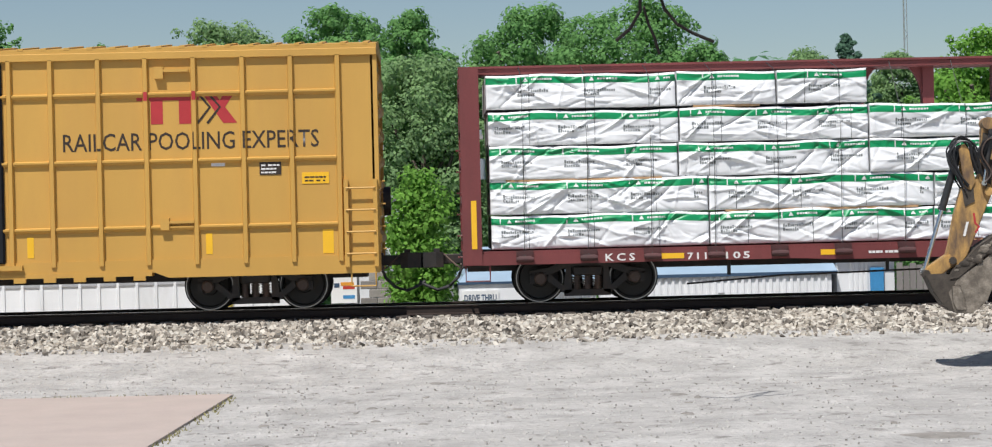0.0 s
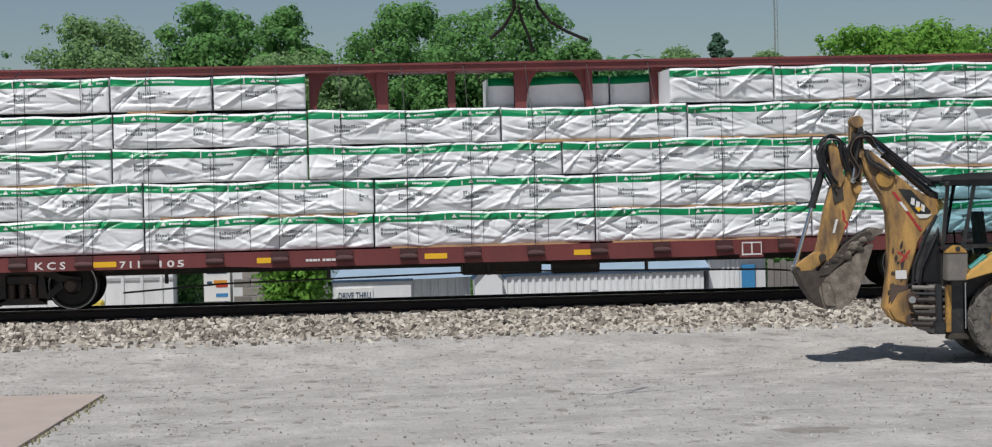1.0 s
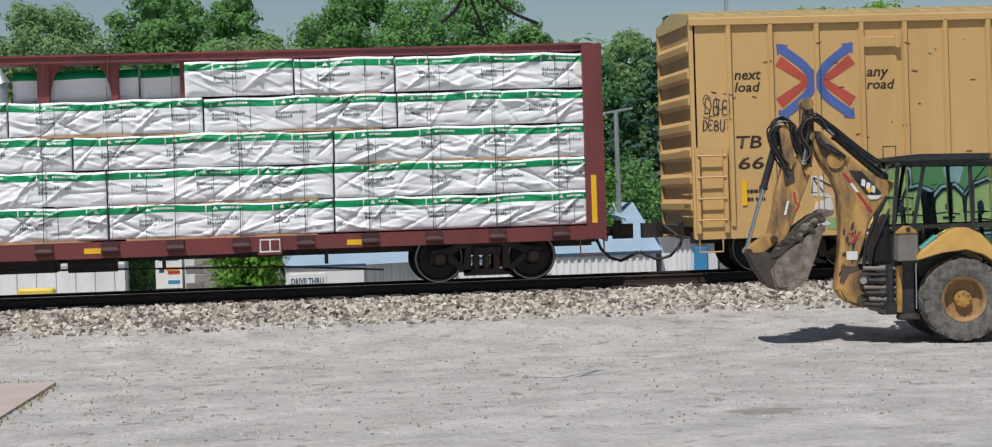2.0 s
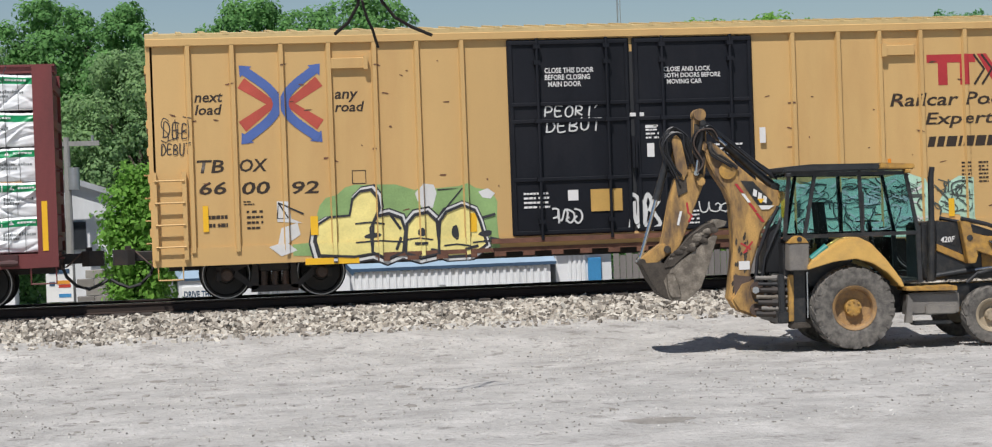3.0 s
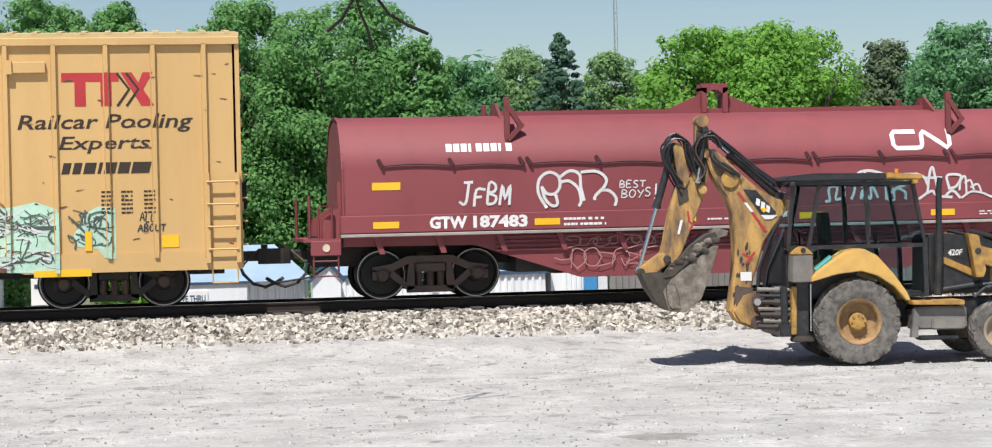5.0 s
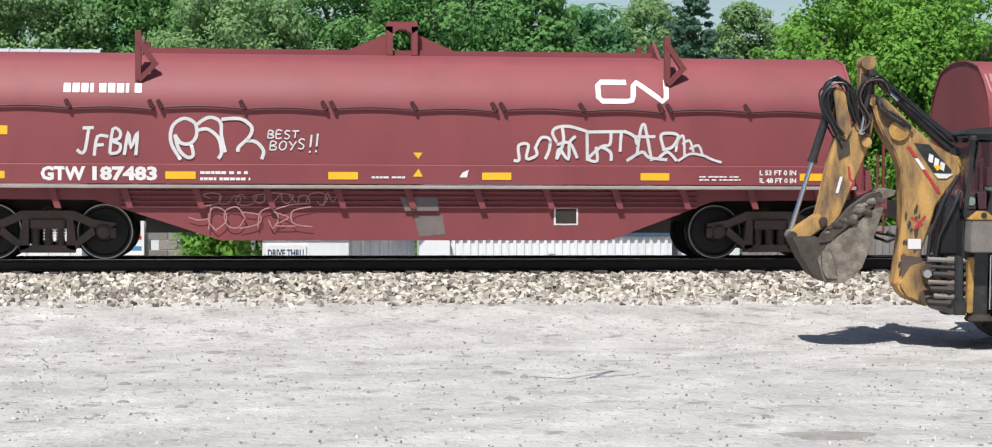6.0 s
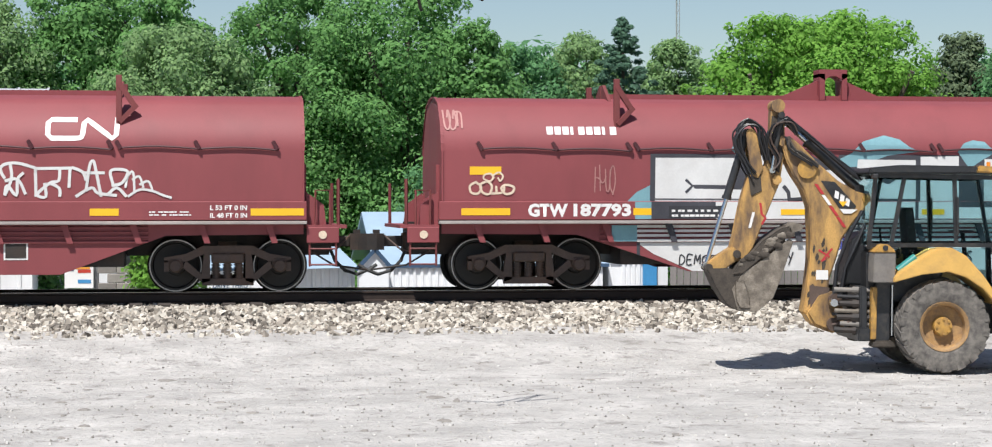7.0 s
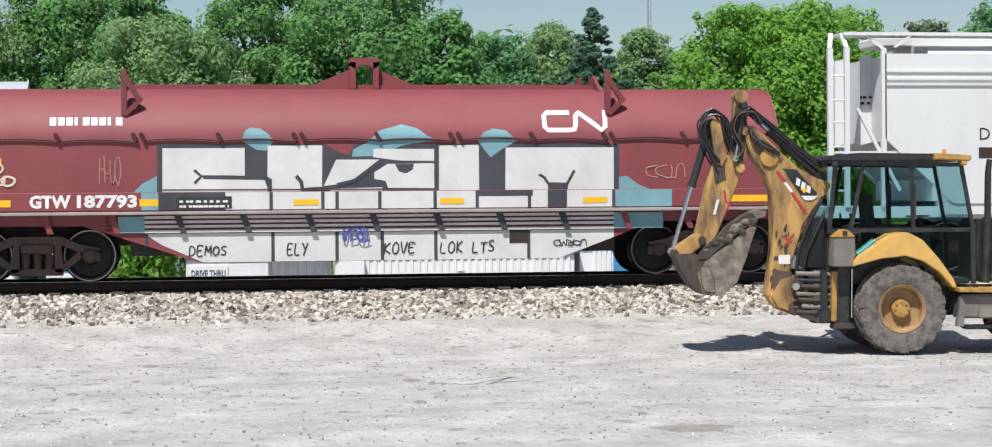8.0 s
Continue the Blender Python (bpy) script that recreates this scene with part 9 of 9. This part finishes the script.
def yard():
    """Small things beside the far lot: a printed board, a block wall, a yellow kerb stone."""
    y = 46.2
    g = lot_height(-2.2, y)
    ob = thing("advert_board", "white printed advertising board on legs", "sign", pose(0, 0, 0))
    bm = B()
    box(bm, -2.52, -1.93, y, y + 0.06, 0.62, 1.42)
    panel = part("panel", bm, M["white"], ob)
    for x0, x1, z0, z1, m in ((-2.45, -2.0, 1.25, 1.36, "trim_blue"), (-2.3, -2.0, 1.02, 1.10, "sign_orange"), (-2.25, -1.98, 0.94, 1.01, "sign_red"), (-2.45, -2.33, 0.98, 1.08, "trim_blue"), (-2.25, -1.98, 0.72, 0.80, "door_blue")):
        bm = B()
        box(bm, x0, x1, y - 0.006, y, z0, z1)
        part("print", bm, M[m], panel)
    for x in (-2.5, -1.96):
        bm = B()
        box(bm, x - 0.03, x + 0.03, y + 0.06, y + 0.12, g - 0.2, 1.3)
        part("leg", bm, M["galv"], ob)
    y = 47.0
    wall = thing("block_wall", "low grey block retaining wall", "wall", pose(0, 0, 0))
    bm = B()
    box(bm, 0, 0.39, 0, 0.2, 0, 0.19, 0.012)
    me = mesh_of(bm, "block", M["block"])
    for r in range(6):
        for c in range(4):
            b = new("block", me)
            b.parent = wall
            b.location = (-1.88 + c * 0.4 + (0.2 if r % 2 else 0), y, 0.1 + r * 0.2)
    bm = B()
    box(bm, -5.35, -4.55, 43.9, 44.25, lot_height(-5, 44) - 0.05, lot_height(-5, 44) + 0.5, 0.05)
    solid("kerb_block", bm, M["curb_yellow"], "yellow painted concrete kerb block", "kerb")
    bm = B()
    tube(bm, [(0.25, 48.8, lot_height(0.25, 48.8)), (0.25, 48.8, 1.15)], 0.05, 8)
    solid("bollard", bm, M["galv"], "pale steel bollard by the drive", "bollard")


def branch():
    """Bare dark twigs hanging into the top of the view."""
    y = 24.0
    ob = thing("overhanging_branch", "bare dark twigs hanging from above", "branch", pose(0, 0, 0))

    def twig(pts, r):
        bm = B()
        tube(bm, [(a * y, y + 0.15 * i, EYE[2] + e * y) for i, (a, e) in enumerate(pts)], r, 7)
        part("twig", bm, M["twig"], ob, "", True)

    twig([(0.1080, 0.200), (0.1050, 0.150), (0.1040, 0.1150), (0.1042, 0.1040), (0.0995, 0.0955), (0.0930, 0.0903)], 0.022)
    twig([(0.1042, 0.1040), (0.1070, 0.0960), (0.1105, 0.0900), (0.1135, 0.0820)], 0.018)
    twig([(0.1080, 0.200), (0.1105, 0.150), (0.1135, 0.1130), (0.1165, 0.1050), (0.1236, 0.0975), (0.1330, 0.0930), (0.1438, 0.0892)], 0.022)


M["twig"] = mat("dark twig bark", (0.02, 0.016, 0.013), 0.9, var=0.3)
trees()
shed()
drive_thru()
houses()
poles()
yard()
branch()


# ---- what moves ----
def motions():
    """The train rolls by at an even speed, and its wheelsets turn with it."""
    for car, s, *z in MOVING:
        height = z[0] if z else RAIL_Z
        walk(car, [(t, pose(s + SPEED * t, TRACK_Y, height)) for t in range(9)])
    for ws in WHEELS:
        x, y, z = ws.location
        walk(ws, [(k / 15, pose(x, y, z, 0, math.degrees(SPEED * k / 15 / 0.457), 0)) for k in range(121)])


motions()
